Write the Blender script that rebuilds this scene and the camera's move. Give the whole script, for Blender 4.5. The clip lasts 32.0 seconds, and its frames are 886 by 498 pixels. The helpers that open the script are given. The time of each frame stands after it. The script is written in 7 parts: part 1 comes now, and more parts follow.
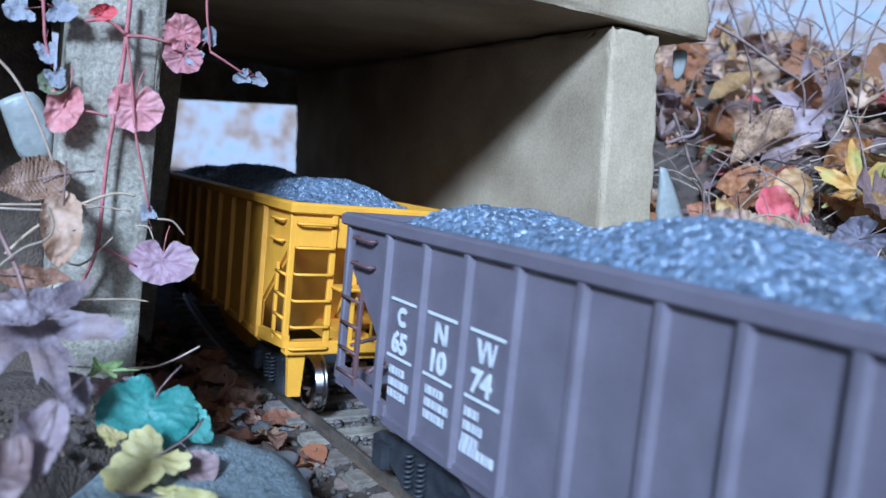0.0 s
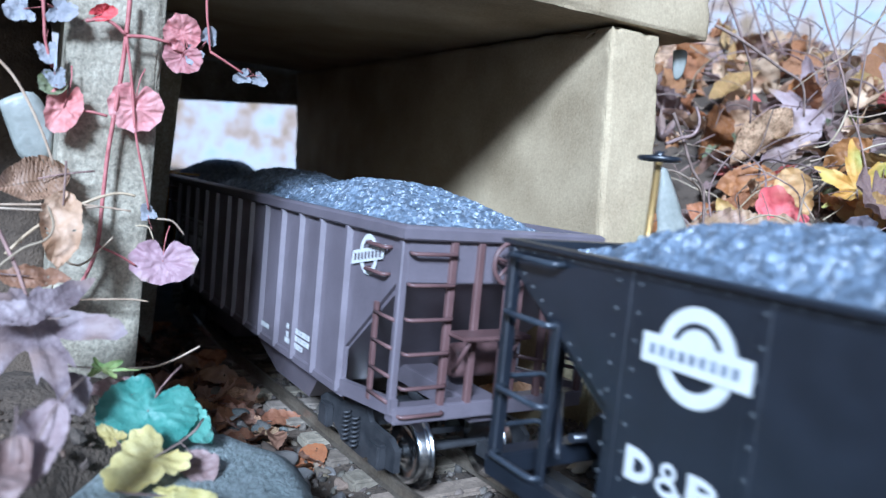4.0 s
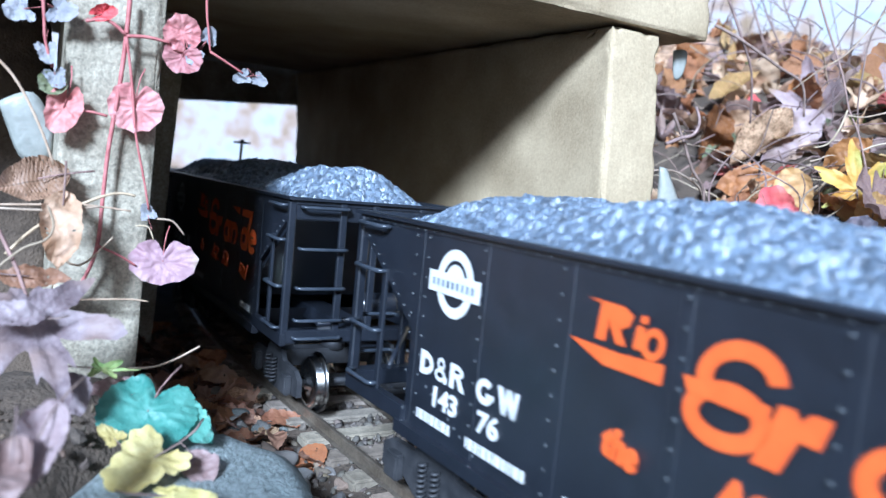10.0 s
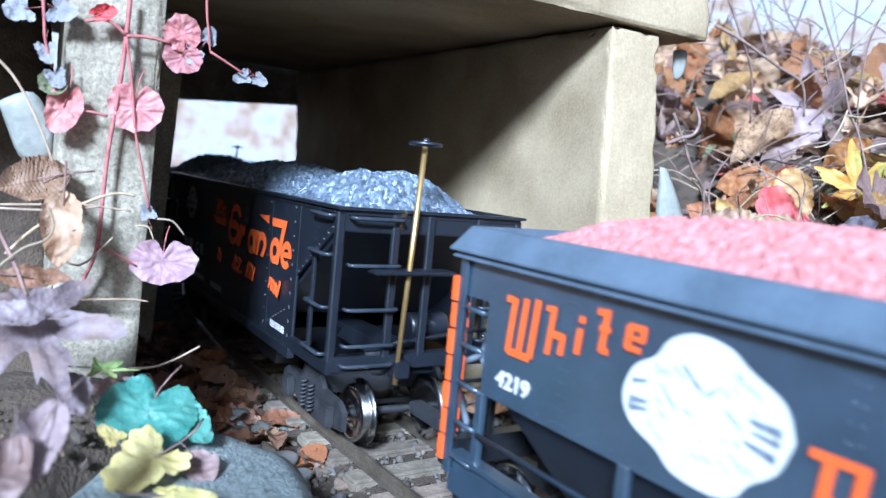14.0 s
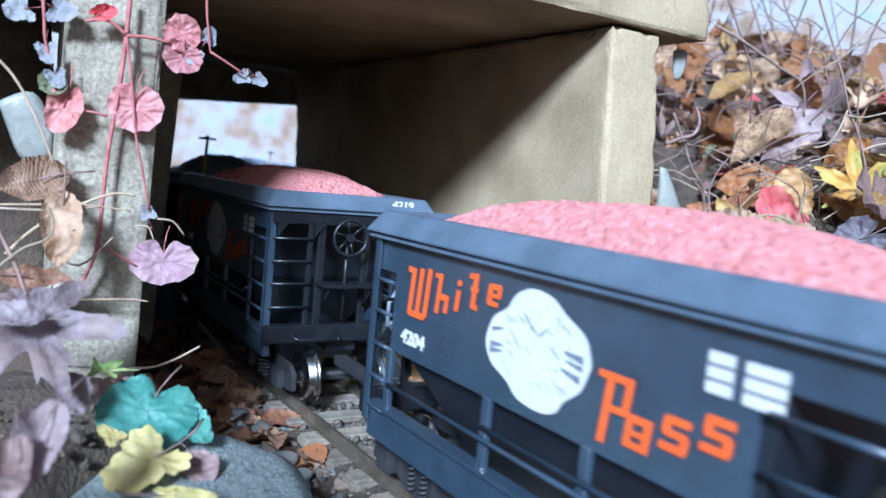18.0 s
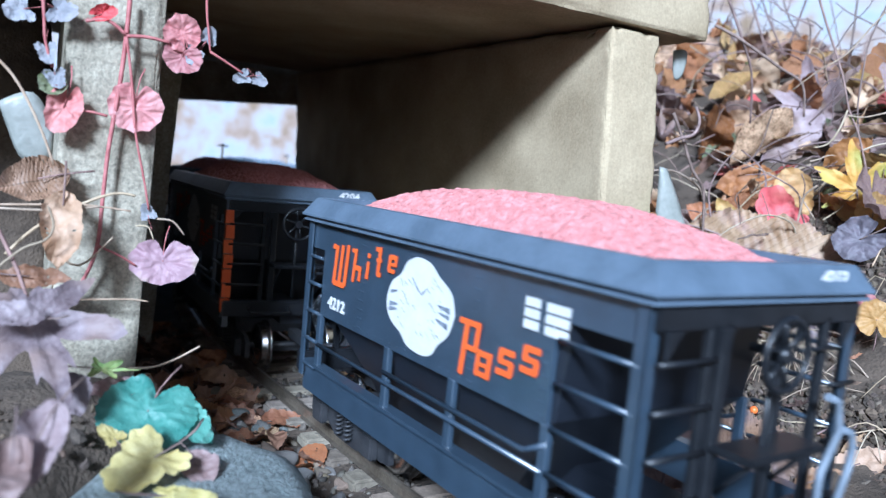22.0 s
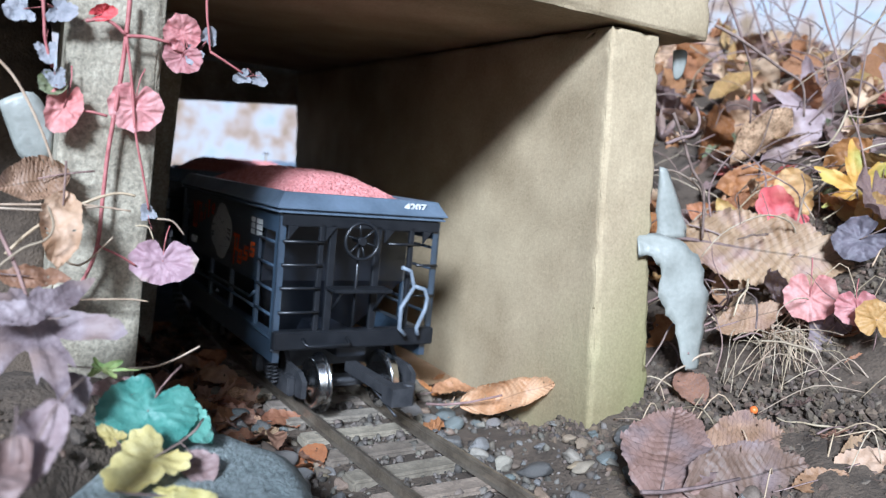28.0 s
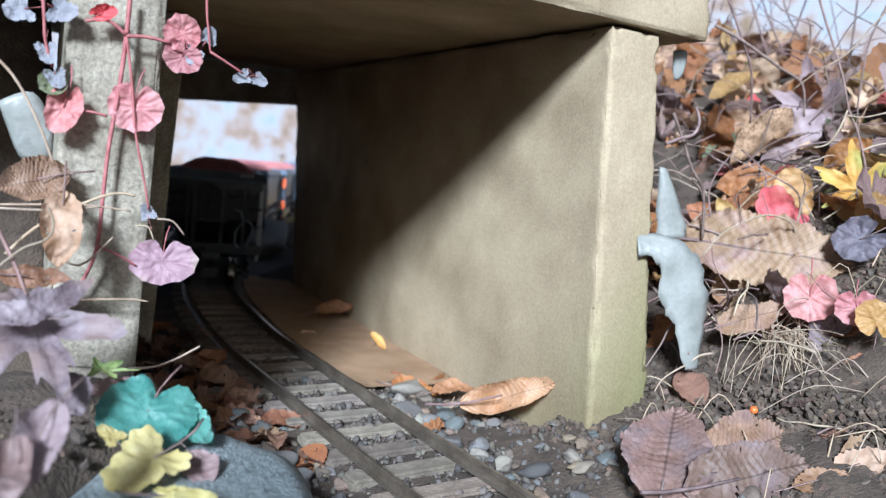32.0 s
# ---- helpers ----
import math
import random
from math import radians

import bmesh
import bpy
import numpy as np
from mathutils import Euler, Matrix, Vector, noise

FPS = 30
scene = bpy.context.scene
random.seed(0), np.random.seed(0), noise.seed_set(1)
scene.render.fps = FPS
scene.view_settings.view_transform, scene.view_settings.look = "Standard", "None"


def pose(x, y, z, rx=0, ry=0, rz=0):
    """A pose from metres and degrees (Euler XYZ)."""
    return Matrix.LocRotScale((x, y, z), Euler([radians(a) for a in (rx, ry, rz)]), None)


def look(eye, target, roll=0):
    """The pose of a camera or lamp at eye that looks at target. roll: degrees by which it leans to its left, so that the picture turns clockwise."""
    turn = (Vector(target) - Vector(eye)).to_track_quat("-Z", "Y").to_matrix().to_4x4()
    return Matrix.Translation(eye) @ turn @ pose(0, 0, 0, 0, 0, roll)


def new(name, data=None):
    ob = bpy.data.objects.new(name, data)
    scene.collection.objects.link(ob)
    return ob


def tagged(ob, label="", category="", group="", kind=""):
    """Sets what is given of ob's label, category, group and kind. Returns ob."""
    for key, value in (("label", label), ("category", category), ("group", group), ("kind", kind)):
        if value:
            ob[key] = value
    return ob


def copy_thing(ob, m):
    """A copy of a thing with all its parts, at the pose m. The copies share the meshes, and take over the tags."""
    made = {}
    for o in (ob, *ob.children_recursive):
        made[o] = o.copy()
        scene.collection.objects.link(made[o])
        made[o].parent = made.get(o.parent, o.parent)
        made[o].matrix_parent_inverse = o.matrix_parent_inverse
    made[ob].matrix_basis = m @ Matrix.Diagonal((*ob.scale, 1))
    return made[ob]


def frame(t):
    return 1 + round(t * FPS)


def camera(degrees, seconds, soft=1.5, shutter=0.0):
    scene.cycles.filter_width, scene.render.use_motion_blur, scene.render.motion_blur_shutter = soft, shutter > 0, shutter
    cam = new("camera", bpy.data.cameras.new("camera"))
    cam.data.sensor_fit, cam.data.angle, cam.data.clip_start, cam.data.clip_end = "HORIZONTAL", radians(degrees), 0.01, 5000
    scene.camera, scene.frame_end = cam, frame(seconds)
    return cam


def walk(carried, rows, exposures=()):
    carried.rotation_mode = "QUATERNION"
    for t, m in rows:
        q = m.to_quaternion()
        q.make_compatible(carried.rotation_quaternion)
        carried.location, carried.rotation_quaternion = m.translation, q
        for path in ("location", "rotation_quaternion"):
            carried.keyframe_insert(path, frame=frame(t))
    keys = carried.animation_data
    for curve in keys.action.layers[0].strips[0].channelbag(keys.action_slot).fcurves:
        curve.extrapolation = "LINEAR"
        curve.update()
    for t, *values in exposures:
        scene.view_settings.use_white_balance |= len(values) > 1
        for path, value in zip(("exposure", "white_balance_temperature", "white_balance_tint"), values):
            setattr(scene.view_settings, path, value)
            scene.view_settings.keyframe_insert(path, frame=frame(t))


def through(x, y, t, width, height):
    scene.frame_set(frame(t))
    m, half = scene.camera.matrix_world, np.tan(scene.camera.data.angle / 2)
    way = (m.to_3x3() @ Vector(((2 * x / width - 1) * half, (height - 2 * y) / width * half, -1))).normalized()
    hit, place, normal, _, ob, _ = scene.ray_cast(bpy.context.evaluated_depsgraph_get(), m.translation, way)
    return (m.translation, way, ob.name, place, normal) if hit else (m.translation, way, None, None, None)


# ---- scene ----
# A garden railway: ore and coal cars roll away from the camera into a tunnel of concrete slabs.
cam = camera(61.66, 32.0, soft=1.2, shutter=0.5)
EYE = Vector((0.0, 0.0, 0.1455))
TILT = radians(5.523)
HELD = look(EYE, EYE + Vector((0, math.cos(TILT), -math.sin(TILT))), 5.49)
cam.data.dof.use_dof = True
cam.data.dof.focus_distance = 0.38
cam.data.dof.aperture_fstop = 11.0
walk(cam, [(0.0, HELD), (32.0, HELD)], [(0.0, 0.70, 4250, 8), (1.5, 0.98, 4350, 7), (3.0, 1.10, 4500, 7), (7.5, 1.34, 4650, 7), (13.0, 1.46, 4650, 7), (16.5, 1.36, 4600, 7), (19.0, 1.04, 4650, 7), (22.0, 1.17, 4650, 7), (25.0, 1.26, 4600, 7), (28.0, 1.09, 5000, 8), (32.0, 1.09, 5000, 8)])

# ---- light ----
world = bpy.data.worlds.new("world")
scene.world = world
world.use_nodes = True
wn = world.node_tree
sky = wn.nodes.new("ShaderNodeTexSky")
sky.sky_type = "NISHITA"
sky.sun_disc = False
sky.sun_elevation = radians(31)
sky.sun_rotation = radians(178)
sky.dust_density = 4.0
wn.links.new(sky.outputs[0], wn.nodes["Background"].inputs[0])
wn.nodes["Background"].inputs[1].default_value = 0.022
sun = new("sun", bpy.data.lights.new("sun", "SUN"))
sun.data.energy = 4.0
sun.data.angle = radians(11)
sun.data.color = (1.0, 0.97, 0.92)
SUN_FROM = Vector((-0.12, -0.86, 0.48))
sun.matrix_world = look(SUN_FROM, (0, 0, 0))


# ---- materials ----
def material(name, low, high, scale=60.0, rough=0.7, metal=0.0, bump=0.3, fine=8.0, spread=0.5, island=0.0, rand=0.0, coat=0.0, grit=0.0, moss=None, spec=0.5, cells=0.0, ior=1.5):
    """Two-colour surface: broad stains, fine grain, bump from both."""
    m = bpy.data.materials.new(name)
    m.use_nodes = True
    nt = m.node_tree
    N, L = nt.nodes, nt.links
    bsdf = N["Principled BSDF"]
    bsdf.inputs["Roughness"].default_value = rough
    bsdf.inputs["Metallic"].default_value = metal
    bsdf.inputs["Coat Weight"].default_value = coat
    bsdf.inputs["Specular IOR Level"].default_value = spec
    bsdf.inputs["IOR"].default_value = ior
    tex = N.new("ShaderNodeTexCoord")
    n1 = N.new("ShaderNodeTexNoise")
    n1.inputs["Scale"].default_value = scale
    n1.inputs["Detail"].default_value = 6
    n2 = N.new("ShaderNodeTexNoise")
    n2.inputs["Scale"].default_value = scale * fine
    n2.inputs["Detail"].default_value = 4
    L.new(tex.outputs["Object"], n1.inputs["Vector"])
    L.new(tex.outputs["Object"], n2.inputs["Vector"])
    mix = N.new("ShaderNodeMath")
    mix.operation = "MULTIPLY_ADD"
    mix.inputs[1].default_value = 0.35
    L.new(n2.outputs["Fac"], mix.inputs[0])
    L.new(n1.outputs["Fac"], mix.inputs[2])
    ramp = N.new("ShaderNodeMapRange")
    ramp.inputs["From Min"].default_value = 0.67 - spread * 0.5
    ramp.inputs["From Max"].default_value = 0.67 + spread * 0.5
    L.new(mix.outputs[0], ramp.inputs["Value"])
    col = N.new("ShaderNodeMix")
    col.data_type = "RGBA"
    col.inputs["A"].default_value = (*low, 1)
    col.inputs["B"].default_value = (*high, 1)
    L.new(ramp.outputs[0], col.inputs["Factor"])
    out = col.outputs["Result"]
    if rand or island:
        hue = N.new("ShaderNodeHueSaturation")
        src = N.new("ShaderNodeObjectInfo") if rand else N.new("ShaderNodeNewGeometry")
        rnd = src.outputs["Random"] if rand else src.outputs["Random Per Island"]
        amount = rand or island
        for k, (sock, span) in enumerate((("Hue", 0.05), ("Saturation", 0.5), ("Value", 1.0))):
            mul = N.new("ShaderNodeMath")
            mul.operation = "MULTIPLY"
            mul.inputs[1].default_value = (7.13, 13.7, 1.0)[k]
            fr = N.new("ShaderNodeMath")
            fr.operation = "FRACT"
            L.new(rnd, mul.inputs[0])
            L.new(mul.outputs[0], fr.inputs[0])
            rg = N.new("ShaderNodeMapRange")
            mid = (0.5, 1.0, 1.0)[k]
            rg.inputs["To Min"].default_value = mid - span * amount * 0.5
            rg.inputs["To Max"].default_value = mid + span * amount * 0.5
            L.new(fr.outputs[0], rg.inputs["Value"])
            L.new(rg.outputs[0], hue.inputs[sock])
        L.new(out, hue.inputs["Color"])
        out = hue.outputs["Color"]
    if cells:
        # lumps of differing brightness
        vc = N.new("ShaderNodeTexVoronoi")
        vc.inputs["Scale"].default_value = cells
        L.new(tex.outputs["Object"], vc.inputs["Vector"])
        bw = N.new("ShaderNodeRGBToBW")
        L.new(vc.outputs["Color"], bw.inputs[0])
        rc = N.new("ShaderNodeMapRange")
        rc.inputs["From Min"].default_value = 0.25
        rc.inputs["From Max"].default_value = 0.75
        rc.inputs["To Min"].default_value = 0.62
        rc.inputs["To Max"].default_value = 1.32
        L.new(bw.outputs[0], rc.inputs["Value"])
        hv = N.new("ShaderNodeHueSaturation")
        L.new(rc.outputs[0], hv.inputs["Value"])
        L.new(out, hv.inputs["Color"])
        out = hv.outputs["Color"]
    L.new(out, bsdf.inputs["Base Color"])
    if moss:
        # green algae low on the outer end of the slab
        sep = N.new("ShaderNodeSeparateXYZ")
        L.new(tex.outputs["Object"], sep.inputs[0])
        dot = N.new("ShaderNodeVectorMath")
        dot.operation = "DOT_PRODUCT"
        dot.inputs[1].default_value = (0.877 - 0.4804 * -0.5, 0.4804 - 0.877 * 0.5, -0.55)
        L.new(tex.outputs["Object"], dot.inputs[0])
        add = N.new("ShaderNodeMath")
        add.operation = "MULTIPLY_ADD"
        add.inputs[1].default_value = 0.10
        L.new(n1.outputs["Fac"], add.inputs[0])
        L.new(dot.outputs["Value"], add.inputs[2])
        mr = N.new("ShaderNodeMapRange")
        mr.inputs["From Min"].default_value = 0.115
        mr.inputs["From Max"].default_value = 0.215
        mr.inputs["To Max"].default_value = 0.75
        L.new(add.outputs[0], mr.inputs["Value"])
        mm = N.new("ShaderNodeMix")
        mm.data_type = "RGBA"
        mm.inputs["B"].default_value = (*moss, 1)
        L.new(mr.outputs[0], mm.inputs["Factor"])
        L.new(out, mm.inputs["A"])
        out = mm.outputs["Result"]
        L.new(out, bsdf.inputs["Base Color"])
    if bump:
        b = N.new("ShaderNodeBump")
        b.inputs["Strength"].default_value = bump
        b.inputs["Distance"].default_value = 0.25 / scale
        L.new(mix.outputs[0], b.inputs["Height"])
        last = b.outputs[0]
        if grit:
            n3 = N.new("ShaderNodeTexNoise")
            n3.inputs["Scale"].default_value = 480
            n3.inputs["Detail"].default_value = 4
            n3.inputs["Roughness"].default_value = 0.7
            L.new(tex.outputs["Object"], n3.inputs["Vector"])
            grain = N.new("ShaderNodeMapRange")
            grain.inputs["From Min"].default_value = 0.30
            grain.inputs["From Max"].default_value = 0.62
            grain.inputs["To Min"].default_value = 1.0 - grit
            grain.inputs["To Max"].default_value = 1.0 + grit * 0.25
            L.new(n3.outputs["Fac"], grain.inputs["Value"])
            tone = N.new("ShaderNodeHueSaturation")
            L.new(grain.outputs[0], tone.inputs["Value"])
            L.new(out, tone.inputs["Color"])
            L.new(tone.outputs["Color"], bsdf.inputs["Base Color"])
            b2 = N.new("ShaderNodeBump")
            b2.inputs["Strength"].default_value = grit
            b2.inputs["Distance"].default_value = 0.0016
            L.new(n3.outputs["Fac"], b2.inputs["Height"])
            L.new(last, b2.inputs["Normal"])
            last = b2.outputs[0]
        L.new(last, bsdf.inputs["Normal"])
    return m


CONCRETE = material("concrete", (0.262, 0.204, 0.124), (0.432, 0.350, 0.226), 17, 0.92, bump=0.08, fine=40, grit=0.16, spread=0.40, moss=(0.112, 0.129, 0.030), spec=0.12)
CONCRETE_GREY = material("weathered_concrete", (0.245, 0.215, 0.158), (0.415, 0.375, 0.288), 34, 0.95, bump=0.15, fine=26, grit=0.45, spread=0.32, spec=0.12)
SOIL = material("soil", (0.036, 0.026, 0.018), (0.110, 0.082, 0.058), 60, 0.95, bump=0.9, fine=9)
RAIL = material("rail_metal", (0.125, 0.100, 0.074), (0.32, 0.275, 0.215), 60, 0.30, 0.7, bump=0.06)
TIE = material("tie_wood", (0.115, 0.094, 0.070), (0.290, 0.243, 0.187), 90, 0.85, bump=0.4, rand=0.6)
STONE = material("pebble", (0.060, 0.056, 0.052), (0.200, 0.190, 0.172), 190, 0.75, bump=0.45, rand=1.1)
BLACK = material("black_paint", (0.008, 0.010, 0.015), (0.014, 0.017, 0.025), 90, 0.36, bump=0.05, spec=0.7, ior=1.65)
GREYBLUE = material("dark_grey_paint", (0.027, 0.042, 0.063), (0.042, 0.064, 0.095), 80, 0.30, bump=0.06, spec=0.8, ior=1.9)
# brown paint with the open sky's blue light mixed into the colour
BROWN = material("sky_tinted_brown_paint", (0.116, 0.098, 0.114), (0.156, 0.134, 0.154), 70, 0.42, bump=0.06, spec=0.8, ior=1.7)
# the same paint for the hardware, without the sky's blue
MAROON = material("untinted_maroon_paint", (0.095, 0.052, 0.050), (0.135, 0.078, 0.075), 90, 0.45, bump=0.06)
# dusty rim, its grey-blue lifted further for the sky's reflection
RIM = material("dusty_skylit_rim", (0.075, 0.100, 0.134), (0.120, 0.155, 0.205), 60, 0.40, bump=0.08)
IRON = material("black_hardware", (0.007, 0.008, 0.010), (0.016, 0.017, 0.020), 120, 0.36, bump=0.06)
YELLOW = material("yellow_paint", (0.62, 0.30, 0.015), (0.72, 0.37, 0.02), 70, 0.5, bump=0.05)
COAL = material("coal", (0.072, 0.091, 0.122), (0.165, 0.204, 0.265), 260, 0.38, bump=0.5, spread=0.6, cells=420.0, ior=1.8)
ORE = material("red_ore", (0.36, 0.12, 0.11), (0.56, 0.26, 0.25), 300, 0.9, bump=0.5)
ORANGE = material("orange_paint", (0.663, 0.101, 0.016), (0.702, 0.133, 0.023), 90, 0.5, bump=0)
WHITE = material("white_lettering", (0.546, 0.546, 0.530), (0.640, 0.640, 0.624), 90, 0.55, bump=0)
STEEL = material("bright_steel", (0.45, 0.45, 0.46), (0.62, 0.62, 0.62), 200, 0.22, 1.0, bump=0.03)
# black bars lightened: the sky's reflection is put into their colour
RUNG = material("skylit_black_bar", (0.022, 0.027, 0.036), (0.045, 0.053, 0.068), 200, 0.30, bump=0.05)
LEVER = material("grey_blue_metal", (0.12, 0.14, 0.17), (0.20, 0.23, 0.27), 120, 0.45, bump=0.05)
EMBLEM_GREY = material("faded_print", (0.05, 0.06, 0.08), (0.30, 0.33, 0.38), 300, 0.6, bump=0)
# rivets a paler grey than the black paint
PALE_BLACK = material("pale_rivet", (0.05, 0.055, 0.06), (0.16, 0.17, 0.18), 300, 0.45, bump=0)
BRASS = material("brass", (0.55, 0.36, 0.13), (0.70, 0.49, 0.20), 120, 0.35, 0.8, bump=0.05)


# ---- mesh helpers ----
def box(bm, x0, x1, y0, y1, z0, z1, m=None):
    vs = [bm.verts.new((x, y, z)) for x in (x0, x1) for y in (y0, y1) for z in (z0, z1)]
    for f in ((0, 1, 3, 2), (4, 6, 7, 5), (0, 4, 5, 1), (2, 3, 7, 6), (0, 2, 6, 4), (1, 5, 7, 3)):
        bm.faces.new([vs[i] for i in f])
    if m is not None:
        bmesh.ops.transform(bm, matrix=m, verts=vs)
    return vs


def prism(bm, pts, d):
    """A polygon of 3D points pushed along the vector d."""
    a = [bm.verts.new(p) for p in pts]
    b = [bm.verts.new(Vector(p) + Vector(d)) for p in pts]
    n = len(a)
    bm.faces.new(a[::-1])
    bm.faces.new(b)
    for i in range(n):
        bm.faces.new((a[i], a[(i + 1) % n], b[(i + 1) % n], b[i]))
    return a + b


def rod(bm, pts, r, n=6, r2=None):
    """A round bar along the points, tapering to r2."""
    pts = [Vector(p) for p in pts]
    rings = []
    for i, p in enumerate(pts):
        d = (pts[min(i + 1, len(pts) - 1)] - pts[max(i - 1, 0)]).normalized()
        u = d.orthogonal().normalized() if i == 0 else (u - d * u.dot(d)).normalized()
        w = d.cross(u)
        rr = r if r2 is None else r + (r2 - r) * i / max(1, len(pts) - 1)
        rings.append([bm.verts.new(p + (u * math.cos(k * 2 * math.pi / n) + w * math.sin(k * 2 * math.pi / n)) * rr) for k in range(n)])
    for a, b in zip(rings, rings[1:]):
        for k in range(n):
            f = bm.faces.new((a[k], a[(k + 1) % n], b[(k + 1) % n], b[k]))
            f.smooth = True
    bm.faces.new(rings[0][::-1])
    bm.faces.new(rings[-1])


def lathe(bm, prof, n=20, m=None):
    """Turns (radius, x) pairs about the x axis."""
    rings = [[bm.verts.new((x, r * math.cos(k * 2 * math.pi / n), r * math.sin(k * 2 * math.pi / n))) for k in range(n)] for r, x in prof]
    for a, b in zip(rings, rings[1:]):
        for k in range(n):
            f = bm.faces.new((a[k], a[(k + 1) % n], b[(k + 1) % n], b[k]))
            f.smooth = True
    bm.faces.new(rings[0][::-1])
    bm.faces.new(rings[-1])
    if m is not None:
        bmesh.ops.transform(bm, matrix=m, verts=[v for r in rings for v in r])


def smooth_line(pts, k=4):
    pts = [Vector(p) for p in pts]
    out = []
    for i in range(len(pts) - 1):
        a, b, c, d = pts[max(i - 1, 0)], pts[i], pts[i + 1], pts[min(i + 2, len(pts) - 1)]
        for j in range(k):
            t = j / k
            out.append(0.5 * ((2 * b) + (c - a) * t + (2 * a - 5 * b + 4 * c - d) * t * t + (3 * b - a - 3 * c + d) * t ** 3))
    return out + [pts[-1]]


def mesh_of(bm, name, mat):
    bmesh.ops.recalc_face_normals(bm, faces=bm.faces[:])
    me = bpy.data.meshes.new(name)
    bm.to_mesh(me)
    bm.free()
    me.materials.append(mat)
    return me


def part(name, bm, mat, parent=None, label=""):
    """One mesh object, under a thing or under a part."""
    ob = new(name, mesh_of(bm, name, mat) if isinstance(bm, bmesh.types.BMesh) else bm)
    ob.parent = parent
    if label:
        ob["label"] = label
    return ob


def again(name, ob, parent, m=None):
    """Another object on the mesh of ob."""
    o = new(name, ob.data)
    o.parent = parent
    o.matrix_local = m if m is not None else ob.matrix_local
    return o


def thing(name, label, category, group=""):
    return tagged(new(name), label, category, group)


# ---- the track's line ----
TRACK_FROM = Vector((-0.0683, 0.4785))
STEP = 0.01
LINE_S = np.arange(-3.4, 2.001, STEP)
# heading of the track along its way, in degrees from +y to the right
HEADING_AT = (-1.3, -0.8, -0.6, -0.45, -0.3, -0.2, -0.1, 0.0, 0.1, 0.2, 0.3, 0.4, 0.55, 0.7)
HEADING = (-24.96, -28.83, -30.38, -31.54, -33.07, -34.93, -33.47, -33.12, -33.68, -27.12, -26.19, -20.45, -14.54, -7.91)


def bearing(s):
    return np.radians(np.interp(s, HEADING_AT, HEADING))


_h = bearing(LINE_S)
_x = np.concatenate([[0], np.cumsum((np.sin(_h[1:]) + np.sin(_h[:-1])) / 2 * STEP)])
_y = np.concatenate([[0], np.cumsum((np.cos(_h[1:]) + np.cos(_h[:-1])) / 2 * STEP)])
_zero = int(round(3.4 / STEP))
LINE_X = _x - _x[_zero] + TRACK_FROM.x
LINE_Y = _y - _y[_zero] + TRACK_FROM.y


def on_line(s):
    return Vector((np.interp(s, LINE_S, LINE_X), np.interp(s, LINE_S, LINE_Y)))


def beside(s, v, z=0.0):
    """The point at s along the track, v to its right."""
    h = bearing(s)
    p = on_line(s)
    return Vector((p.x + math.cos(h) * v, p.y - math.sin(h) * v, z))


# tunnel axes: a runs into the tunnel, l to its right
AX = Vector((-0.4804, 0.8770, 0))
LX = Vector((0.8770, 0.4804, 0))


def tun(a, l, z):
    return AX * a + LX * l + Vector((0, 0, z))


# ---- ground ----
def smooth(a, b, q):
    t = np.clip((q - a) / (b - a), 0.0, 1.0)
    return t * t * (3 - 2 * t)


def ground_height(X, Y):
    a = AX.x * X + AX.y * Y
    l = LX.x * X + LX.y * Y
    d2 = np.full(X.shape, 1e9)
    for i in range(0, len(LINE_S), 5):
        q = (X - LINE_X[i]) ** 2 + (Y - LINE_Y[i]) ** 2
        d2 = np.minimum(d2, q)
    dist = np.sqrt(d2)
    mid = 0.178 + 0.09 * np.clip(0.33 - a, 0, 0.45)
    left = l < mid
    inside = smooth(0.345, 0.385, a) * (1 - smooth(0.93, 0.98, a))
    z = np.full(X.shape, -0.0135) + 0.0028 * (1 - smooth(0.028, 0.045, dist))
    zl = smooth(0.082, 0.155, dist) * 0.058 + smooth(0.17, 0.5, dist) * 0.015
    sh = 0.09 * np.clip(0.33 - a, 0, 0.45)
    zr = np.interp(l - sh, (0.25, 0.29, 0.326, 0.364, 0.41, 0.437, 0.50, 0.637, 0.77, 1.2, 2.0), (0.0, 0.0195, 0.0315, 0.0435, 0.0715, 0.1035, 0.1635, 0.2655, 0.3150, 0.36, 0.38))
    zr = np.where(l > 0.55, np.minimum(zr, 0.262 + 0.27 * np.clip(a - 0.46, 0, 0.5)), zr)
    zr = np.where(a > 0.98, smooth(0.08, 0.5, dist) * 0.06, zr)
    z += np.where(left, zl, zr) * (1 - inside)
    z += inside * smooth(0.325, 0.345, l) * (zr + 0.12 * np.clip(a - 0.36, 0, 0.5))
    z += smooth(1.3, 2.4, a) * 0.02 * smooth(0.06, 0.3, dist)
    z += smooth(0.500, 0.580, a) * (1 - smooth(0.93, 0.98, a)) * smooth(-0.022, 0.002, -l) * (1 - smooth(0.25, 0.60, -l)) * 0.25
    # unseen rise behind the camera, added to hold back low skylight
    z += smooth(-0.45, -2.0, a) * 0.12 * smooth(0.12, 0.6, dist)
    # hollow under the flat stone
    z -= 0.026 * (1 - smooth(0.75, 1.05, np.sqrt(((X + 0.066) / 0.062) ** 2 + ((Y - 0.205) / 0.115) ** 2)))
    far = np.sqrt(X ** 2 + Y ** 2)
    z = z * (1 - smooth(2.5, 8, far)) + smooth(4, 14, far) * 0.05
    return z


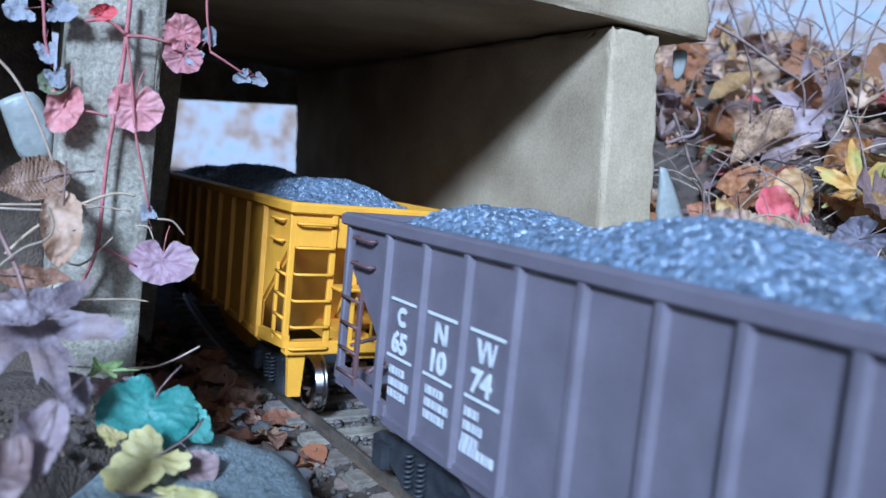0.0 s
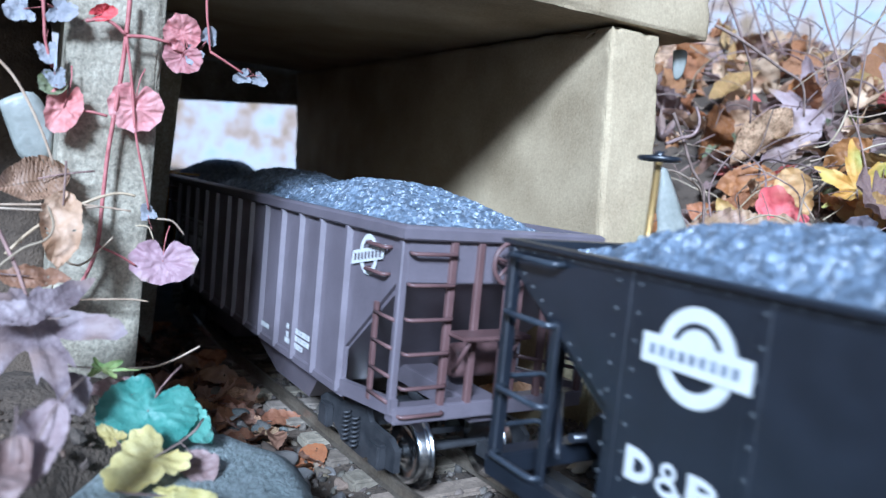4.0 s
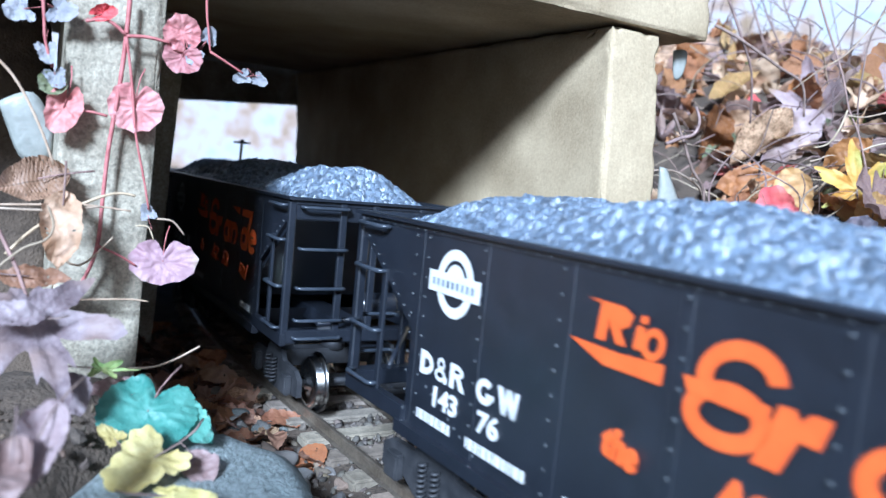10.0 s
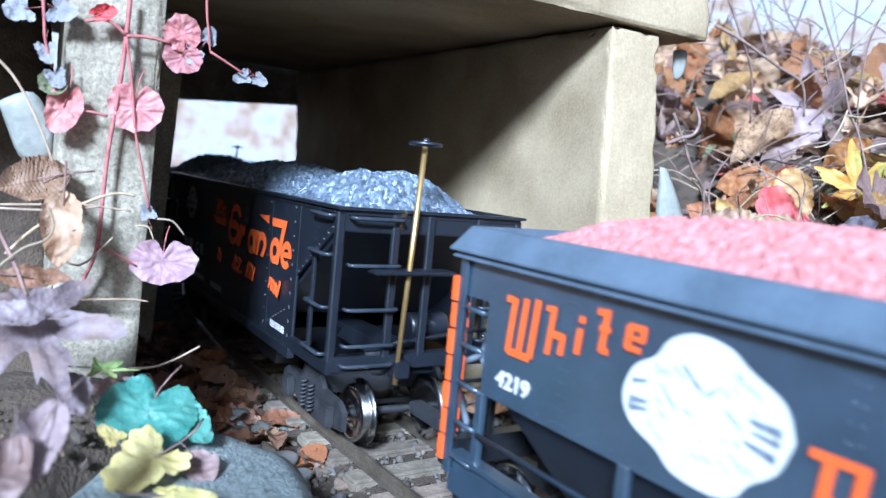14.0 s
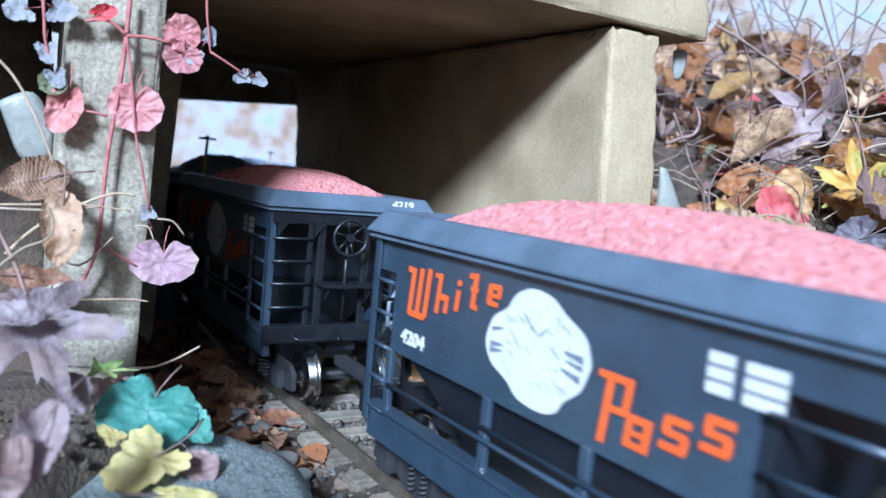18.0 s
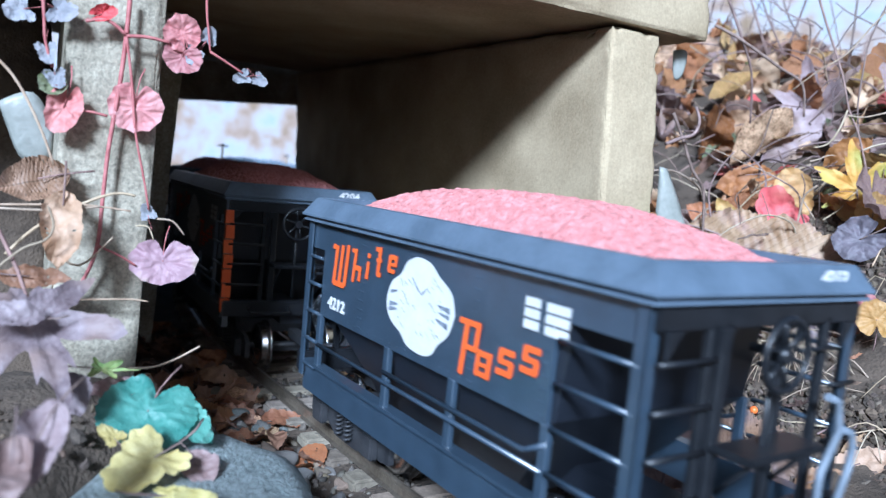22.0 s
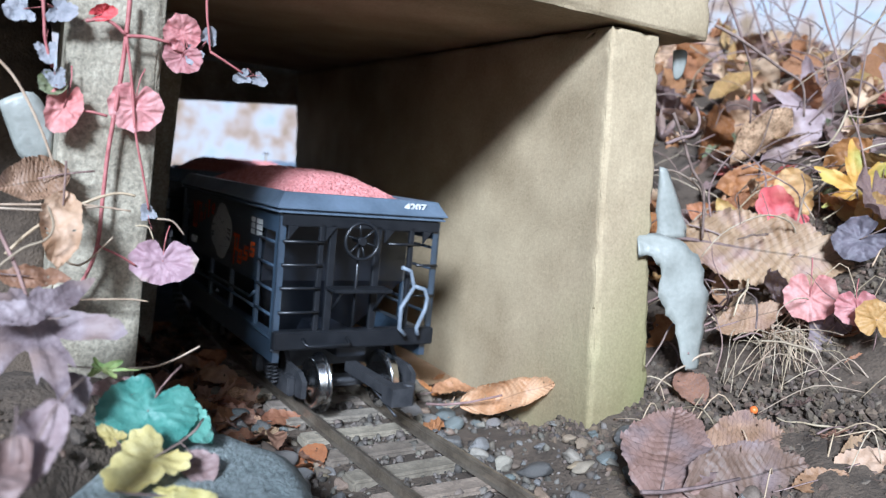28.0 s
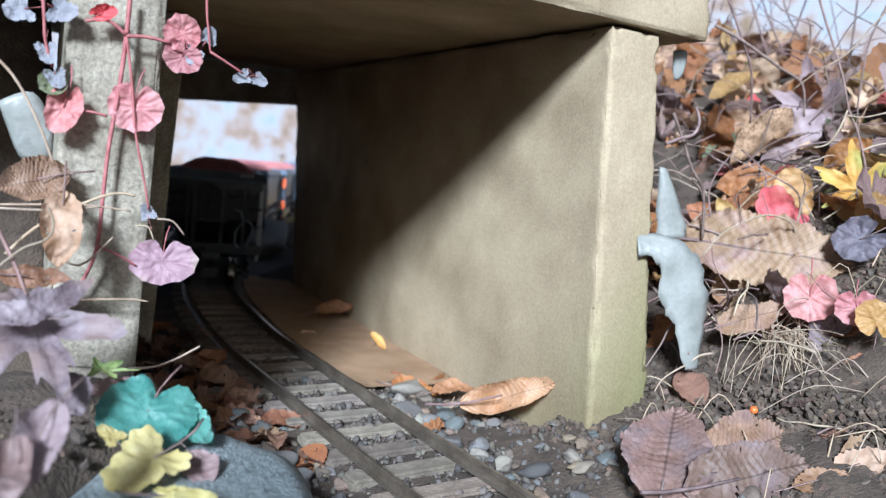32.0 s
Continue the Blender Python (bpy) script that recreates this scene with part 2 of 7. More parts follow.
def axis_steps(lo, hi, step, reach):
    core = np.arange(lo, hi + step / 2, step)
    out = step * 1.35 ** np.arange(1, 40)
    out = np.cumsum(out)
    out = out[out < reach]
    return np.concatenate([(lo - out)[::-1], core, hi + out])


def build_ground():
    gx, gy = axis_steps(-0.5, 0.7, 0.008, 150), axis_steps(0.1, 1.3, 0.008, 150)
    X, Y = np.meshgrid(gx, gy)
    Z = ground_height(X, Y)
    rough = np.array([[noise.noise(Vector((x * 22, y * 22, 0))) * 0.006 + noise.noise(Vector((x * 75, y * 75, 3))) * 0.003 for x in gx] for y in gy])
    Z = Z + rough * smooth(0.0, 0.03, Z + 0.02)
    nx, ny = len(gx), len(gy)
    me = bpy.data.meshes.new("ground")
    me.from_pydata(np.stack([X, Y, Z], -1).reshape(-1, 3).tolist(), [], [(j * nx + i, j * nx + i + 1, (j + 1) * nx + i + 1, (j + 1) * nx + i) for j in range(ny - 1) for i in range(nx - 1)])
    me.materials.append(SOIL)
    for p in me.polygons:
        p.use_smooth = True
    tagged(new("ground", me), "dark crumbly garden soil around the model railway", "soil", kind="structure")


build_ground()


def height(x, y):
    return float(ground_height(np.array([x]), np.array([y]))[0])


# ---- tunnel of concrete slabs ----
def slab(name, corners, mat, label, seed=0, cuts=58):
    """A rough concrete slab from 8 corners (front lower l r, upper l r, then the back four), chipped along its edges."""
    bm = bmesh.new()
    bmesh.ops.create_cube(bm, size=1.0, matrix=Matrix.Translation((0.5, 0.5, 0.5)))
    bmesh.ops.subdivide_edges(bm, edges=bm.edges[:], cuts=cuts, use_grid_fill=True)
    C = [Vector(c) for c in corners]
    across, along, tall = C[1] - C[0], C[4] - C[0], C[2] - C[0]
    sizes = (across.length, along.length, tall.length)
    axes = (across.normalized(), along.normalized(), tall.normalized())
    for v in bm.verts:
        u = [k - 0.8 * math.sin(2 * math.pi * k) / (2 * math.pi) for k in v.co]
        p, q, r = u
        front = C[0].lerp(C[1], p).lerp(C[2].lerp(C[3], p), r)
        back = C[4].lerp(C[5], p).lerp(C[6].lerp(C[7], p), r)
        w = front.lerp(back, q)
        gap = [min(k, 1 - k) * size for k, size in zip(u, sizes)]
        side = [1 if k < 0.5 else -1 for k in u]
        order = sorted(range(3), key=lambda k: gap[k])
        n1 = noise.noise(w * 42 + Vector((seed, 0, 0)))
        n2 = noise.noise(w * 150 + Vector((0, seed, 0)))
        chip = 0.0020 + 0.0050 * max(0, n1) + 0.0042 * max(0, n2) + 0.014 * max(0, noise.noise(w * 24) - 0.38)
        near = gap[order[1]]
        move = Vector()
        if near < chip:
            push = (chip - near) * (0.62 + 0.25 * n2)
            move += axes[order[0]] * side[order[0]] * push
            if gap[order[1]] < 1e-6:
                move += axes[order[1]] * side[order[1]] * push
        rough = noise.noise(w * 30) * 0.0008 + noise.noise(w * 150) * 0.0003
        v.co = w + move + axes[order[0]] * side[order[0]] * rough
    bmesh.ops.recalc_face_normals(bm, faces=bm.faces[:])
    for f in bm.faces:
        f.smooth = True
    ob = part(name, bm, mat)
    return tagged(ob, label, "concrete slab", kind="structure")


def build_tunnel():
    zc = lambda a: 0.2435 + 0.033 * (a - 0.338)
    # right wall: its front end leans back a little
    fa, ba = (lambda z: 0.328 + 0.082 * z), (lambda z: 0.922 + 0.19 * z)
    z0 = -0.06
    c = [tun(fa(z0), 0.289, z0), tun(fa(z0), 0.337, z0), tun(fa(0.2435), 0.289, 0.2430), tun(fa(0.2435), 0.326, 0.2430),
         tun(ba(z0), 0.289, z0), tun(ba(z0), 0.332, z0), tun(ba(0.26), 0.289, zc(0.95) - 0.001), tun(ba(0.26), 0.332, zc(0.95) - 0.001)]
    slab("wall_right", c, CONCRETE, "rough cream concrete slab forming the tunnel wall", cuts=92)
    c = [tun(0.338, 0.000, z0), tun(0.338, 0.036, z0), tun(0.338, 0.008, 0.2430), tun(0.338, 0.0445, 0.2430),
         tun(0.620, 0.000, z0), tun(0.620, 0.036, z0), tun(0.620, 0.008, 0.2510), tun(0.620, 0.0445, 0.2510)]
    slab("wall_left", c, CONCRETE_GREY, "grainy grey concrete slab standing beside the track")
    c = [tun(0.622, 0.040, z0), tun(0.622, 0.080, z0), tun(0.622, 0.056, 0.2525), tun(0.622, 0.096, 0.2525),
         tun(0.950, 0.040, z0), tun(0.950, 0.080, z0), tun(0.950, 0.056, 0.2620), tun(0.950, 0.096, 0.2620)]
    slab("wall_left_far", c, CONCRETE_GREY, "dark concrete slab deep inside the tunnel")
    # left end lengthened out of view, to shade the earth behind the slab
    c = [tun(0.343, -0.22, 0.2437), tun(0.343, 0.362, 0.2447), tun(0.340, -0.22, 0.292), tun(0.340, 0.358, 0.293),
         tun(0.965, -0.22, zc(0.965)), tun(0.9655, 0.362, zc(0.965)), tun(0.965, -0.22, 0.313), tun(0.9655, 0.362, 0.313)]
    slab("tunnel_roof", c, CONCRETE, "thick cream concrete slab roofing the tunnel")
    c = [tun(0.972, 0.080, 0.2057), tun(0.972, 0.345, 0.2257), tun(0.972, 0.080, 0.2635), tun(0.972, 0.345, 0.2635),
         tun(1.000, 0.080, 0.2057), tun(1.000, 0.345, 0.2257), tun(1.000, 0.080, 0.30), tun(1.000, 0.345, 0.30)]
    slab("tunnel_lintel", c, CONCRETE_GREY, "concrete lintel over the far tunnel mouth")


build_tunnel()


# ---- track ----
def build_track():
    track = thing("railway_track", "weathered brass model railway track on dark ties", "railway track")
    for side in (-1, 1):
        bm = bmesh.new()
        prof = [(-0.0008, 0), (0.0008, 0), (0.0012, -0.0005), (0.0012, -0.0020), (0.0005, -0.0026), (0.0005, -0.0062), (0.0023, -0.0074), (-0.0023, -0.0074), (-0.0005, -0.0062), (-0.0005, -0.0026), (-0.0012, -0.0020), (-0.0012, -0.0005)]
        rings = []
        for s in np.arange(-3.35, 1.9, 0.02):
            rings.append([bm.verts.new(beside(s, side * 0.0260 - 0.0010 + dx, dz)) for dx, dz in prof])
        for a, b in zip(rings, rings[1:]):
            for k in range(len(prof)):
                bm.faces.new((a[k], a[(k + 1) % len(prof)], b[(k + 1) % len(prof)], b[k]))
        bm.faces.new(rings[0])
        bm.faces.new(rings[-1][::-1])
        part("rail", bm, RAIL, track, "tarnished metal rail")
    bm = bmesh.new()
    vs = box(bm, -0.040, 0.040, -0.0072, 0.0072, -0.0160, -0.0076)
    bmesh.ops.bevel(bm, geom=bm.edges[:], offset=0.0016, segments=2, affect="EDGES")
    data = mesh_of(bm, "tie", TIE)
    for i, s in enumerate(np.arange(-3.3, 1.88, 0.0292)):
        o = new("tie", data)
        o.parent = track
        p = beside(s, 0)
        o.matrix_local = Matrix.Translation((p.x, p.y, random.uniform(-0.0006, 0.0004))) @ Matrix.Rotation(-bearing(s) + random.uniform(-0.02, 0.02), 4, "Z")
    return track


build_track()


# ---- glowing backdrop of a bright garden far beyond the tunnel ----
def build_backdrop():
    m = bpy.data.materials.new("glowing_garden_backdrop")
    m.use_nodes = True
    N, L = m.node_tree.nodes, m.node_tree.links
    N.remove(N["Principled BSDF"])
    tex = N.new("ShaderNodeTexCoord")
    n = N.new("ShaderNodeTexNoise")
    n.inputs["Scale"].default_value = 5.5
    n.inputs["Detail"].default_value = 5
    L.new(tex.outputs["Object"], n.inputs["Vector"])
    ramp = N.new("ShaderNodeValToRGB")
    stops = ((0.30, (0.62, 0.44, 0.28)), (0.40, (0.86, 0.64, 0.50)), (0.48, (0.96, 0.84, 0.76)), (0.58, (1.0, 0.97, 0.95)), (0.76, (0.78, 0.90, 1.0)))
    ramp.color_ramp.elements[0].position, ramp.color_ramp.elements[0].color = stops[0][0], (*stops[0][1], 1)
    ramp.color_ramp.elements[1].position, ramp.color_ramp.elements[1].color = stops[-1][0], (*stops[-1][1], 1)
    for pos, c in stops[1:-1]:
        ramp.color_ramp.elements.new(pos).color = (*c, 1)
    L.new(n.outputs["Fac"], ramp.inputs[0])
    # emission stands in for sunlight on the garden and the pale sky
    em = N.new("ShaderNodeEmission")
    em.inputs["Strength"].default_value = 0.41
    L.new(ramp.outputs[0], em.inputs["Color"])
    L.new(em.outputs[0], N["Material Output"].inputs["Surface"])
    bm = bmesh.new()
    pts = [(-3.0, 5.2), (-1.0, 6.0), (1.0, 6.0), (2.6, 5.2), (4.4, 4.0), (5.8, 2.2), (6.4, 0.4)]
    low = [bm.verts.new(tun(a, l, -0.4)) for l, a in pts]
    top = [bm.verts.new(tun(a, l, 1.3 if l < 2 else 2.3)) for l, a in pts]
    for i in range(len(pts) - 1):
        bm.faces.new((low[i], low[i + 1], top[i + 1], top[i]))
    tagged(part("backdrop", bm, m), "glowing backdrop of a bright blurred autumn garden", "backdrop", kind="structure")


build_backdrop()


# ---- lettering ----
SIDE = Matrix(((0, 0, -1, 0), (-1, 0, 0, 0), (0, 1, 0, 0), (0, 0, 0, 1)))
REAR = Matrix(((1, 0, 0, 0), (0, 0, -1, 0), (0, 1, 0, 0), (0, 0, 0, 1)))


def flat_prism(bm, outline, holes=(), depth=0.0004):
    """A thin plate in the xy plane from an outline; holes as a ring of equal count make it hollow."""
    top = [bm.verts.new((x, y, depth)) for x, y in outline]
    if holes:
        inn = [bm.verts.new((x, y, depth)) for x, y in holes]
        n = len(top)
        for i in range(n):
            bm.faces.new((top[i], top[(i + 1) % n], inn[(i + 1) % n], inn[i]))
    else:
        bm.faces.new(top)


def ring_shape(bm, cx, cy, rx, ry, t, a0=0, a1=360, n=28, slant=0.0):
    """A band along part of an ellipse, leaning by slant."""
    full = abs(a1 - a0) >= 360
    k = n if full else n + 1
    o, i = [], []
    for j in range(k):
        a = radians(a0 + (a1 - a0) * j / n)
        for lst, d in ((o, 0), (i, t)):
            y = math.sin(a) * (ry - d)
            lst.append(bm.verts.new((cx + math.cos(a) * (rx - d) + slant * y, cy + y, 0.0004)))
    for j in range(n if full else n):
        q = (j + 1) % k if full else j + 1
        bm.faces.new((o[j], o[q], i[q], i[j]))


def poly(bm, *pts):
    bm.faces.new([bm.verts.new((x, y, 0.0004)) for x, y in pts])


def bar(bm, x0, y0, x1, y1, slant=0.0, z=0.0004):
    bm.faces.new([bm.verts.new((x + slant * y, y, z)) for x, y in ((x0, y0), (x1, y0), (x1, y1), (x0, y1))])


def words(text, size, mat, parent, m, name="lettering", label="", squeeze=1.0, bold=0.0):
    """Raised letters in the built-in font, turned into a mesh."""
    cu = bpy.data.curves.new(name, "FONT")
    cu.body = text
    cu.size = size
    cu.extrude = 0.0002
    cu.offset = bold
    cu.resolution_u = 3
    ob = new("text_form", cu)
    bpy.context.view_layer.update()
    me = bpy.data.meshes.new_from_object(ob.evaluated_get(bpy.context.evaluated_depsgraph_get()))
    bpy.data.objects.remove(ob)
    bpy.data.curves.remove(cu)
    me.materials.clear()
    me.materials.append(mat)
    for v in me.vertices:
        v.co.x *= squeeze
    o = new(name, me)
    o.parent = parent
    o.matrix_local = m
    if label:
        o["label"] = label
    return o


def decal(bm, mat, parent, m, name, label=""):
    o = part(name, bm, mat, parent, label)
    o.matrix_local = m
    if name in ("stencil", "emblem_print", "reporting_mark"):
        o["kind"] = "stuff"
    return o


def side_at(v, u, z):
    return Matrix.Translation((v, u, z)) @ SIDE


def rear_at(v, u, z):
    return Matrix.Translation((v, u, z)) @ REAR


# ---- running gear shared by all cars ----
WHEEL_R = 0.0155


def wheel_mesh(side):
    bm = bmesh.new()
    prof = [(0.002, -0.0285), (0.004, -0.0285), (0.0045, -0.0262), (0.0105, -0.0255), (0.0120, -0.0268), (0.0148, -0.0268), (0.0155, -0.0260), (0.0157, -0.0226), (0.0163, -0.0217), (0.0182, -0.0209), (0.0182, -0.0198), (0.0120, -0.0196), (0.002, -0.0200)]
    lathe(bm, [(r, x * -side) for r, x in prof], 28)
    return mesh_of(bm, "wheel", STEEL)


WHEELS = {s: wheel_mesh(s) for s in (-1, 1)}


def axle_mesh():
    bm = bmesh.new()
    rod(bm, [(-0.036, 0, 0), (0.036, 0, 0)], 0.0021, 8)
    return mesh_of(bm, "wheelset", UNDER)


def sideframe_mesh():
    bm = bmesh.new()
    pts = [(-0.043, 0.021), (-0.036, 0.025), (-0.016, 0.026), (-0.011, 0.032), (0.011, 0.032), (0.016, 0.026), (0.036, 0.025), (0.043, 0.021), (0.043, 0.011), (0.034, 0.010), (0.024, 0.0125), (0.012, 0.0065), (-0.012, 0.0065), (-0.024, 0.0125), (-0.034, 0.010), (-0.043, 0.011)]
    prism(bm, [(-0.0015, y, z) for y, z in pts], (0.003, 0, 0))
    return mesh_of(bm, "sideframe", UNDER)


def journal_mesh():
    bm = bmesh.new()
    box(bm, -0.0060, -0.0010, -0.0055, 0.0055, 0.0095, 0.0215)
    bmesh.ops.bevel(bm, geom=bm.edges[:], offset=0.001, segments=2, affect="EDGES")
    return mesh_of(bm, "journal_box", UNDER)


def spring_mesh():
    bm = bmesh.new()
    rod(bm, [(-0.0035 + 0.0019 * math.cos(k * 0.785), 0.0019 * math.sin(k * 0.785), 0.0095 + k * 0.000285) for k in range(56)], 0.0007, 5)
    return mesh_of(bm, "spring", UNDER)


def bolster_mesh():
    bm = bmesh.new()
    box(bm, -0.034, 0.034, -0.006, 0.006, 0.020, 0.030)
    box(bm, -0.032, 0.032, -0.0095, -0.0075, 0.006, 0.009)
    box(bm, -0.032, 0.032, 0.0075, 0.0095, 0.006, 0.009)
    lathe(bm, [(0.008, 0), (0.008, 0.008)], 12, Matrix.Translation((0, 0, 0.029)) @ Matrix.Rotation(radians(-90), 4, "Y"))
    return mesh_of(bm, "truck", UNDER)


UNDER = material("grimy_underframe", (0.014, 0.015, 0.018), (0.045, 0.045, 0.048), 130, 0.55, bump=0.15)
AXLE, FRAME, BOLSTER = axle_mesh(), sideframe_mesh(), bolster_mesh()
JOURNAL, SPRING = journal_mesh(), spring_mesh()
WHEELSETS = []


def running_gear(car, centres, base=0.0285, spread=0.0385):
    for c in centres:
        t = part("truck", BOLSTER, None, car, "black cast truck")
        t.location = (0, c, 0)
        for sd in (-1, 1):
            f = new("sideframe", FRAME)
            f.parent = t
            side = Matrix.Translation((sd * spread, 0, 0)) @ (Matrix.Identity(4) if sd < 0 else Matrix.Rotation(math.pi, 4, "Z"))
            f.matrix_local = side
            for piece, data, y in (("journal_box", JOURNAL, -base), ("journal_box", JOURNAL, base), ("spring", SPRING, -0.005), ("spring", SPRING, 0.005)):
                q = new(piece, data)
                q.parent = t
                q.matrix_local = side @ Matrix.Translation((0, y, 0))
        for k in (-base, base):
            w = part("wheelset", AXLE, None, car)
            w.location = (0, c + k, WHEEL_R)
            for sd in (-1, 1):
                q = new("wheel", WHEELS[sd])
                q.parent = w
                q["label"] = "bright steel flanged wheel"


def coupler(car, u, toward, length, z=0.024):
    bm = bmesh.new()
    e = u + toward * length
    lo, hi = min(u, e), max(u, e)
    box(bm, -0.0035, 0.0035, lo, hi, z - 0.003, z + 0.003)
    box(bm, -0.0065, 0.0065, e - 0.006, e + 0.006, z - 0.005, z + 0.005)
    rod(bm, [(0.007, e, z - 0.006), (0.007, e, z + 0.006)], 0.0035, 8)
    rod(bm, [(0, u + toward * 0.002, z + 0.003), (0.0, e, z - 0.012)], 0.0008, 5)
    part("coupler", bm, UNDER, car, "black knuckle coupler")


def rect_ring(bm, L, W, prof):
    """A profile of (outward, z) pairs swept round a car's rectangle, rear end at y = 0."""
    loops = []
    for o, z in prof:
        x, a, b = W / 2 + o, -o, L + o
        loops.append([bm.verts.new(p) for p in ((-x, a, z), (x, a, z), (x, b, z), (-x, b, z))])
    n = len(loops)
    for i in range(n):
        p, q = loops[i], loops[(i + 1) % n]
        for k in range(4):
            bm.faces.new((p[k], p[(k + 1) % 4], q[(k + 1) % 4], q[k]))


def heap(car, L, W, z0, humps, mat, lump, grain, label, seed):
    """A heaped load: broad humps, covered in tilted lumps."""
    step = grain * 0.24
    ny, nx = int(L / step), int(W / step)
    verts = []
    for j in range(ny + 1):
        for i in range(nx + 1):
            x, y = -W / 2 + W * i / nx, L * j / ny
            e = max(0.0, min(1.0, (W / 2 - abs(x)) / (W * 0.38)) * min(1.0, y / 0.036, (L - y) / 0.036))
            hgt = sum(hh * math.exp(-((y - c) / w) ** 2) for c, w, hh in humps) * math.sin(e * math.pi / 2)
            p = Vector((x, y, seed * 0.1))
            d, c = noise.voronoi(p / grain)
            cell = noise.cell_vector(c[0] * 7.3)
            off = p / grain - c[0]
            g = lump * (0.25 + 0.55 * cell.x + 0.75 * (off.x * (cell.y - 0.5) + off.y * (cell.z - 0.5)))
            g -= lump * 1.1 * max(0.0, 0.22 - (d[1] - d[0])) / 0.22
            g += noise.noise(p * 38) * lump * 0.5
            verts.append((x, y, z0 + hgt + g * min(1, 4 * (W / 2 - abs(x)) / W + 0.3)))
    me = bpy.data.meshes.new("load")
    me.from_pydata(verts, [], [(j * (nx + 1) + i, j * (nx + 1) + i + 1, (j + 1) * (nx + 1) + i + 1, (j + 1) * (nx + 1) + i) for j in range(ny) for i in range(nx)])
    me.materials.append(mat)
    return part("load", me, None, car, label)


def rung(car, a, b, mat, r=0.00085, stand=0.0, name="rung"):
    """A grab iron from a to b, standing off its wall along the vector stand."""
    bm = bmesh.new()
    a, b = Vector(a), Vector(b)
    if stand:
        s = Vector(stand)
        rod(bm, [a, a + s * 0.8, a + s + (b - a) * 0.06, b + s + (a - b) * 0.06, b + s * 0.8, b], r, 6)
    else:
        rod(bm, [a, b], r, 6)
    part(name, bm, mat, car)


def post(car, x, y, z0, z1, mat, wx=0.0035, wy=0.0035, name="post", parent=None, lean=0.0):
    bm = bmesh.new()
    vs = box(bm, x - wx / 2, x + wx / 2, y - wy / 2, y + wy / 2, z0, z1)
    bmesh.ops.bevel(bm, geom=bm.edges[:], offset=min(wx, wy) * 0.15, segments=1, affect="EDGES")
    part(name, bm, mat, parent or car)


def beam(car, name, x0, x1, y0, y1, z0, z1, mat, label="", bevel=0.0006):
    bm = bmesh.new()
    box(bm, x0, x1, y0, y1, z0, z1)
    if bevel:
        bmesh.ops.bevel(bm, geom=bm.edges[:], offset=bevel, segments=2, affect="EDGES")
    part(name, bm, mat, car, label)


def brake_wheel(car, v, u, z, r, mat, flat=False, label="spoked brake wheel", tube=0.0011):
    """A spoked wheel; flat: it lies level on a staff."""
    bm = bmesh.new()
    n, k = 24, 6
    rings = []
    for i in range(n):
        a = i * 2 * math.pi / n
        c = Vector((math.cos(a), 0, math.sin(a)))
        rings.append([bm.verts.new(c * (r + tube * math.cos(j * 2 * math.pi / k)) + Vector((0, tube * math.sin(j * 2 * math.pi / k), 0))) for j in range(k)])
    for i in range(n):
        for j in range(k):
            f = bm.faces.new((rings[i][j], rings[(i + 1) % n][j], rings[(i + 1) % n][(j + 1) % k], rings[i][(j + 1) % k]))
            f.smooth = True
    m = Matrix.Translation((v, u, z))
    if flat:
        m = m @ Matrix.Rotation(radians(90), 4, "X")
    o = part("brake_wheel", bm, mat, car, label)
    o.matrix_local = m
    bm = bmesh.new()
    lathe(bm, [(r * 0.24, -0.001), (r * 0.24, 0.003)], 10, Matrix.Rotation(radians(90), 4, "Z"))
    part("hub", bm, mat, o)
    bm = bmesh.new()
    rod(bm, [(r * 0.15, 0.0012, 0), (r, 0, 0)], 0.0007, 5)
    spoke = mesh_of(bm, "spoke", mat)
    for i in range(6):
        q = new("spoke", spoke)
        q.parent = o
        q.matrix_local = Matrix.Rotation(i * math.pi / 3 + 0.3, 4, "Y")


def rivets(car, places, mat, r=0.00055, out=(-1, 0, 0)):
    bm = bmesh.new()
    o = Vector(out)
    t = o.orthogonal().normalized()
    w = o.cross(t)
    for p in places:
        p = Vector(p)
        base = [bm.verts.new(p + (t * math.cos(k * math.pi / 2.5) + w * math.sin(k * math.pi / 2.5)) * r) for k in range(5)]
        tip = bm.verts.new(p + o * r * 0.8)
        for k in range(5):
            bm.faces.new((base[k], base[(k + 1) % 5], tip)).smooth = True
    ob = part("rivets", bm, mat, car)
    ob["kind"] = "stuff"


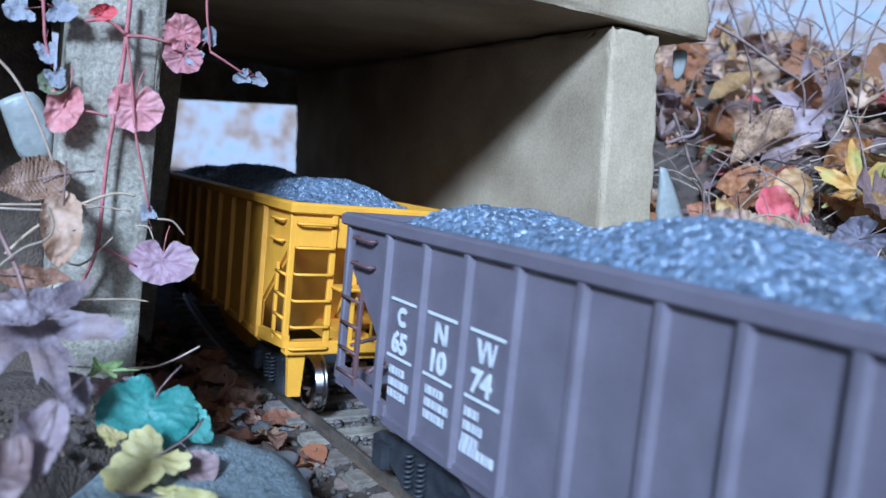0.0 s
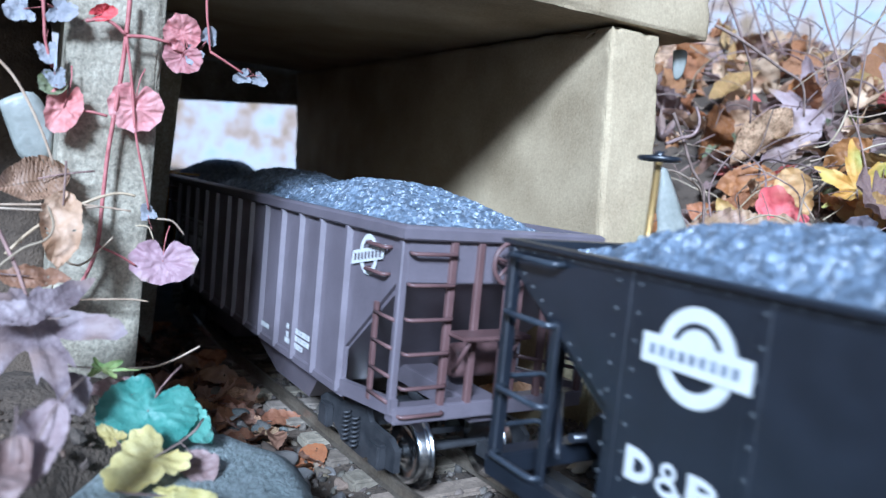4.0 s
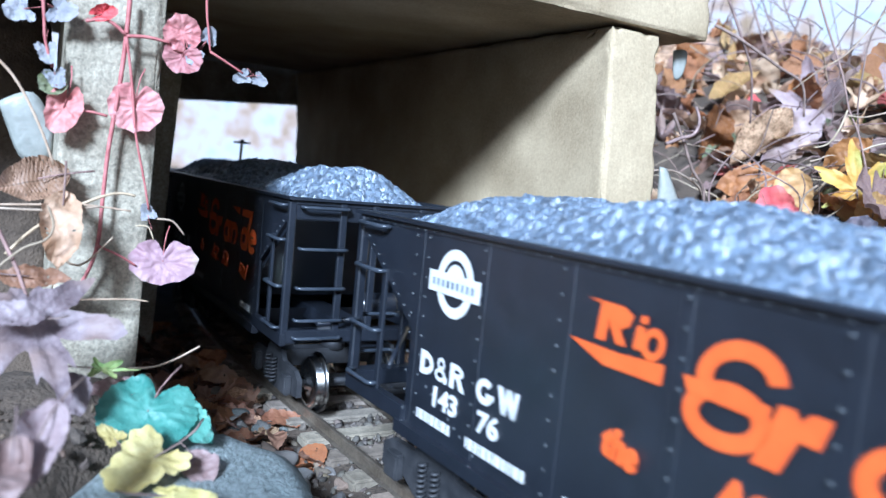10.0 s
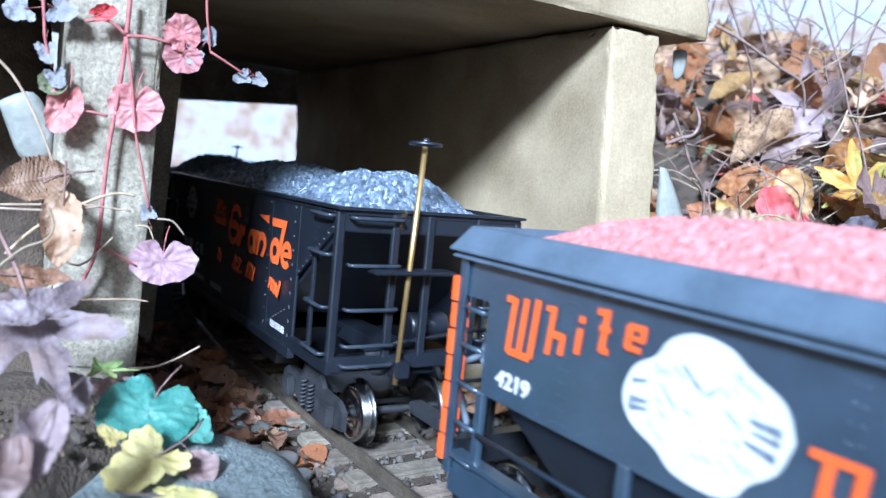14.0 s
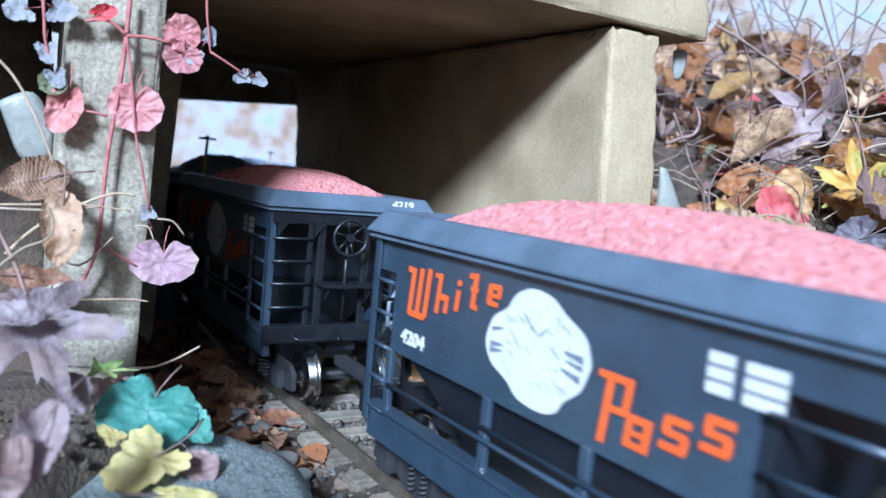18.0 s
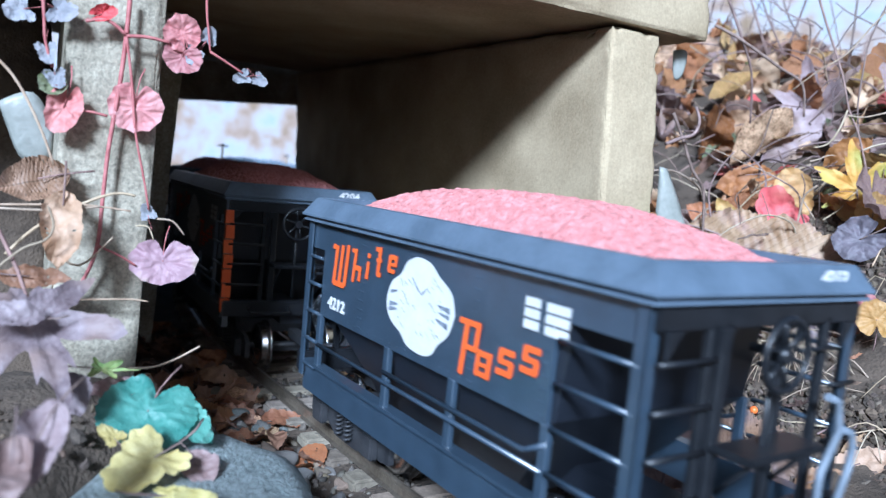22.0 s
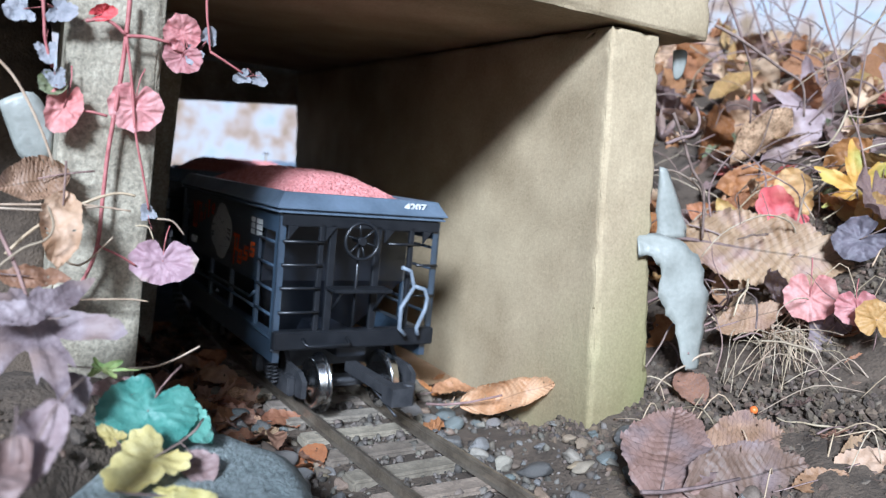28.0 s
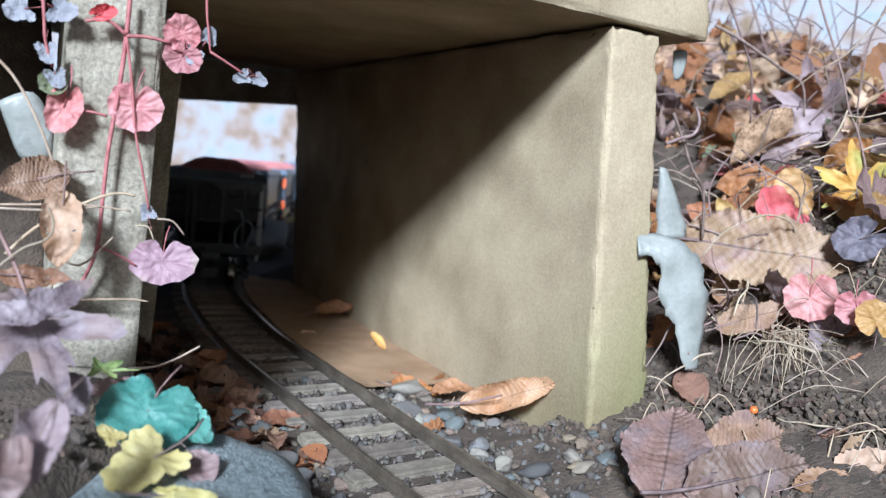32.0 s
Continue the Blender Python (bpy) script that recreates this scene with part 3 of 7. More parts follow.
# ---- ore cars: dark grey-blue, four alike ----
def ore_car():
    L, W = 0.2254, 0.1060
    car = thing("ore_car", "dark blue-grey model ore car heaped with red ore", "model rail car", "ore cars in the train")
    P = GREYBLUE
    bm = bmesh.new()
    rect_ring(bm, L, W, [(-0.0028, 0.1290), (-0.0016, 0.1287), (0.0030, 0.1212), (0.0036, 0.1204), (0.0036, 0.1196), (0.0016, 0.1190), (0.0016, 0.1184), (0.0026, 0.1179), (0.0026, 0.1171), (0.0004, 0.1165), (-0.0040, 0.1165), (-0.0040, 0.1290)])
    part("rim_band", bm, RIM, car, "dusty top band with a ledge, its grey-blue lifted for sky sheen")
    for sd in (-1, 1):
        bm = bmesh.new()
        pts = [(0.0375, 0.0708), (0.208, 0.0708), (0.208, 0.1035), (0.2245, 0.1035), (0.2245, 0.1168), (0.001, 0.1168), (0.001, 0.1050), (0.0345, 0.1050), (0.0375, 0.1020)]
        vs = prism(bm, [(sd * 0.0500, y, z) for y, z in pts], (sd * 0.0020, 0, 0))
        part("side_panel", bm, P, car)
        if sd < 0:
            rows = [(-0.0521, u, z) for u in (0.0395, 0.0415, 0.078, 0.0805, 0.125, 0.1275, 0.165, 0.168, 0.2055) for z in np.arange(0.0735, 0.116, 0.0042)]
            rows += [(-0.0521, u, 0.1150) for u in np.arange(0.004, 0.224, 0.006)] + [(-0.0521, u, 0.0730) for u in np.arange(0.04, 0.206, 0.0065)]
            rivets(car, rows, P, 0.0006)
        # lower sill and its stanchions
        bm = bmesh.new()
        prism(bm, [(sd * 0.0475, 0.002, 0.0290), (sd * 0.0515, 0.002, 0.0290), (sd * 0.0515, 0.002, 0.0425), (sd * 0.0535, 0.002, 0.0435), (sd * 0.0535, 0.002, 0.0452), (sd * 0.0475, 0.002, 0.0452)], (0, L - 0.004, 0))
        part("side_sill", bm, P, car)
        for u in (0.0375, 0.0900, 0.1390, 0.2080):
            post(car, sd * 0.0512, u, 0.0448, 0.0712, P, 0.0026, 0.0042, "stanchion")
        for z, pts in ((0.0605, ((0.139, 0.0605), (0.0452, 0.0605), (0.0364, 0.0648))), (0.0562, ((0.206, 0.0562), (0.0364, 0.0562)))):
            bm = bmesh.new()
            rod(bm, [(sd * 0.0532, y, zz) for y, zz in pts], 0.0010, 6)
            part("handrail", bm, P, car)
        for u in (0.0025, L - 0.0025):
            bm = bmesh.new()
            c = sd * 0.0515
            box(bm, c - 0.0022, c + 0.0022, u - 0.0004, u + 0.0004, 0.0365, 0.1168, Matrix.Translation((0, -0.0018 if u < 0.1 else 0.0018, 0)))
            box(bm, c + sd * 0.0013, c + sd * 0.0022, u - 0.0022, u + 0.0022, 0.0365, 0.1168)
            part("corner_post", bm, P, car)
        for z in (0.0992, 0.0855, 0.0711, 0.0566, 0.0433):
            rung(car, (sd * 0.0528, 0.0022, z), (sd * 0.0528, 0.0345, z), P, 0.0010)
            rung(car, (sd * 0.0528, L - 0.0022, z), (sd * 0.0528, L - 0.017, z), P, 0.0010)
    # hopper body inside
    bm = bmesh.new()
    top = [(-0.0495, 0.030), (0.0495, 0.030), (0.0495, 0.205), (-0.0495, 0.205)]
    low = [(-0.030, 0.075), (0.030, 0.075), (0.030, 0.160), (-0.030, 0.160)]
    mid = [(-0.0495, 0.036), (0.0495, 0.036), (0.0495, 0.200), (-0.0495, 0.200)]
    a = [bm.verts.new((x, y, 0.1165)) for x, y in top]
    m_ = [bm.verts.new((x, y, 0.0720)) for x, y in mid]
    b = [bm.verts.new((x, y, 0.0280)) for x, y in low]
    for p, q in ((a, m_), (m_, b)):
        for k in range(4):
            bm.faces.new((p[k], p[(k + 1) % 4], q[(k + 1) % 4], q[k]))
    bm.faces.new(b)
    bm.faces.new(a)
    part("hopper", bm, BLACK, car, "black tapered hopper")
    beam(car, "centre_sill", -0.010, 0.010, 0.004, L - 0.004, 0.030, 0.042, BLACK)
    # both ends
    for end in (0, 1):
        y = lambda d: -d if end == 0 else L + d
        mx = 1 if end == 0 else -1
        bm = bmesh.new()
        a_, b_ = sorted((y(0.004), y(-0.004)))
        box(bm, -0.0535, 0.0535, a_, b_, 0.0375, 0.0485)
        bmesh.ops.bevel(bm, geom=bm.edges[:], offset=0.0008, segments=2, affect="EDGES")
        part("end_sill", bm, IRON, car)
        beam(car, "header", -0.0520, 0.0520, *sorted((y(0.0015), y(-0.003))), 0.1095, 0.1165, IRON)
        for v in (-0.0275, -0.0205, 0.0095, 0.0330):
            post(car, v * mx, y(0.0), 0.048, 0.112, IRON, 0.0032 if abs(v) > 0.026 or v > 0.014 else 0.0045, 0.003)
        for v in (-0.049, -0.026, 0.013, 0.040):
            bm = bmesh.new()
            c0 = v * mx
            prism(bm, [(c0, y(0.0016), 0.1100), (c0 + 0.006 * mx, y(0.0016), 0.1100), (c0, y(0.0016), 0.1020)], (0, 0.0016 if end else -0.0016, 0))
            part("gusset", bm, IRON, car)
        for z in (0.1008, 0.0872, 0.0736, 0.0594):
            rung(car, (-0.0515 * mx, y(0.0022), z), (-0.0265 * mx, y(0.0022), z), IRON, 0.0010)
        for z in (0.1014, 0.0885, 0.0690):
            rung(car, (0.0157 * mx if z > 0.1 else 0.037 * mx, y(0.0022), z), (0.0384 * mx if z > 0.1 else 0.0525 * mx, y(0.0022), z), IRON, 0.0009)
        rung(car, (-0.036 * mx, y(0.004), 0.0440), (-0.008 * mx, y(0.004), 0.0440), IRON, 0.0010, (0, 0.006 if end else -0.006, -0.003), "step")
        brake_wheel(car, -0.0065 * mx, y(0.0115), 0.1034, 0.0108, IRON)
        bm = bmesh.new()
        rod(bm, [(-0.0065 * mx, y(0.0), 0.1034), (-0.0065 * mx, y(0.0115), 0.1034)], 0.0016, 6)
        rod(bm, [(-0.0065 * mx, y(0.0075), 0.1034), (-0.0065 * mx, y(0.0075), 0.0520)], 0.0010, 6)
        part("brake_staff", bm, IRON, car)
        beam(car, "brake_platform", *sorted((-0.0233 * mx, 0.0150 * mx)), *sorted((y(0.001), y(0.0155))), 0.0728, 0.0752, IRON)
        for v in (-0.018, 0.010):
            bm = bmesh.new()
            rod(bm, [(v * mx, y(0.013), 0.0728), (v * mx, y(0.002), 0.060)], 0.0009, 5)
            part("bracket", bm, IRON, car)
        for hose in (((0.0228, 0.0880), (0.0290, 0.0860), (0.0325, 0.0760), (0.0245, 0.0630), (0.0245, 0.0500), (0.0290, 0.0455)), ((0.0325, 0.0765), (0.0400, 0.0745), (0.0428, 0.0690), (0.0420, 0.0620), (0.0368, 0.0500), (0.0380, 0.0455))):
            bm = bmesh.new()
            rod(bm, [(v * mx, y(0.010), z) for v, z in hose], 0.0014, 7)
            part("lever", bm, LEVER, car, "pale blue-grey bent lever")
    running_gear(car, (0.030, L - 0.030), 0.0275, 0.0365)
    coupler(car, 0.004, -1, 0.061)
    coupler(car, L - 0.004, 1, 0.061)
    heap(car, L - 0.006, W - 0.006, 0.1235, ((0.055, 0.06, 0.010), (0.112, 0.06, 0.010), (0.17, 0.06, 0.010)), ORE, 0.0016, 0.0038, "heaped load of crushed red ore", 3).location = (0, 0.003, 0)
    # side emblem and lettering shapes
    S = -0.0523
    rim = ((0.0256, 0.0014), (0.0222, 0.0090), (0.0128, 0.0141), (0.0060, 0.0182), (-0.0037, 0.0192), (-0.0115, 0.0160), (-0.0155, 0.0106), (-0.0225, 0.0060),
           (-0.0255, -0.0025), (-0.0215, -0.0095), (-0.0121, -0.0137), (-0.0060, -0.0178), (0.0055, -0.0188), (0.0125, -0.0165), (0.0158, -0.0121), (0.0222, -0.0070))
    bm = bmesh.new()
    poly(bm, *[(p.x, p.y) for p in smooth_line([(x, y, 0) for x, y in rim + rim[:1]], 4)[:-1]])
    decal(bm, WHITE, car, side_at(S, 0.1163, 0.0935), "emblem", "white four-lobed emblem with worn print")
    bm = bmesh.new()
    # worn wedges on both flanks, then broken scratches across the middle
    for x0, y0, x1, y1, h in ((-0.0222, 0.0022, -0.0168, 0.0034, 0.0008), (-0.0226, -0.0030, -0.0160, -0.0022, 0.0011), (-0.0226, -0.0052, -0.0160, -0.0042, 0.0010), (0.0224, 0.0022, 0.0140, 0.0030, 0.0012), (0.0222, -0.0004, 0.0150, 0.0004, 0.0009), (0.0216, -0.0040, 0.0132, -0.0024, 0.0012), (0.0020, 0.0052, 0.0060, 0.0084, 0.0005), (-0.0010, 0.0064, -0.0060, 0.0100, 0.0005)):
        poly(bm, (x0, y0 - h), (x1, y1 - h * 0.3), (x1, y1 + h * 0.3), (x0, y0 + h))
    rnd = random.Random(77)
    for k in range(46):
        x, y_ = rnd.uniform(-0.018, 0.018), rnd.uniform(-0.0115, 0.0125)
        if (x / 0.0235) ** 2 + (y_ / 0.0145) ** 2 < 0.9:
            q, h = rnd.uniform(0.0012, 0.0042), rnd.uniform(0.00010, 0.00026)
            poly(bm, (x, y_), (x + q, y_ - q * 0.55), (x + q, y_ - q * 0.55 + h), (x, y_ + 2 * h))
    for v in bm.verts:
        v.co.z += 0.0003
    decal(bm, EMBLEM_GREY, car, side_at(S, 0.1163, 0.0935), "emblem_print")

    def strokes(shapes, u, z, name):
        bm2 = bmesh.new()
        for k, (kind, *q) in enumerate(shapes):
            done = len(bm2.verts)
            if kind == "b":
                bar(bm2, *q, slant=0.10)
            else:
                ring_shape(bm2, *q, slant=0.10)
            for vert in list(bm2.verts)[done:]:
                vert.co.z += 0.00007 * k
        decal(bm2, ORANGE, car, side_at(S, u, z), name, "bright orange painted lettering shape")

    w = 0.0026
    # tall first letter, then four shorter ones on a rising line
    w = 0.0032
    strokes([("b", 0.0, 0.0004, w, 0.0192), ("b", 0.0058, 0.0004, 0.0058 + w, 0.0200), ("b", 0.0116, 0.0012, 0.0116 + w, 0.0208), ("b", -0.0028, 0.0172, 0.0008, 0.0196), ("b", 0.0018, -0.0002, 0.0134, 0.0024)], 0.1960, 0.0888, "lettering")
    w = 0.0027
    strokes([("b", 0, 0, w, 0.0156), ("b", -0.0024, 0.0136, 0.0006, 0.0154), ("b", 0.0060, 0.0012, 0.0060 + w, 0.0078), ("b", 0.002, 0.0058, 0.0082, 0.0082)], 0.1760, 0.0934, "lettering")
    strokes([("b", 0, 0, w, 0.0080), ("b", 0.0001, 0.0096, w + 0.0001, 0.0118)], 0.1630, 0.0968, "lettering")
    strokes([("b", 0, 0.0004, w, 0.0130), ("b", -0.0026, 0.0108, 0.0018, 0.0128), ("b", 0.0010, 0, 0.0044, 0.0020), ("b", -0.0008, 0.0064, 0.0040, 0.0080)], 0.1532, 0.0996, "lettering")
    strokes([("b", 0, 0.0006, w, 0.0072), ("b", 0.001, 0.0058, 0.0072, 0.0078), ("b", 0.0054, 0.0032, 0.0076, 0.0074), ("b", 0.001, 0.0030, 0.0072, 0.0044), ("b", 0.001, 0, 0.0068, 0.0018)], 0.1437, 0.1030, "lettering")
    strokes([("b", 0.0, 0, 0.0030, 0.0200), ("b", -0.0034, 0.0186, 0.0096, 0.0208), ("b", 0.0072, 0.0104, 0.0100, 0.0206), ("b", 0.001, 0.0098, 0.0094, 0.0118)], 0.0860, 0.0748, "lettering")
    strokes([("b", 0, 0.0006, 0.0026, 0.0074), ("b", 0.0064, 0, 0.0092, 0.0094), ("b", 0.0004, 0.0072, 0.0080, 0.0094), ("b", 0.0004, 0, 0.0080, 0.0020), ("b", 0.002, 0.0036, 0.0070, 0.0052)], 0.0764, 0.0770, "lettering")
    for u, z in ((0.0640, 0.0808), (0.0517, 0.0848)):
        strokes([("b", 0.0004, 0.0072, 0.0086, 0.0094), ("b", 0, 0.0046, 0.0028, 0.0088), ("b", 0.0006, 0.0038, 0.0082, 0.0058), ("b", 0.0062, 0.0008, 0.0090, 0.0050), ("b", 0, 0, 0.0084, 0.0022)], u, z, "lettering")
    bm = bmesh.new()
    for zz in (0.0038, 0.0001, -0.0036):
        bar(bm, 0, zz, 0.0076, zz + 0.0030)
        bar(bm, 0.0104, zz - 0.0002, 0.0214, zz + 0.0028)
    decal(bm, WHITE, car, side_at(S, 0.0523, 0.1030), "stencil", "small white stencilled panel")
    return car


def number_ore(car, text):
    words(text, 0.0078, WHITE, car, side_at(-0.0523, 0.1995, 0.0766), "number", "white car number", 1.15, 0.0002)
    words(text, 0.0062, WHITE, car, rear_at(0.0255, -0.0013, 0.1228), "number", "white car number", 1.25, 0.0002)


def marker_strips(car, L, spots):
    """Orange marker strips wrapped on corner posts."""
    for v, u, z0, z1 in spots:
        n = 7 if z1 - z0 > 0.04 else 3
        for k in range(n):
            a, b = z0 + (z1 - z0) * k / n, z0 + (z1 - z0) * (k + 1) / n
            bm = bmesh.new()
            box(bm, v - 0.0030, v + 0.0030, u - 0.0016, u + 0.0016, a + 0.0004, b - 0.0006, Matrix.Translation((0.0005 * (k % 2), 0, 0)))
            part("marker_strip", bm, ORANGE, car, "bright orange marker strip")


# ---- coal hoppers ----
def side_outline(L, e, zb, zt, zd, zu):
    """A hopper side: full height between the end bays, cut away under the sloping ends."""
    return [(e, zb), (L - e, zb), (L - e, zd), (L - 0.004, zu), (L, zt), (0, zt), (0.004, zu), (e, zd)]


def hopper_shell(car, L, W, e, zb, zt, zd, zu, P, label=""):
    for sd in (-1, 1):
        bm = bmesh.new()
        prism(bm, [(sd * (W / 2 - 0.002), y, z) for y, z in side_outline(L, e, zb, zt, zd, zu)], (sd * 0.002, 0, 0))
        part("side_panel", bm, P, car, label)
    # sloping end floors, and the chutes below
    for end in (0, 1):
        y = (lambda d: d) if end == 0 else (lambda d: L - d)
        bm = bmesh.new()
        prism(bm, [(-W / 2 + 0.002, y(0.002), zu + 0.002), (-W / 2 + 0.002, y(e + 0.03), zd - 0.023), (-W / 2 + 0.002, y(e + 0.03), zd - 0.026), (-W / 2 + 0.002, y(0.002), zu - 0.001)], (W - 0.004, 0, 0))
        part("slope_sheet", bm, P, car)
        beam(car, "end_plate", -W / 2 + 0.001, W / 2 - 0.001, *sorted((y(0.0), y(0.002))), zu - 0.001, zt, P)
        beam(car, "end_sill", -W / 2, W / 2, *sorted((y(-0.002), y(0.006))), zb + 0.001, zb + 0.0085, P)
    bm = bmesh.new()
    for a, b in ((e + 0.030, L / 2 - 0.006), (L / 2 + 0.006, L - e - 0.030)):
        q = (b - a) * 0.3
        t = [bm.verts.new(p) for p in ((-W / 2 + 0.004, a, zb + 0.004), (W / 2 - 0.004, a, zb + 0.004), (W / 2 - 0.004, b, zb + 0.004), (-W / 2 + 0.004, b, zb + 0.004))]
        l = [bm.verts.new(p) for p in ((-W / 2 + 0.014, a + q, zb - 0.025), (W / 2 - 0.014, a + q, zb - 0.025), (W / 2 - 0.014, b - q, zb - 0.025), (-W / 2 + 0.014, b - q, zb - 0.025))]
        for k in range(4):
            bm.faces.new((t[k], t[(k + 1) % 4], l[(k + 1) % 4], l[k]))
        bm.faces.new(l)
    part("chute", bm, P, car)
    beam(car, "centre_sill", -0.009, 0.009, 0.004, L - 0.004, zb - 0.004, zb + 0.006, P)


def black_hopper():
    L, W, e, zb, zt = 0.3660, 0.1064, 0.0525, 0.0455, 0.1262
    P = BLACK
    car = thing("coal_hopper", "black riveted model coal hopper with orange lettering", "model rail car", "black coal hoppers")
    hopper_shell(car, L, W, e, zb, zt, 0.0845, 0.1160, P)
    bm = bmesh.new()
    rect_ring(bm, L, W, [(0.0026, 0.1272), (0.0026, 0.1258), (0.0006, 0.1254), (0.0006, 0.1235), (-0.0022, 0.1235), (-0.0022, 0.1272)])
    part("top_rim", bm, P, car)
    S = -W / 2
    for sd in (-1, 1):
        for u in np.arange(e + 0.001, L - e + 0.002, (L - 2 * e - 0.002) / 6):
            bm = bmesh.new()
            box(bm, sd * W / 2 - 0.0002, sd * W / 2 + 0.0014, u - 0.0026, u + 0.0026, zb + 0.001, 0.1250)
            bmesh.ops.bevel(bm, geom=bm.edges[:], offset=0.0005, segments=1, affect="EDGES")
            part("rib", bm, P, car)
        bm = bmesh.new()
        box(bm, sd * W / 2 - 0.003, sd * W / 2 + 0.0008, e - 0.004, L - e + 0.004, zb - 0.0045, zb + 0.0005)
        part("side_sill", bm, P, car)
        for end in (0, 1):
            y = (lambda d: d) if end == 0 else (lambda d: L - d)
            beam(car, "sill_end", sd * W / 2 - 0.002, sd * W / 2 + 0.002, *sorted((y(-0.001), y(e))), 0.0450, 0.0525, P)
            post(car, sd * (W / 2 - 0.0005), y(0.0015), 0.046, 0.1250, P, 0.0042, 0.0042, "corner_post")
            post(car, sd * (W / 2 + 0.0005), y(0.0270), 0.051, 0.1045, P, 0.0016, 0.0034, "ladder_post")
            for z in (0.1223, 0.1034, 0.0776, 0.0545):
                rung(car, (sd * W / 2, y(0.0045), z), (sd * W / 2, y(0.0275), z), RUNG, 0.00105, (sd * 0.0045, 0, 0))
    r = []
    for k, u in enumerate(np.arange(e + 0.001, L - e + 0.002, (L - 2 * e - 0.002) / 6)):
        for z in np.arange(zb + 0.006, 0.1240, 0.0078):
            r.append((S - 0.0014, u - (0.0014 if k % 2 else -0.0014), z))
            if k in (0, 6):
                r.append((S, u + (0.0055 if k == 0 else -0.0055), z))
    for u in np.arange(0.006, L - 0.004, 0.0062):
        r.append((S - 0.0006, u, 0.1244))
    for u in np.arange(e, L - e, 0.0062):
        r.append((S - 0.0008, u, zb - 0.002))
    for q in np.linspace(0, 1, 9):
        for a, b in (((0.008, 0.1165), (e - 0.004, 0.0885)), ((0.066, 0.0640), (0.100, 0.0490))):
            u, z = a[0] + (b[0] - a[0]) * q, a[1] + (b[1] - a[1]) * q
            r += [(S, u, z), (S, L - u, z)]
    rivets(car, r, PALE_BLACK, 0.0006)
    for end in (0, 1):
        y = (lambda d: -d) if end == 0 else (lambda d: L + d)
        mx = 1 if end == 0 else -1
        for v in (-0.0235, -0.0035, 0.0265):
            post(car, v * mx, y(0.0006), 0.052, 0.1250, P, 0.0040, 0.0030, "end_post")
        for z in (0.1222, 0.0995, 0.0778, 0.0600, 0.0500):
            rung(car, (-0.0485 * mx, y(0.001), z), (-0.0215 * mx, y(0.001), z), RUNG, 0.00105, (0, -0.0045 * mx, 0))
        for z in (0.0778, 0.0600):
            rung(car, (0.030 * mx, y(0.001), z), (0.0505 * mx, y(0.001), z), RUNG, 0.0010, (0, -0.004 * mx, 0))
        bm = bmesh.new()
        rod(bm, [(0.026 * mx, y(-0.002), 0.072), (0.050 * mx, y(-0.030), 0.062)], 0.0012, 5)
        rod(bm, [(-0.03 * mx, y(-0.010), 0.055), (0.03 * mx, y(-0.014), 0.060)], 0.0018, 6)
        part("brake_rigging", bm, P, car)
        lever = bmesh.new()
        lathe(lever, [(0.007, -0.012), (0.008, -0.010), (0.008, 0.010), (0.007, 0.012)], 12, Matrix.Translation((0.012 * mx, y(-0.022), 0.063)))
        part("brake_cylinder", lever, P, car)
    running_gear(car, (0.0545, L - 0.0545), 0.0285, 0.0370)
    coupler(car, 0.004, -1, 0.045)
    coupler(car, L - 0.004, 1, 0.045)
    heap(car, L - 0.006, W - 0.006, 0.1225, ((0.057, 0.044, 0.0210), (0.203, 0.075, 0.0222), (0.305, 0.045, 0.013)), COAL, 0.0030, 0.0056, "heaped load of shiny coal lumps", 5).location = (0, 0.003, 0)
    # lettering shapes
    o = S - 0.0004

    def at(u, z):
        return side_at(o, u, z)

    bm = bmesh.new()
    ring_shape(bm, 0, 0, 0.0122, 0.0128, 0.0040, n=32)
    ring_shape(bm, 0, 0.001, 0.0062, 0.0062, 0.0060, 20, 160, 10)
    decal(bm, WHITE, car, at(0.2860, 0.1068), "emblem", "round white emblem with a band across it")
    bm = bmesh.new()
    bar(bm, -0.0170, -0.0040, 0.0170, 0.0040)
    for v in bm.verts:
        v.co.z += 0.0004
    decal(bm, WHITE, car, at(0.2860, 0.1062), "emblem_band")
    bm = bmesh.new()
    for k in range(9):
        bar(bm, -0.0140 + k * 0.0032, -0.0014, -0.0122 + k * 0.0032, 0.0014)
    for v in bm.verts:
        v.co.z += 0.0007
    decal(bm, EMBLEM_GREY, car, at(0.2860, 0.1062), "emblem_print")
    bm = bmesh.new()
    H = 0.0092
    bar(bm, 0.0, 0, 0.0032, H)
    ring_shape(bm, 0.0030, H / 2, 0.0066, H / 2, 0.0026, -90, 90, 12)
    ring_shape(bm, 0.0148, 0.0068, 0.0026, 0.0024, 0.0013, 0, 360, 14)
    ring_shape(bm, 0.0146, 0.0026, 0.0036, 0.0026, 0.0015, 0, 360, 14)
    bar(bm, 0.0172, 0.0, 0.0194, 0.0028)
    bar(bm, 0.0210, 0, 0.0242, H)
    ring_shape(bm, 0.0240, 0.0066, 0.0058, 0.0027, 0.0020, -90, 90, 12)
    poly(bm, (0.0250, 0.0044), (0.0282, 0.0044), (0.0312, 0.0), (0.0278, 0.0))
    ring_shape(bm, 0.0432, H / 2, 0.0052, H / 2, 0.0026, 45, 330, 18)
    bar(bm, 0.0438, 0.0026, 0.0486, 0.0044)
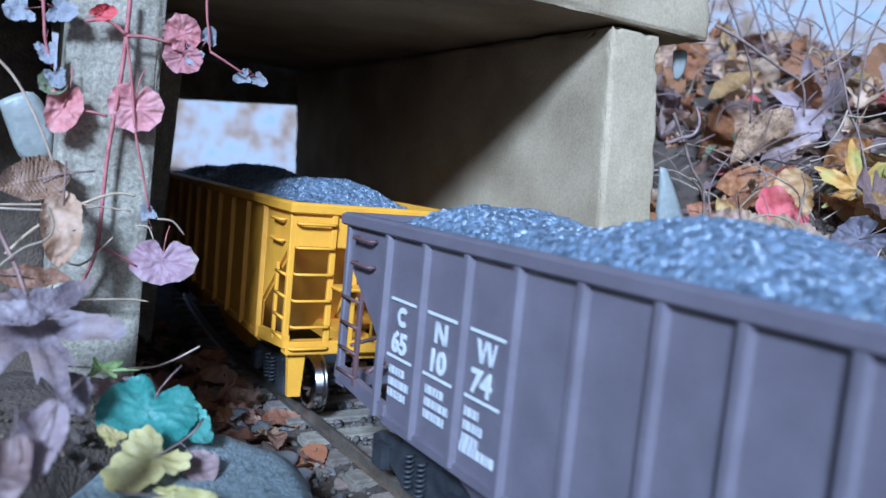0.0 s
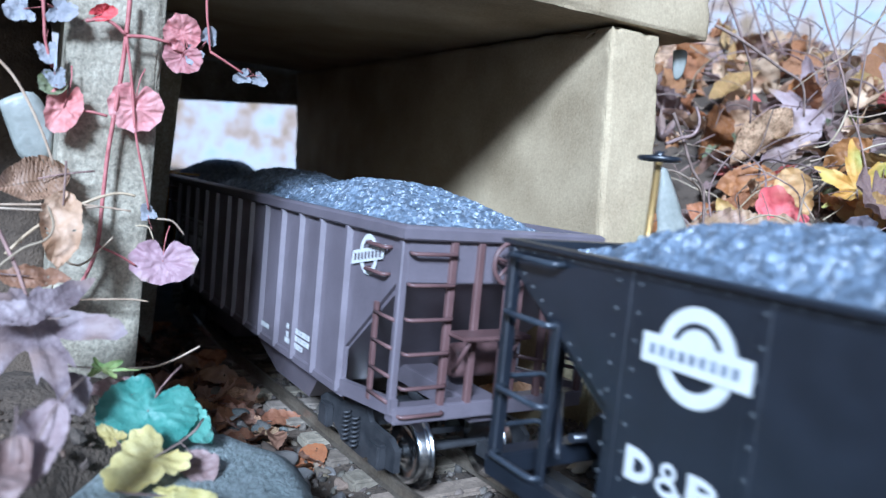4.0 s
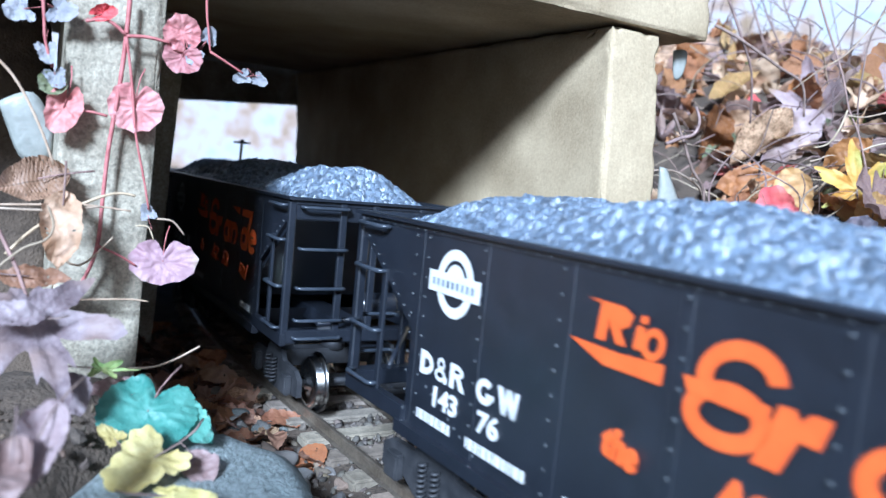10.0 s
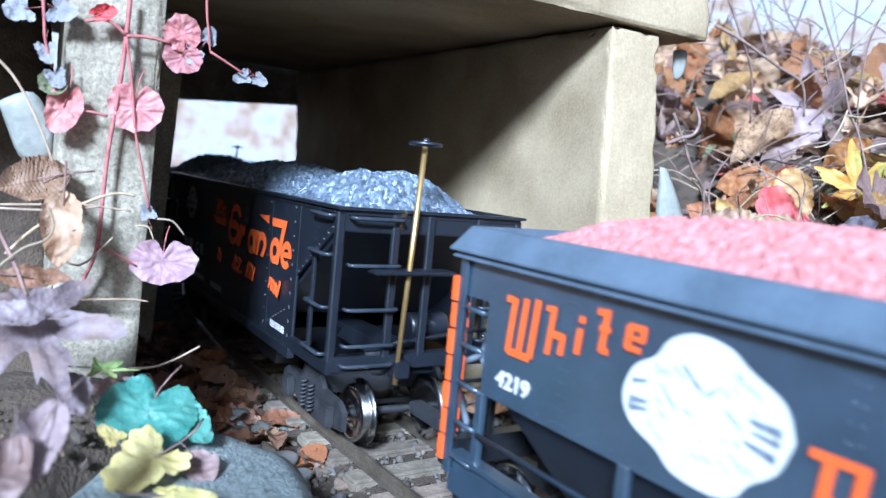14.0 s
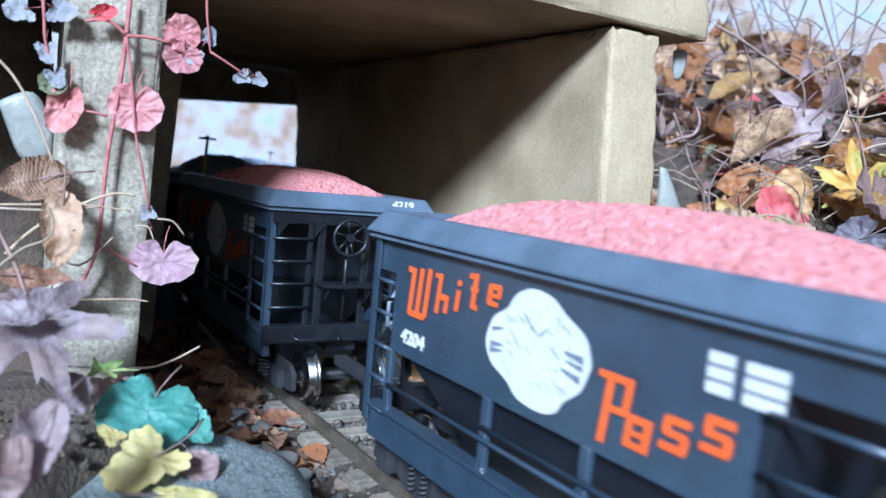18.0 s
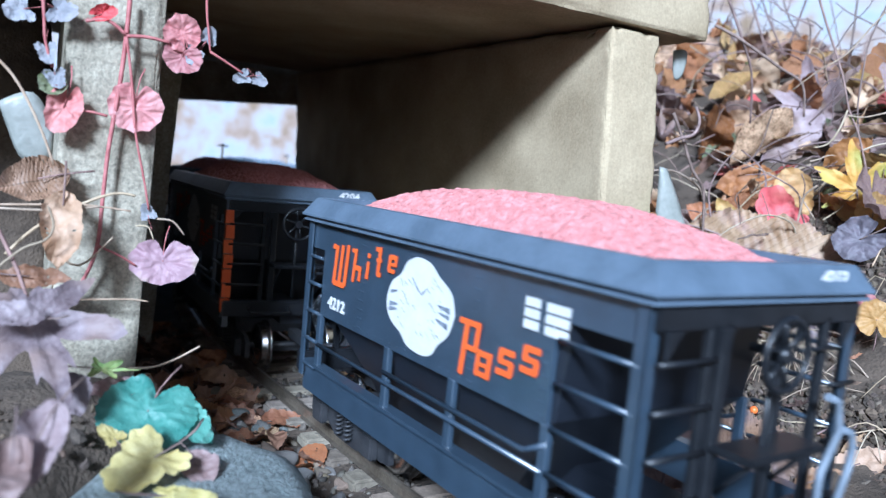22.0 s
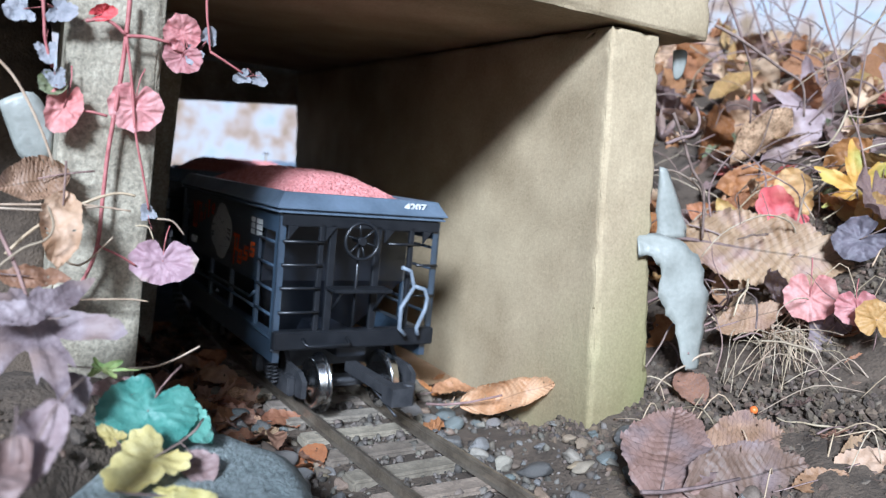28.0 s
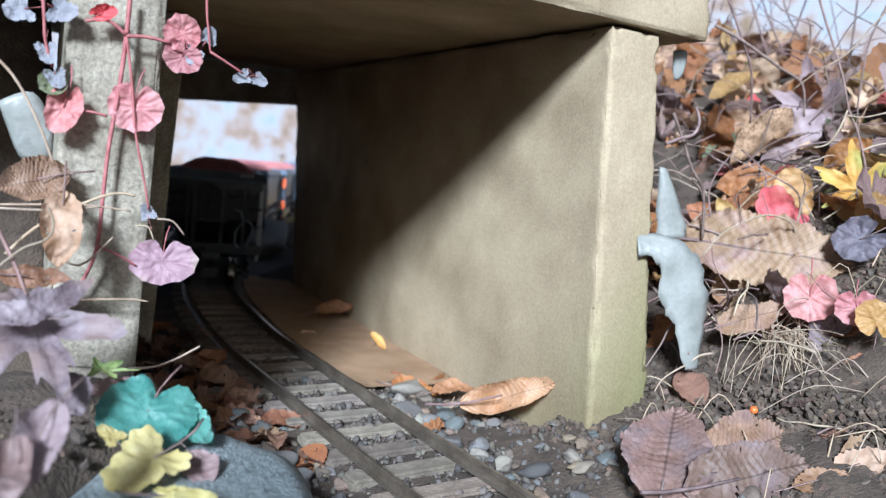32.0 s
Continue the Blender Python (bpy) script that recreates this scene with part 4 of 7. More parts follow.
    for q in (0.0, 0.0048):
        poly(bm, (0.0500 + q, H), (0.0530 + q, H), (0.0556 + q, 0), (0.0530 + q, 0))
        poly(bm, (0.0548 + q, H), (0.0572 + q, H), (0.0556 + q, 0), (0.0532 + q, 0))
    decal(bm, WHITE, car, at(0.3045, 0.0690), "reporting_mark", "white serif reporting mark shapes")
    words("143", 0.0105, WHITE, car, at(0.2960, 0.0588), "number", "white car number", 1.2, 0.0003)
    words("76", 0.0105, WHITE, car, at(0.2650, 0.0588), "number", "white car number", 1.2, 0.0003)
    for u0, u1, z in ((0.3040, 0.2800, 0.0510), (0.2700, 0.2360, 0.0508), (0.2180, 0.1880, 0.0508), (0.0850, 0.0620, 0.0508)):
        bm = bmesh.new()
        x = 0.0
        while x < u0 - u1:
            w = 0.0012 + 0.0010 * ((int(x * 3000) * 7) % 3)
            bar(bm, x, 0, min(x + w, u0 - u1), 0.0040)
            x += w + 0.0005
        decal(bm, WHITE, car, at(u0, z), "stencil", "row of small white stencilled marks")

    def orange(u, z, *shapes):
        bm2 = bmesh.new()
        for k, (kind, *q) in enumerate(shapes):
            done = len(bm2.verts)
            if kind == "b":
                bar(bm2, *q, slant=0.12)
            elif kind == "p":
                poly(bm2, *q)
            else:
                ring_shape(bm2, *q, slant=0.12)
            for vert in list(bm2.verts)[done:]:
                vert.co.z += 0.00007 * k
        decal(bm2, ORANGE, car, at(u, z), "lettering", "bright orange painted lettering shape")

    # slanted first group over its arrow
    orange(0.2127, 0.1043, ("b", 0.0, 0, 0.0040, 0.0100), ("p", (-0.0041, 0.0111), (0.0100, 0.0108), (0.0136, 0.0090), (0.0122, 0.0058), (0.0092, 0.0045), (0.0118, 0.0002), (0.0080, 0.0002), (0.0052, 0.0048), (0.0046, 0.0096)), ("b", 0.0143, 0.0004, 0.0172, 0.0068), ("b", 0.0152, 0.0078, 0.0176, 0.0098), ("r", 0.0212, 0.0030, 0.0040, 0.0044, 0.0021, 0, 360, 16))
    orange(0.2230, 0.0975, ("p", (0, 0.0051), (0.0144, 0.0), (0.0354, 0.0), (0.0358, 0.0055), (0.0200, 0.0046)))
    # tall round first letter and the short one beside it
    orange(0.1682, 0.0957, ("r", 0, 0, 0.0120, 0.0084, 0.0046, 0, 360, 30), ("r", 0.0030, 0.0092, 0.0120, 0.0098, 0.0046, 14, 205, 26), ("p", (-0.0128, 0.0068), (0.0040, 0.0070), (0.0118, 0.0058), (0.0108, 0.0020), (-0.0110, 0.0030)))
    orange(0.1600, 0.0878, ("p", (0.0, 0.0), (0.0052, 0.0150), (0.0092, 0.0150), (0.0104, 0.0128), (0.0128, 0.0151), (0.0175, 0.0151), (0.0155, 0.0082), (0.0106, 0.0084), (0.0070, 0.0)))
    # two low round letters
    orange(0.1283, 0.0945, ("r", 0, 0, 0.0088, 0.0080, 0.0046, 0, 360, 26), ("p", (0.0018, 0.0078), (0.0123, 0.0078), (0.0071, -0.0071), (0.0026, -0.0071)))
    orange(0.1195, 0.0876, ("p", (0.0, 0.0), (0.0035, 0.0147), (0.0080, 0.0147), (0.0045, 0.0)), ("r", 0.0098, 0.0066, 0.0090, 0.0084, 0.0050, -4, 150, 18), ("p", (0.0092, 0.0002), (0.0147, 0.0003), (0.0188, 0.0064), (0.0138, 0.0066)))
    orange(0.1174, 0.1082, ("p", (0, 0.0043), (0.0185, 0.0051), (0.0184, 0.0)))
    # the flagged letter, and the last
    orange(0.0860, 0.0943, ("r", 0, 0, 0.0080, 0.0077, 0.0046, 0, 360, 26), ("p", (0.0020, -0.0075), (0.0073, -0.0073), (0.0177, 0.0187), (-0.0071, 0.0185), (-0.0066, 0.0137), (0.0100, 0.0139)))
    orange(0.0672, 0.0942, ("r", 0, 0, 0.0084, 0.0079, 0.0044, -6, 318, 28), ("p", (-0.0052, -0.0016), (0.0078, -0.0012), (0.0076, 0.0022), (-0.0048, 0.0014)))
    lean = Matrix(((1, 0.2, 0, 0), (0, 1, 0, 0), (0, 0, 1, 0), (0, 0, 0, 1)))
    words("the", 0.0104, ORANGE, car, at(0.2058, 0.0738) @ lean, "slogan", "small orange slogan word", 1.0, 0.0007)
    words("ACT", 0.0112, ORANGE, car, at(0.1676, 0.0738) @ lean, "slogan", "small orange slogan word", 1.0, 0.0007)
    words("ION", 0.0108, ORANGE, car, at(0.1375, 0.0735) @ lean, "slogan", "small orange slogan word", 0.98, 0.0007)
    orange(0.1709, 0.0713, ("p", (0, 0.0014), (0.0072, 0.0), (0.0266, 0.0), (0.0262, 0.0019)))
    orange(0.1387, 0.0708, ("b", 0, 0, 0.0188, 0.0019))
    words("road", 0.0114, ORANGE, car, at(0.0940, 0.0724) @ lean, "slogan", "small orange slogan word", 1.06, 0.0007)
    return car


def brake_mast(car, v, u, toward):
    """A tall brass brake staff with a level wheel and a step."""
    bm = bmesh.new()
    rod(bm, [(v - 0.003, u, 0.040), (v + 0.002, u, 0.1600)], 0.0014, 8)
    part("brake_staff", bm, BRASS, car, "tall brass brake staff")
    brake_wheel(car, v + 0.002, u, 0.1605, 0.0074, BLACK, True, "flat black brake wheel on the staff")
    beam(car, "brake_step", v - 0.0220, v + 0.0240, *sorted((u + toward * 0.006, u - toward * 0.006)), 0.0960, 0.0982, BLACK, "black step plate")
    beam(car, "step_bracket", v - 0.004, v + 0.004, *sorted((u - toward * 0.008, u + toward * 0.002)), 0.0430, 0.0520, BLACK)


def ribbed_hopper(P, RUNGS, label, L, ribs, group, step):
    W, e, zb, zt = 0.1040, 0.0500, 0.0400, 0.1240
    car = thing("coal_hopper", label, "model rail car", group)
    hopper_shell(car, L, W, e, zb, zt, 0.0620, 0.1015, P)
    bm = bmesh.new()
    rect_ring(bm, L, W, [(0.0022, 0.1242), (0.0030, 0.1235), (0.0030, 0.1196), (0.0022, 0.1188), (0.0, 0.1186), (-0.0022, 0.1186), (-0.0022, 0.1248), (0.0012, 0.1248)])
    part("top_rim", bm, P, car, "rounded painted top rim")
    for sd in (-1, 1):
        for u in ribs:
            bm = bmesh.new()
            c = sd * W / 2
            prism(bm, [(c, u - 0.0022, zb), (c + sd * 0.0026, u - 0.0012, zb), (c + sd * 0.0026, u + 0.0012, zb), (c, u + 0.0022, zb)], (0, 0, 0.1190 - zb))
            part("rib", bm, P, car)
        beam(car, "side_sill", *sorted((sd * (W / 2 - 0.002), sd * (W / 2 + 0.0012))), e - 0.002, L - e + 0.002, zb - 0.002, zb + 0.0025, P)
        for end in (0, 1):
            y = (lambda d: d) if end == 0 else (lambda d: L - d)
            bm = bmesh.new()
            prism(bm, [(sd * (W / 2 - 0.002), y(-0.001), 0.0450), (sd * (W / 2 - 0.002), y(-0.001), 0.0520), (sd * (W / 2 - 0.002), y(e), 0.0465), (sd * (W / 2 - 0.002), y(e), 0.0395)], (sd * 0.0032, 0, 0))
            part("sill_end", bm, P, car)
            post(car, sd * (W / 2 - 0.0004), y(0.0020), 0.045, 0.1190, P, 0.0036, 0.0036, "corner_post")
            post(car, sd * (W / 2 + 0.0008), y(0.0200), 0.046, 0.0895, RUNGS, 0.0018, 0.0030, "ladder_post")
            for z in (0.0850, 0.0730, 0.0610, 0.0500):
                rung(car, (sd * (W / 2 + 0.0014), y(0.0020), z), (sd * (W / 2 + 0.0014), y(0.0205), z), RUNGS, 0.0009)
            for z in (0.1135, 0.1020):
                rung(car, (sd * W / 2, y(0.012), z + 0.0006), (sd * W / 2, y(0.030), z + 0.0006), RUNGS, 0.0009, (sd * 0.0035, 0, 0))
    for end in (0, 1):
        y = (lambda d: -d) if end == 0 else (lambda d: L + d)
        mx = 1 if end == 0 else -1
        for z in (0.1135, 0.1005, 0.0860, 0.0715, 0.0570, 0.0450):
            rung(car, (-0.0500 * mx, y(0.0005), z), (-0.0290 * mx, y(0.0005), z), RUNGS, 0.0009, (0, -0.0035 * mx, 0))
        for v in (-0.0290, -0.0150, 0.0080, 0.0240):
            post(car, v * mx, y(0.0004), 0.047, 0.1200, RUNGS, 0.0034, 0.0030, "end_post")
        for v in (0.030, 0.050):
            post(car, v * mx, y(0.0), 0.047, 0.1020, RUNGS, 0.0026, 0.0026, "end_post")
        brake_wheel(car, -0.0041 * mx, y(0.0090), 0.1110, 0.0094, RUNGS)
        bm = bmesh.new()
        rod(bm, [(-0.0041 * mx, y(0), 0.1110), (-0.0041 * mx, y(0.009), 0.1110)], 0.0016, 6)
        rod(bm, [(-0.0041 * mx, y(0.006), 0.1110), (-0.0041 * mx, y(0.006), 0.0500)], 0.0010, 6)
        part("brake_staff", bm, RUNGS, car)
        beam(car, "brake_platform", *sorted((-0.0290 * mx, 0.0070 * mx)), *sorted((y(0.0), y(0.0145))), 0.0785, 0.0805, RUNGS)
        bm = bmesh.new()
        for v in (-0.024, 0.002):
            rod(bm, [(v * mx, y(0.012), 0.0785), (v * mx, y(0.001), 0.062)], 0.0010, 5)
        rod(bm, [(0.010 * mx, y(0.002), 0.060), (0.046 * mx, y(-0.020), 0.052)], 0.0012, 5)
        rod(bm, [(0.010 * mx, y(0.002), 0.068), (0.046 * mx, y(0.000), 0.060)], 0.0010, 5)
        part("bracket", bm, RUNGS, car)
        lever = bmesh.new()
        lathe(lever, [(0.007, -0.014), (0.0085, -0.012), (0.0085, 0.012), (0.007, 0.014)], 12, Matrix.Translation((0.004 * mx, y(-0.024), 0.060)))
        part("brake_cylinder", lever, RUNGS, car)
        if step:
            for v in (-0.044, 0.044):
                bm = bmesh.new()
                prism(bm, [(v - 0.005, y(-0.002), 0.0420), (v + 0.005, y(-0.002), 0.0420), (v + 0.0036, y(-0.002), 0.0165), (v - 0.0036, y(-0.002), 0.0165)], (0, 0.004 * mx, 0))
                part("stirrup_step", bm, P, car)
    running_gear(car, (0.060, L - 0.060), 0.0300, 0.0370)
    coupler(car, 0.004, -1, 0.034)
    coupler(car, L - 0.004, 1, 0.034)
    return car


def small_marks(car, u, z, w, h, n, v, mat):
    bm = bmesh.new()
    x, k = 0.0, 0
    while x < w:
        q = 0.0014 + 0.0008 * ((k * 5) % 3)
        bar(bm, x, 0, min(x + q, w), h)
        x += q + 0.0005
        k += 1
    decal(bm, mat, car, side_at(v, u, z), "stencil", "small white stencilled marks")


def brown_hopper():
    L = 0.4420
    ribs = (0.0533, 0.0850, 0.1135, 0.1412, 0.1696, 0.1988, 0.2256, 0.2503, 0.2797, 0.3098, 0.3390, 0.3686, 0.3994)
    car = ribbed_hopper(BROWN, MAROON, "brown model coal hopper, its sides tinted by skylight, with white lettering", L, ribs, "", False)
    heap(car, L - 0.006, 0.098, 0.1195, ((0.110, 0.085, 0.0200), (0.270, 0.055, 0.0195), (0.385, 0.040, 0.014)), COAL, 0.0021, 0.0042, "heaped load of blue-grey coal", 8).location = (0, 0.003, 0)
    v = -0.0520 - 0.0004
    for k, (u, mark, number) in enumerate(((0.3935, 0, "65"), (0.3638, 1, "10"), (0.3345, 2, "74"))):
        bm = bmesh.new()
        bar(bm, 0, 0, 0.0220, 0.0013)
        first = decal(bm, WHITE, car, side_at(v, u, 0.0924), "stripe", "thin white stripe")
        again("stripe", first, car, side_at(v, u, 0.0684))
        bm = bmesh.new()
        x, b = 0.0062, 0.0823
        if mark == 0:
            ring_shape(bm, x + 0.0045, 0.0042, 0.0044, 0.0042, 0.0024, 40, 320, 18)
        elif mark == 1:
            bar(bm, x, 0, x + 0.0024, 0.0084)
            bar(bm, x + 0.0068, 0, x + 0.0092, 0.0084)
            poly(bm, (x, 0.0084), (x + 0.0030, 0.0084), (x + 0.0092, 0.0), (x + 0.0062, 0.0))
        else:
            for q in (0.0, 0.0056):
                poly(bm, (x - 0.0014 + q, 0.0084), (x + 0.0012 + q, 0.0084), (x + 0.0032 + q, 0.0), (x + 0.0012 + q, 0.0))
                poly(bm, (x + 0.0036 + q, 0.0084), (x + 0.0052 + q, 0.0084), (x + 0.0034 + q, 0.0), (x + 0.0018 + q, 0.0))
        decal(bm, WHITE, car, side_at(v, u, b), "reporting_mark", "white reporting mark shape")
        words(number, 0.0120, WHITE, car, side_at(v, u - 0.0025, 0.0712), "number", "white car number", 1.05, 0.0004)
        for j, z in enumerate((0.0618, 0.0568, 0.0520)):
            small_marks(car, u - (0.003 if mark < 2 else 0.001), z, (0.013, 0.017, 0.015)[j] * (1 if mark < 2 else 0.7), 0.0034, 6, v, WHITE)
    small_marks(car, 0.3345, 0.0482, 0.021, 0.0038, 8, v, WHITE)
    for u, z, w in ((0.1683, 0.0505, 0.0150), (0.1250, 0.0580, 0.004), (0.1250, 0.0535, 0.004), (0.1265, 0.0500, 0.0080), (0.1122, 0.0580, 0.021), (0.1122, 0.0540, 0.021), (0.1115, 0.0500, 0.012)):
        small_marks(car, u, z - 0.004, w, 0.0030, 5, v, WHITE)
    bm = bmesh.new()
    ring_shape(bm, 0, 0, 0.0090, 0.0092, 0.0028, n=28)
    decal(bm, WHITE, car, side_at(v, 0.0320, 0.1083), "emblem", "round white emblem with a slanted band")
    bm = bmesh.new()
    poly(bm, (-0.0165, -0.0068), (0.0145, 0.0000), (0.0165, 0.0066), (-0.0150, -0.0002))
    for q in bm.verts:
        q.co.z += 0.0004
    decal(bm, WHITE, car, side_at(v, 0.0320, 0.1083), "emblem_band")
    bm = bmesh.new()
    for k in range(8):
        x = -0.0125 + k * 0.0034
        bar(bm, x, -0.0016 + x * 0.2, x + 0.0018, 0.0014 + x * 0.2)
    for q in bm.verts:
        q.co.z += 0.0008
    decal(bm, BROWN, car, side_at(v, 0.0320, 0.1083), "emblem_print")
    bm = bmesh.new()
    for j, z in enumerate((0.0, -0.0055)):
        for k in range(6 - j):
            bar(bm, k * 0.0030, z, k * 0.0030 + 0.0023, z + 0.0036)
    decal(bm, WHITE, car, rear_at(0.0230, -0.0008, 0.1125), "stencil", "small white stencilled marks")
    return car


def yellow_hopper():
    L = 0.4500
    car = ribbed_hopper(YELLOW, YELLOW, "bright yellow model coal hopper with ladders", L, [0.050 + 0.0389 * k for k in range(10)], "", True)
    heap(car, L - 0.006, 0.098, 0.1195, ((0.095, 0.050, 0.0165), (0.260, 0.070, 0.020), (0.390, 0.040, 0.014)), COAL, 0.0021, 0.0042, "heaped load of dark coal", 9).location = (0, 0.003, 0)
    return car


def build_train():
    """The cars with their place behind the last car's rear end, and their pivots."""
    cars = []
    first = ore_car()
    four = [first] + [copy_thing(first, Matrix.Identity(4)) for _ in range(3)]
    for c, (off, text) in zip(four, ((-0.0349, "4207"), (0.3215, "4212"), (0.6814, "4204"), (1.0361, "4219"))):
        number_ore(c, text)
        cars.append((c, off, (0.030, 0.1954)))
    marker_strips(four[2], 0.2254, ((-0.0515, -0.0012, 0.040, 0.1105), (0.0515, -0.0012, 0.092, 0.1105), (0.0515, -0.0012, 0.048, 0.066)))
    marker_strips(four[3], 0.2254, ((-0.0515, 0.2266, 0.040, 0.1105),))
    tagged(four[2], "dark blue-grey ore car with orange strips on its posts", "model rail car", "ore cars in the train")
    tagged(four[3], "dark blue-grey ore car with an orange front strip", "model rail car", "ore cars in the train")
    second = black_hopper()
    ahead = copy_thing(second, Matrix.Identity(4))
    brake_mast(second, -0.0165, -0.0065, -1)
    brake_mast(ahead, 0.0165, 0.3725, 1)
    tagged(second, "black coal hopper with a brass brake staff behind", "model rail car", "black coal hoppers")
    cars.append((second, 1.3592, (0.0545, 0.3115)))
    cars.append((ahead, 1.8002, (0.0545, 0.3115)))
    cars.append((brown_hopper(), 2.2305, (0.060, 0.382)))
    cars.append((yellow_hopper(), 2.7270, (0.060, 0.390)))
    return cars


CARS = build_train()


# ---- leaves, vines, stones and straw ----
def leaf_material(name, low, high, rim=None, gloss=0.55, through=0.30, veins=0.0):
    """Thin leaf: blotched colour, fine veining, some light passing through."""
    m = material(name, low, high, 70, gloss, bump=0.2 if veins else 0.5, fine=7, spread=0.34, rand=0.35)
    nt = m.node_tree
    N, L = nt.nodes, nt.links
    bsdf = N["Principled BSDF"]
    src = bsdf.inputs["Base Color"].links[0].from_socket
    if rim:
        tex = N.new("ShaderNodeTexCoord")
        blot = N.new("ShaderNodeTexNoise")
        blot.inputs["Scale"].default_value = 32
        L.new(tex.outputs["Object"], blot.inputs["Vector"])
        rg = N.new("ShaderNodeMapRange")
        rg.inputs["From Min"].default_value = 0.50
        rg.inputs["From Max"].default_value = 0.62
        L.new(blot.outputs["Fac"], rg.inputs["Value"])
        mx = N.new("ShaderNodeMix")
        mx.data_type = "RGBA"
        mx.inputs["B"].default_value = (*rim, 1)
        L.new(rg.outputs[0], mx.inputs["Factor"])
        L.new(src, mx.inputs["A"])
        src = mx.outputs["Result"]
        L.new(src, bsdf.inputs["Base Color"])
    if veins:
        # side veins slanting off a midrib
        co = N.new("ShaderNodeTexCoord")
        sp = N.new("ShaderNodeSeparateXYZ")
        L.new(co.outputs["Generated"], sp.inputs[0])

        def calc(op, a, b=0.0, c=0.0):
            nd = N.new("ShaderNodeMath")
            nd.operation = op
            for k, q in enumerate((a, b, c)):
                if isinstance(q, float):
                    nd.inputs[k].default_value = q
                else:
                    L.new(q, nd.inputs[k])
            return nd.outputs[0]

        ax = calc("ABSOLUTE", calc("SUBTRACT", sp.outputs[0], 0.5))
        run = calc("FRACT", calc("MULTIPLY", calc("SUBTRACT", sp.outputs[1], calc("MULTIPLY", ax, 0.55)), 17.0))
        line = calc("LESS_THAN", calc("ABSOLUTE", calc("SUBTRACT", run, 0.75)), 0.07)
        fac = calc("MULTIPLY", calc("MAXIMUM", calc("LESS_THAN", ax, 0.014), calc("MULTIPLY", line, 0.5)), veins)
        dk = N.new("ShaderNodeHueSaturation")
        dk.inputs["Value"].default_value = 0.45
        L.new(src, dk.inputs["Color"])
        mv = N.new("ShaderNodeMix")
        mv.data_type = "RGBA"
        L.new(fac, mv.inputs["Factor"])
        L.new(src, mv.inputs["A"])
        L.new(dk.outputs[0], mv.inputs["B"])
        src = mv.outputs["Result"]
        L.new(src, bsdf.inputs["Base Color"])
    tr = N.new("ShaderNodeBsdfTranslucent")
    L.new(src, tr.inputs["Color"])
    mix = N.new("ShaderNodeMixShader")
    mix.inputs["Fac"].default_value = through
    L.new(bsdf.outputs[0], mix.inputs[1])
    L.new(tr.outputs[0], mix.inputs[2])
    L.new(mix.outputs[0], N["Material Output"].inputs["Surface"])
    return m


PINK = leaf_material("pink_leaf", (0.440, 0.150, 0.148), (0.570, 0.300, 0.285), (0.500, 0.265, 0.225))
MAUVE = leaf_material("mauve_leaf", (0.320, 0.185, 0.225), (0.415, 0.265, 0.300), (0.359, 0.312, 0.187))
PALE = leaf_material("downy_leaf", (0.265, 0.273, 0.296), (0.452, 0.437, 0.468), (0.343, 0.296, 0.328), 0.9)
OLIVE = leaf_material("olive_leaf", (0.125, 0.148, 0.055), (0.281, 0.296, 0.187), None, 0.8)
RED_LEAF = leaf_material("red_leaf", (0.52, 0.09, 0.08), (0.62, 0.18, 0.15), (0.55, 0.16, 0.13))
GREEN_LEAF = leaf_material("green_leaf", (0.070, 0.218, 0.172), (0.156, 0.343, 0.273), (0.101, 0.265, 0.211), 0.45)
GREEN_YELLOW = leaf_material("yellow_green_leaf", (0.16, 0.30, 0.06), (0.42, 0.45, 0.16))
YELLOW_LEAF = leaf_material("yellow_leaf", (0.484, 0.390, 0.109), (0.577, 0.499, 0.218), (0.515, 0.445, 0.195))
ORANGE_LEAF = leaf_material("orange_leaf", (0.64, 0.30, 0.07), (0.72, 0.44, 0.12), (0.45, 0.42, 0.10))
RUST_LEAF = leaf_material("rust_leaf", (0.26, 0.10, 0.035), (0.46, 0.22, 0.09), (0.36, 0.17, 0.08))
OCHRE_LEAF = leaf_material("ochre_leaf", (0.42, 0.26, 0.08), (0.58, 0.40, 0.18), (0.40, 0.22, 0.09))
TAN_LEAF = leaf_material("tan_leaf", (0.50, 0.32, 0.18), (0.70, 0.50, 0.33), (0.38, 0.22, 0.12))
BROWN_LEAF = leaf_material("brown_leaf", (0.23, 0.12, 0.065), (0.43, 0.255, 0.16), (0.30, 0.19, 0.15))
MAUVE_BROWN = leaf_material("mauve_brown_leaf", (0.203, 0.125, 0.109), (0.328, 0.234, 0.218), (0.257, 0.172, 0.133))
MAUVE_PALE = leaf_material("pale_mauve_leaf", (0.328, 0.234, 0.234), (0.468, 0.374, 0.374), (0.374, 0.265, 0.195))
PURPLE_LEAF = leaf_material("purple_leaf", (0.156, 0.117, 0.121), (0.343, 0.281, 0.289), (0.281, 0.203, 0.179))
SLATE_LEAF = leaf_material("slate_leaf", (0.075, 0.066, 0.080), (0.175, 0.150, 0.175))
CURLED_LEAF = leaf_material("curled_tan_leaf", (0.50, 0.27, 0.12), (0.68, 0.45, 0.27), (0.58, 0.36, 0.20), veins=0.6)
TAN_VEINED = leaf_material("veined_tan_leaf", (0.29, 0.175, 0.10), (0.46, 0.31, 0.20), (0.37, 0.24, 0.19), veins=0.8)
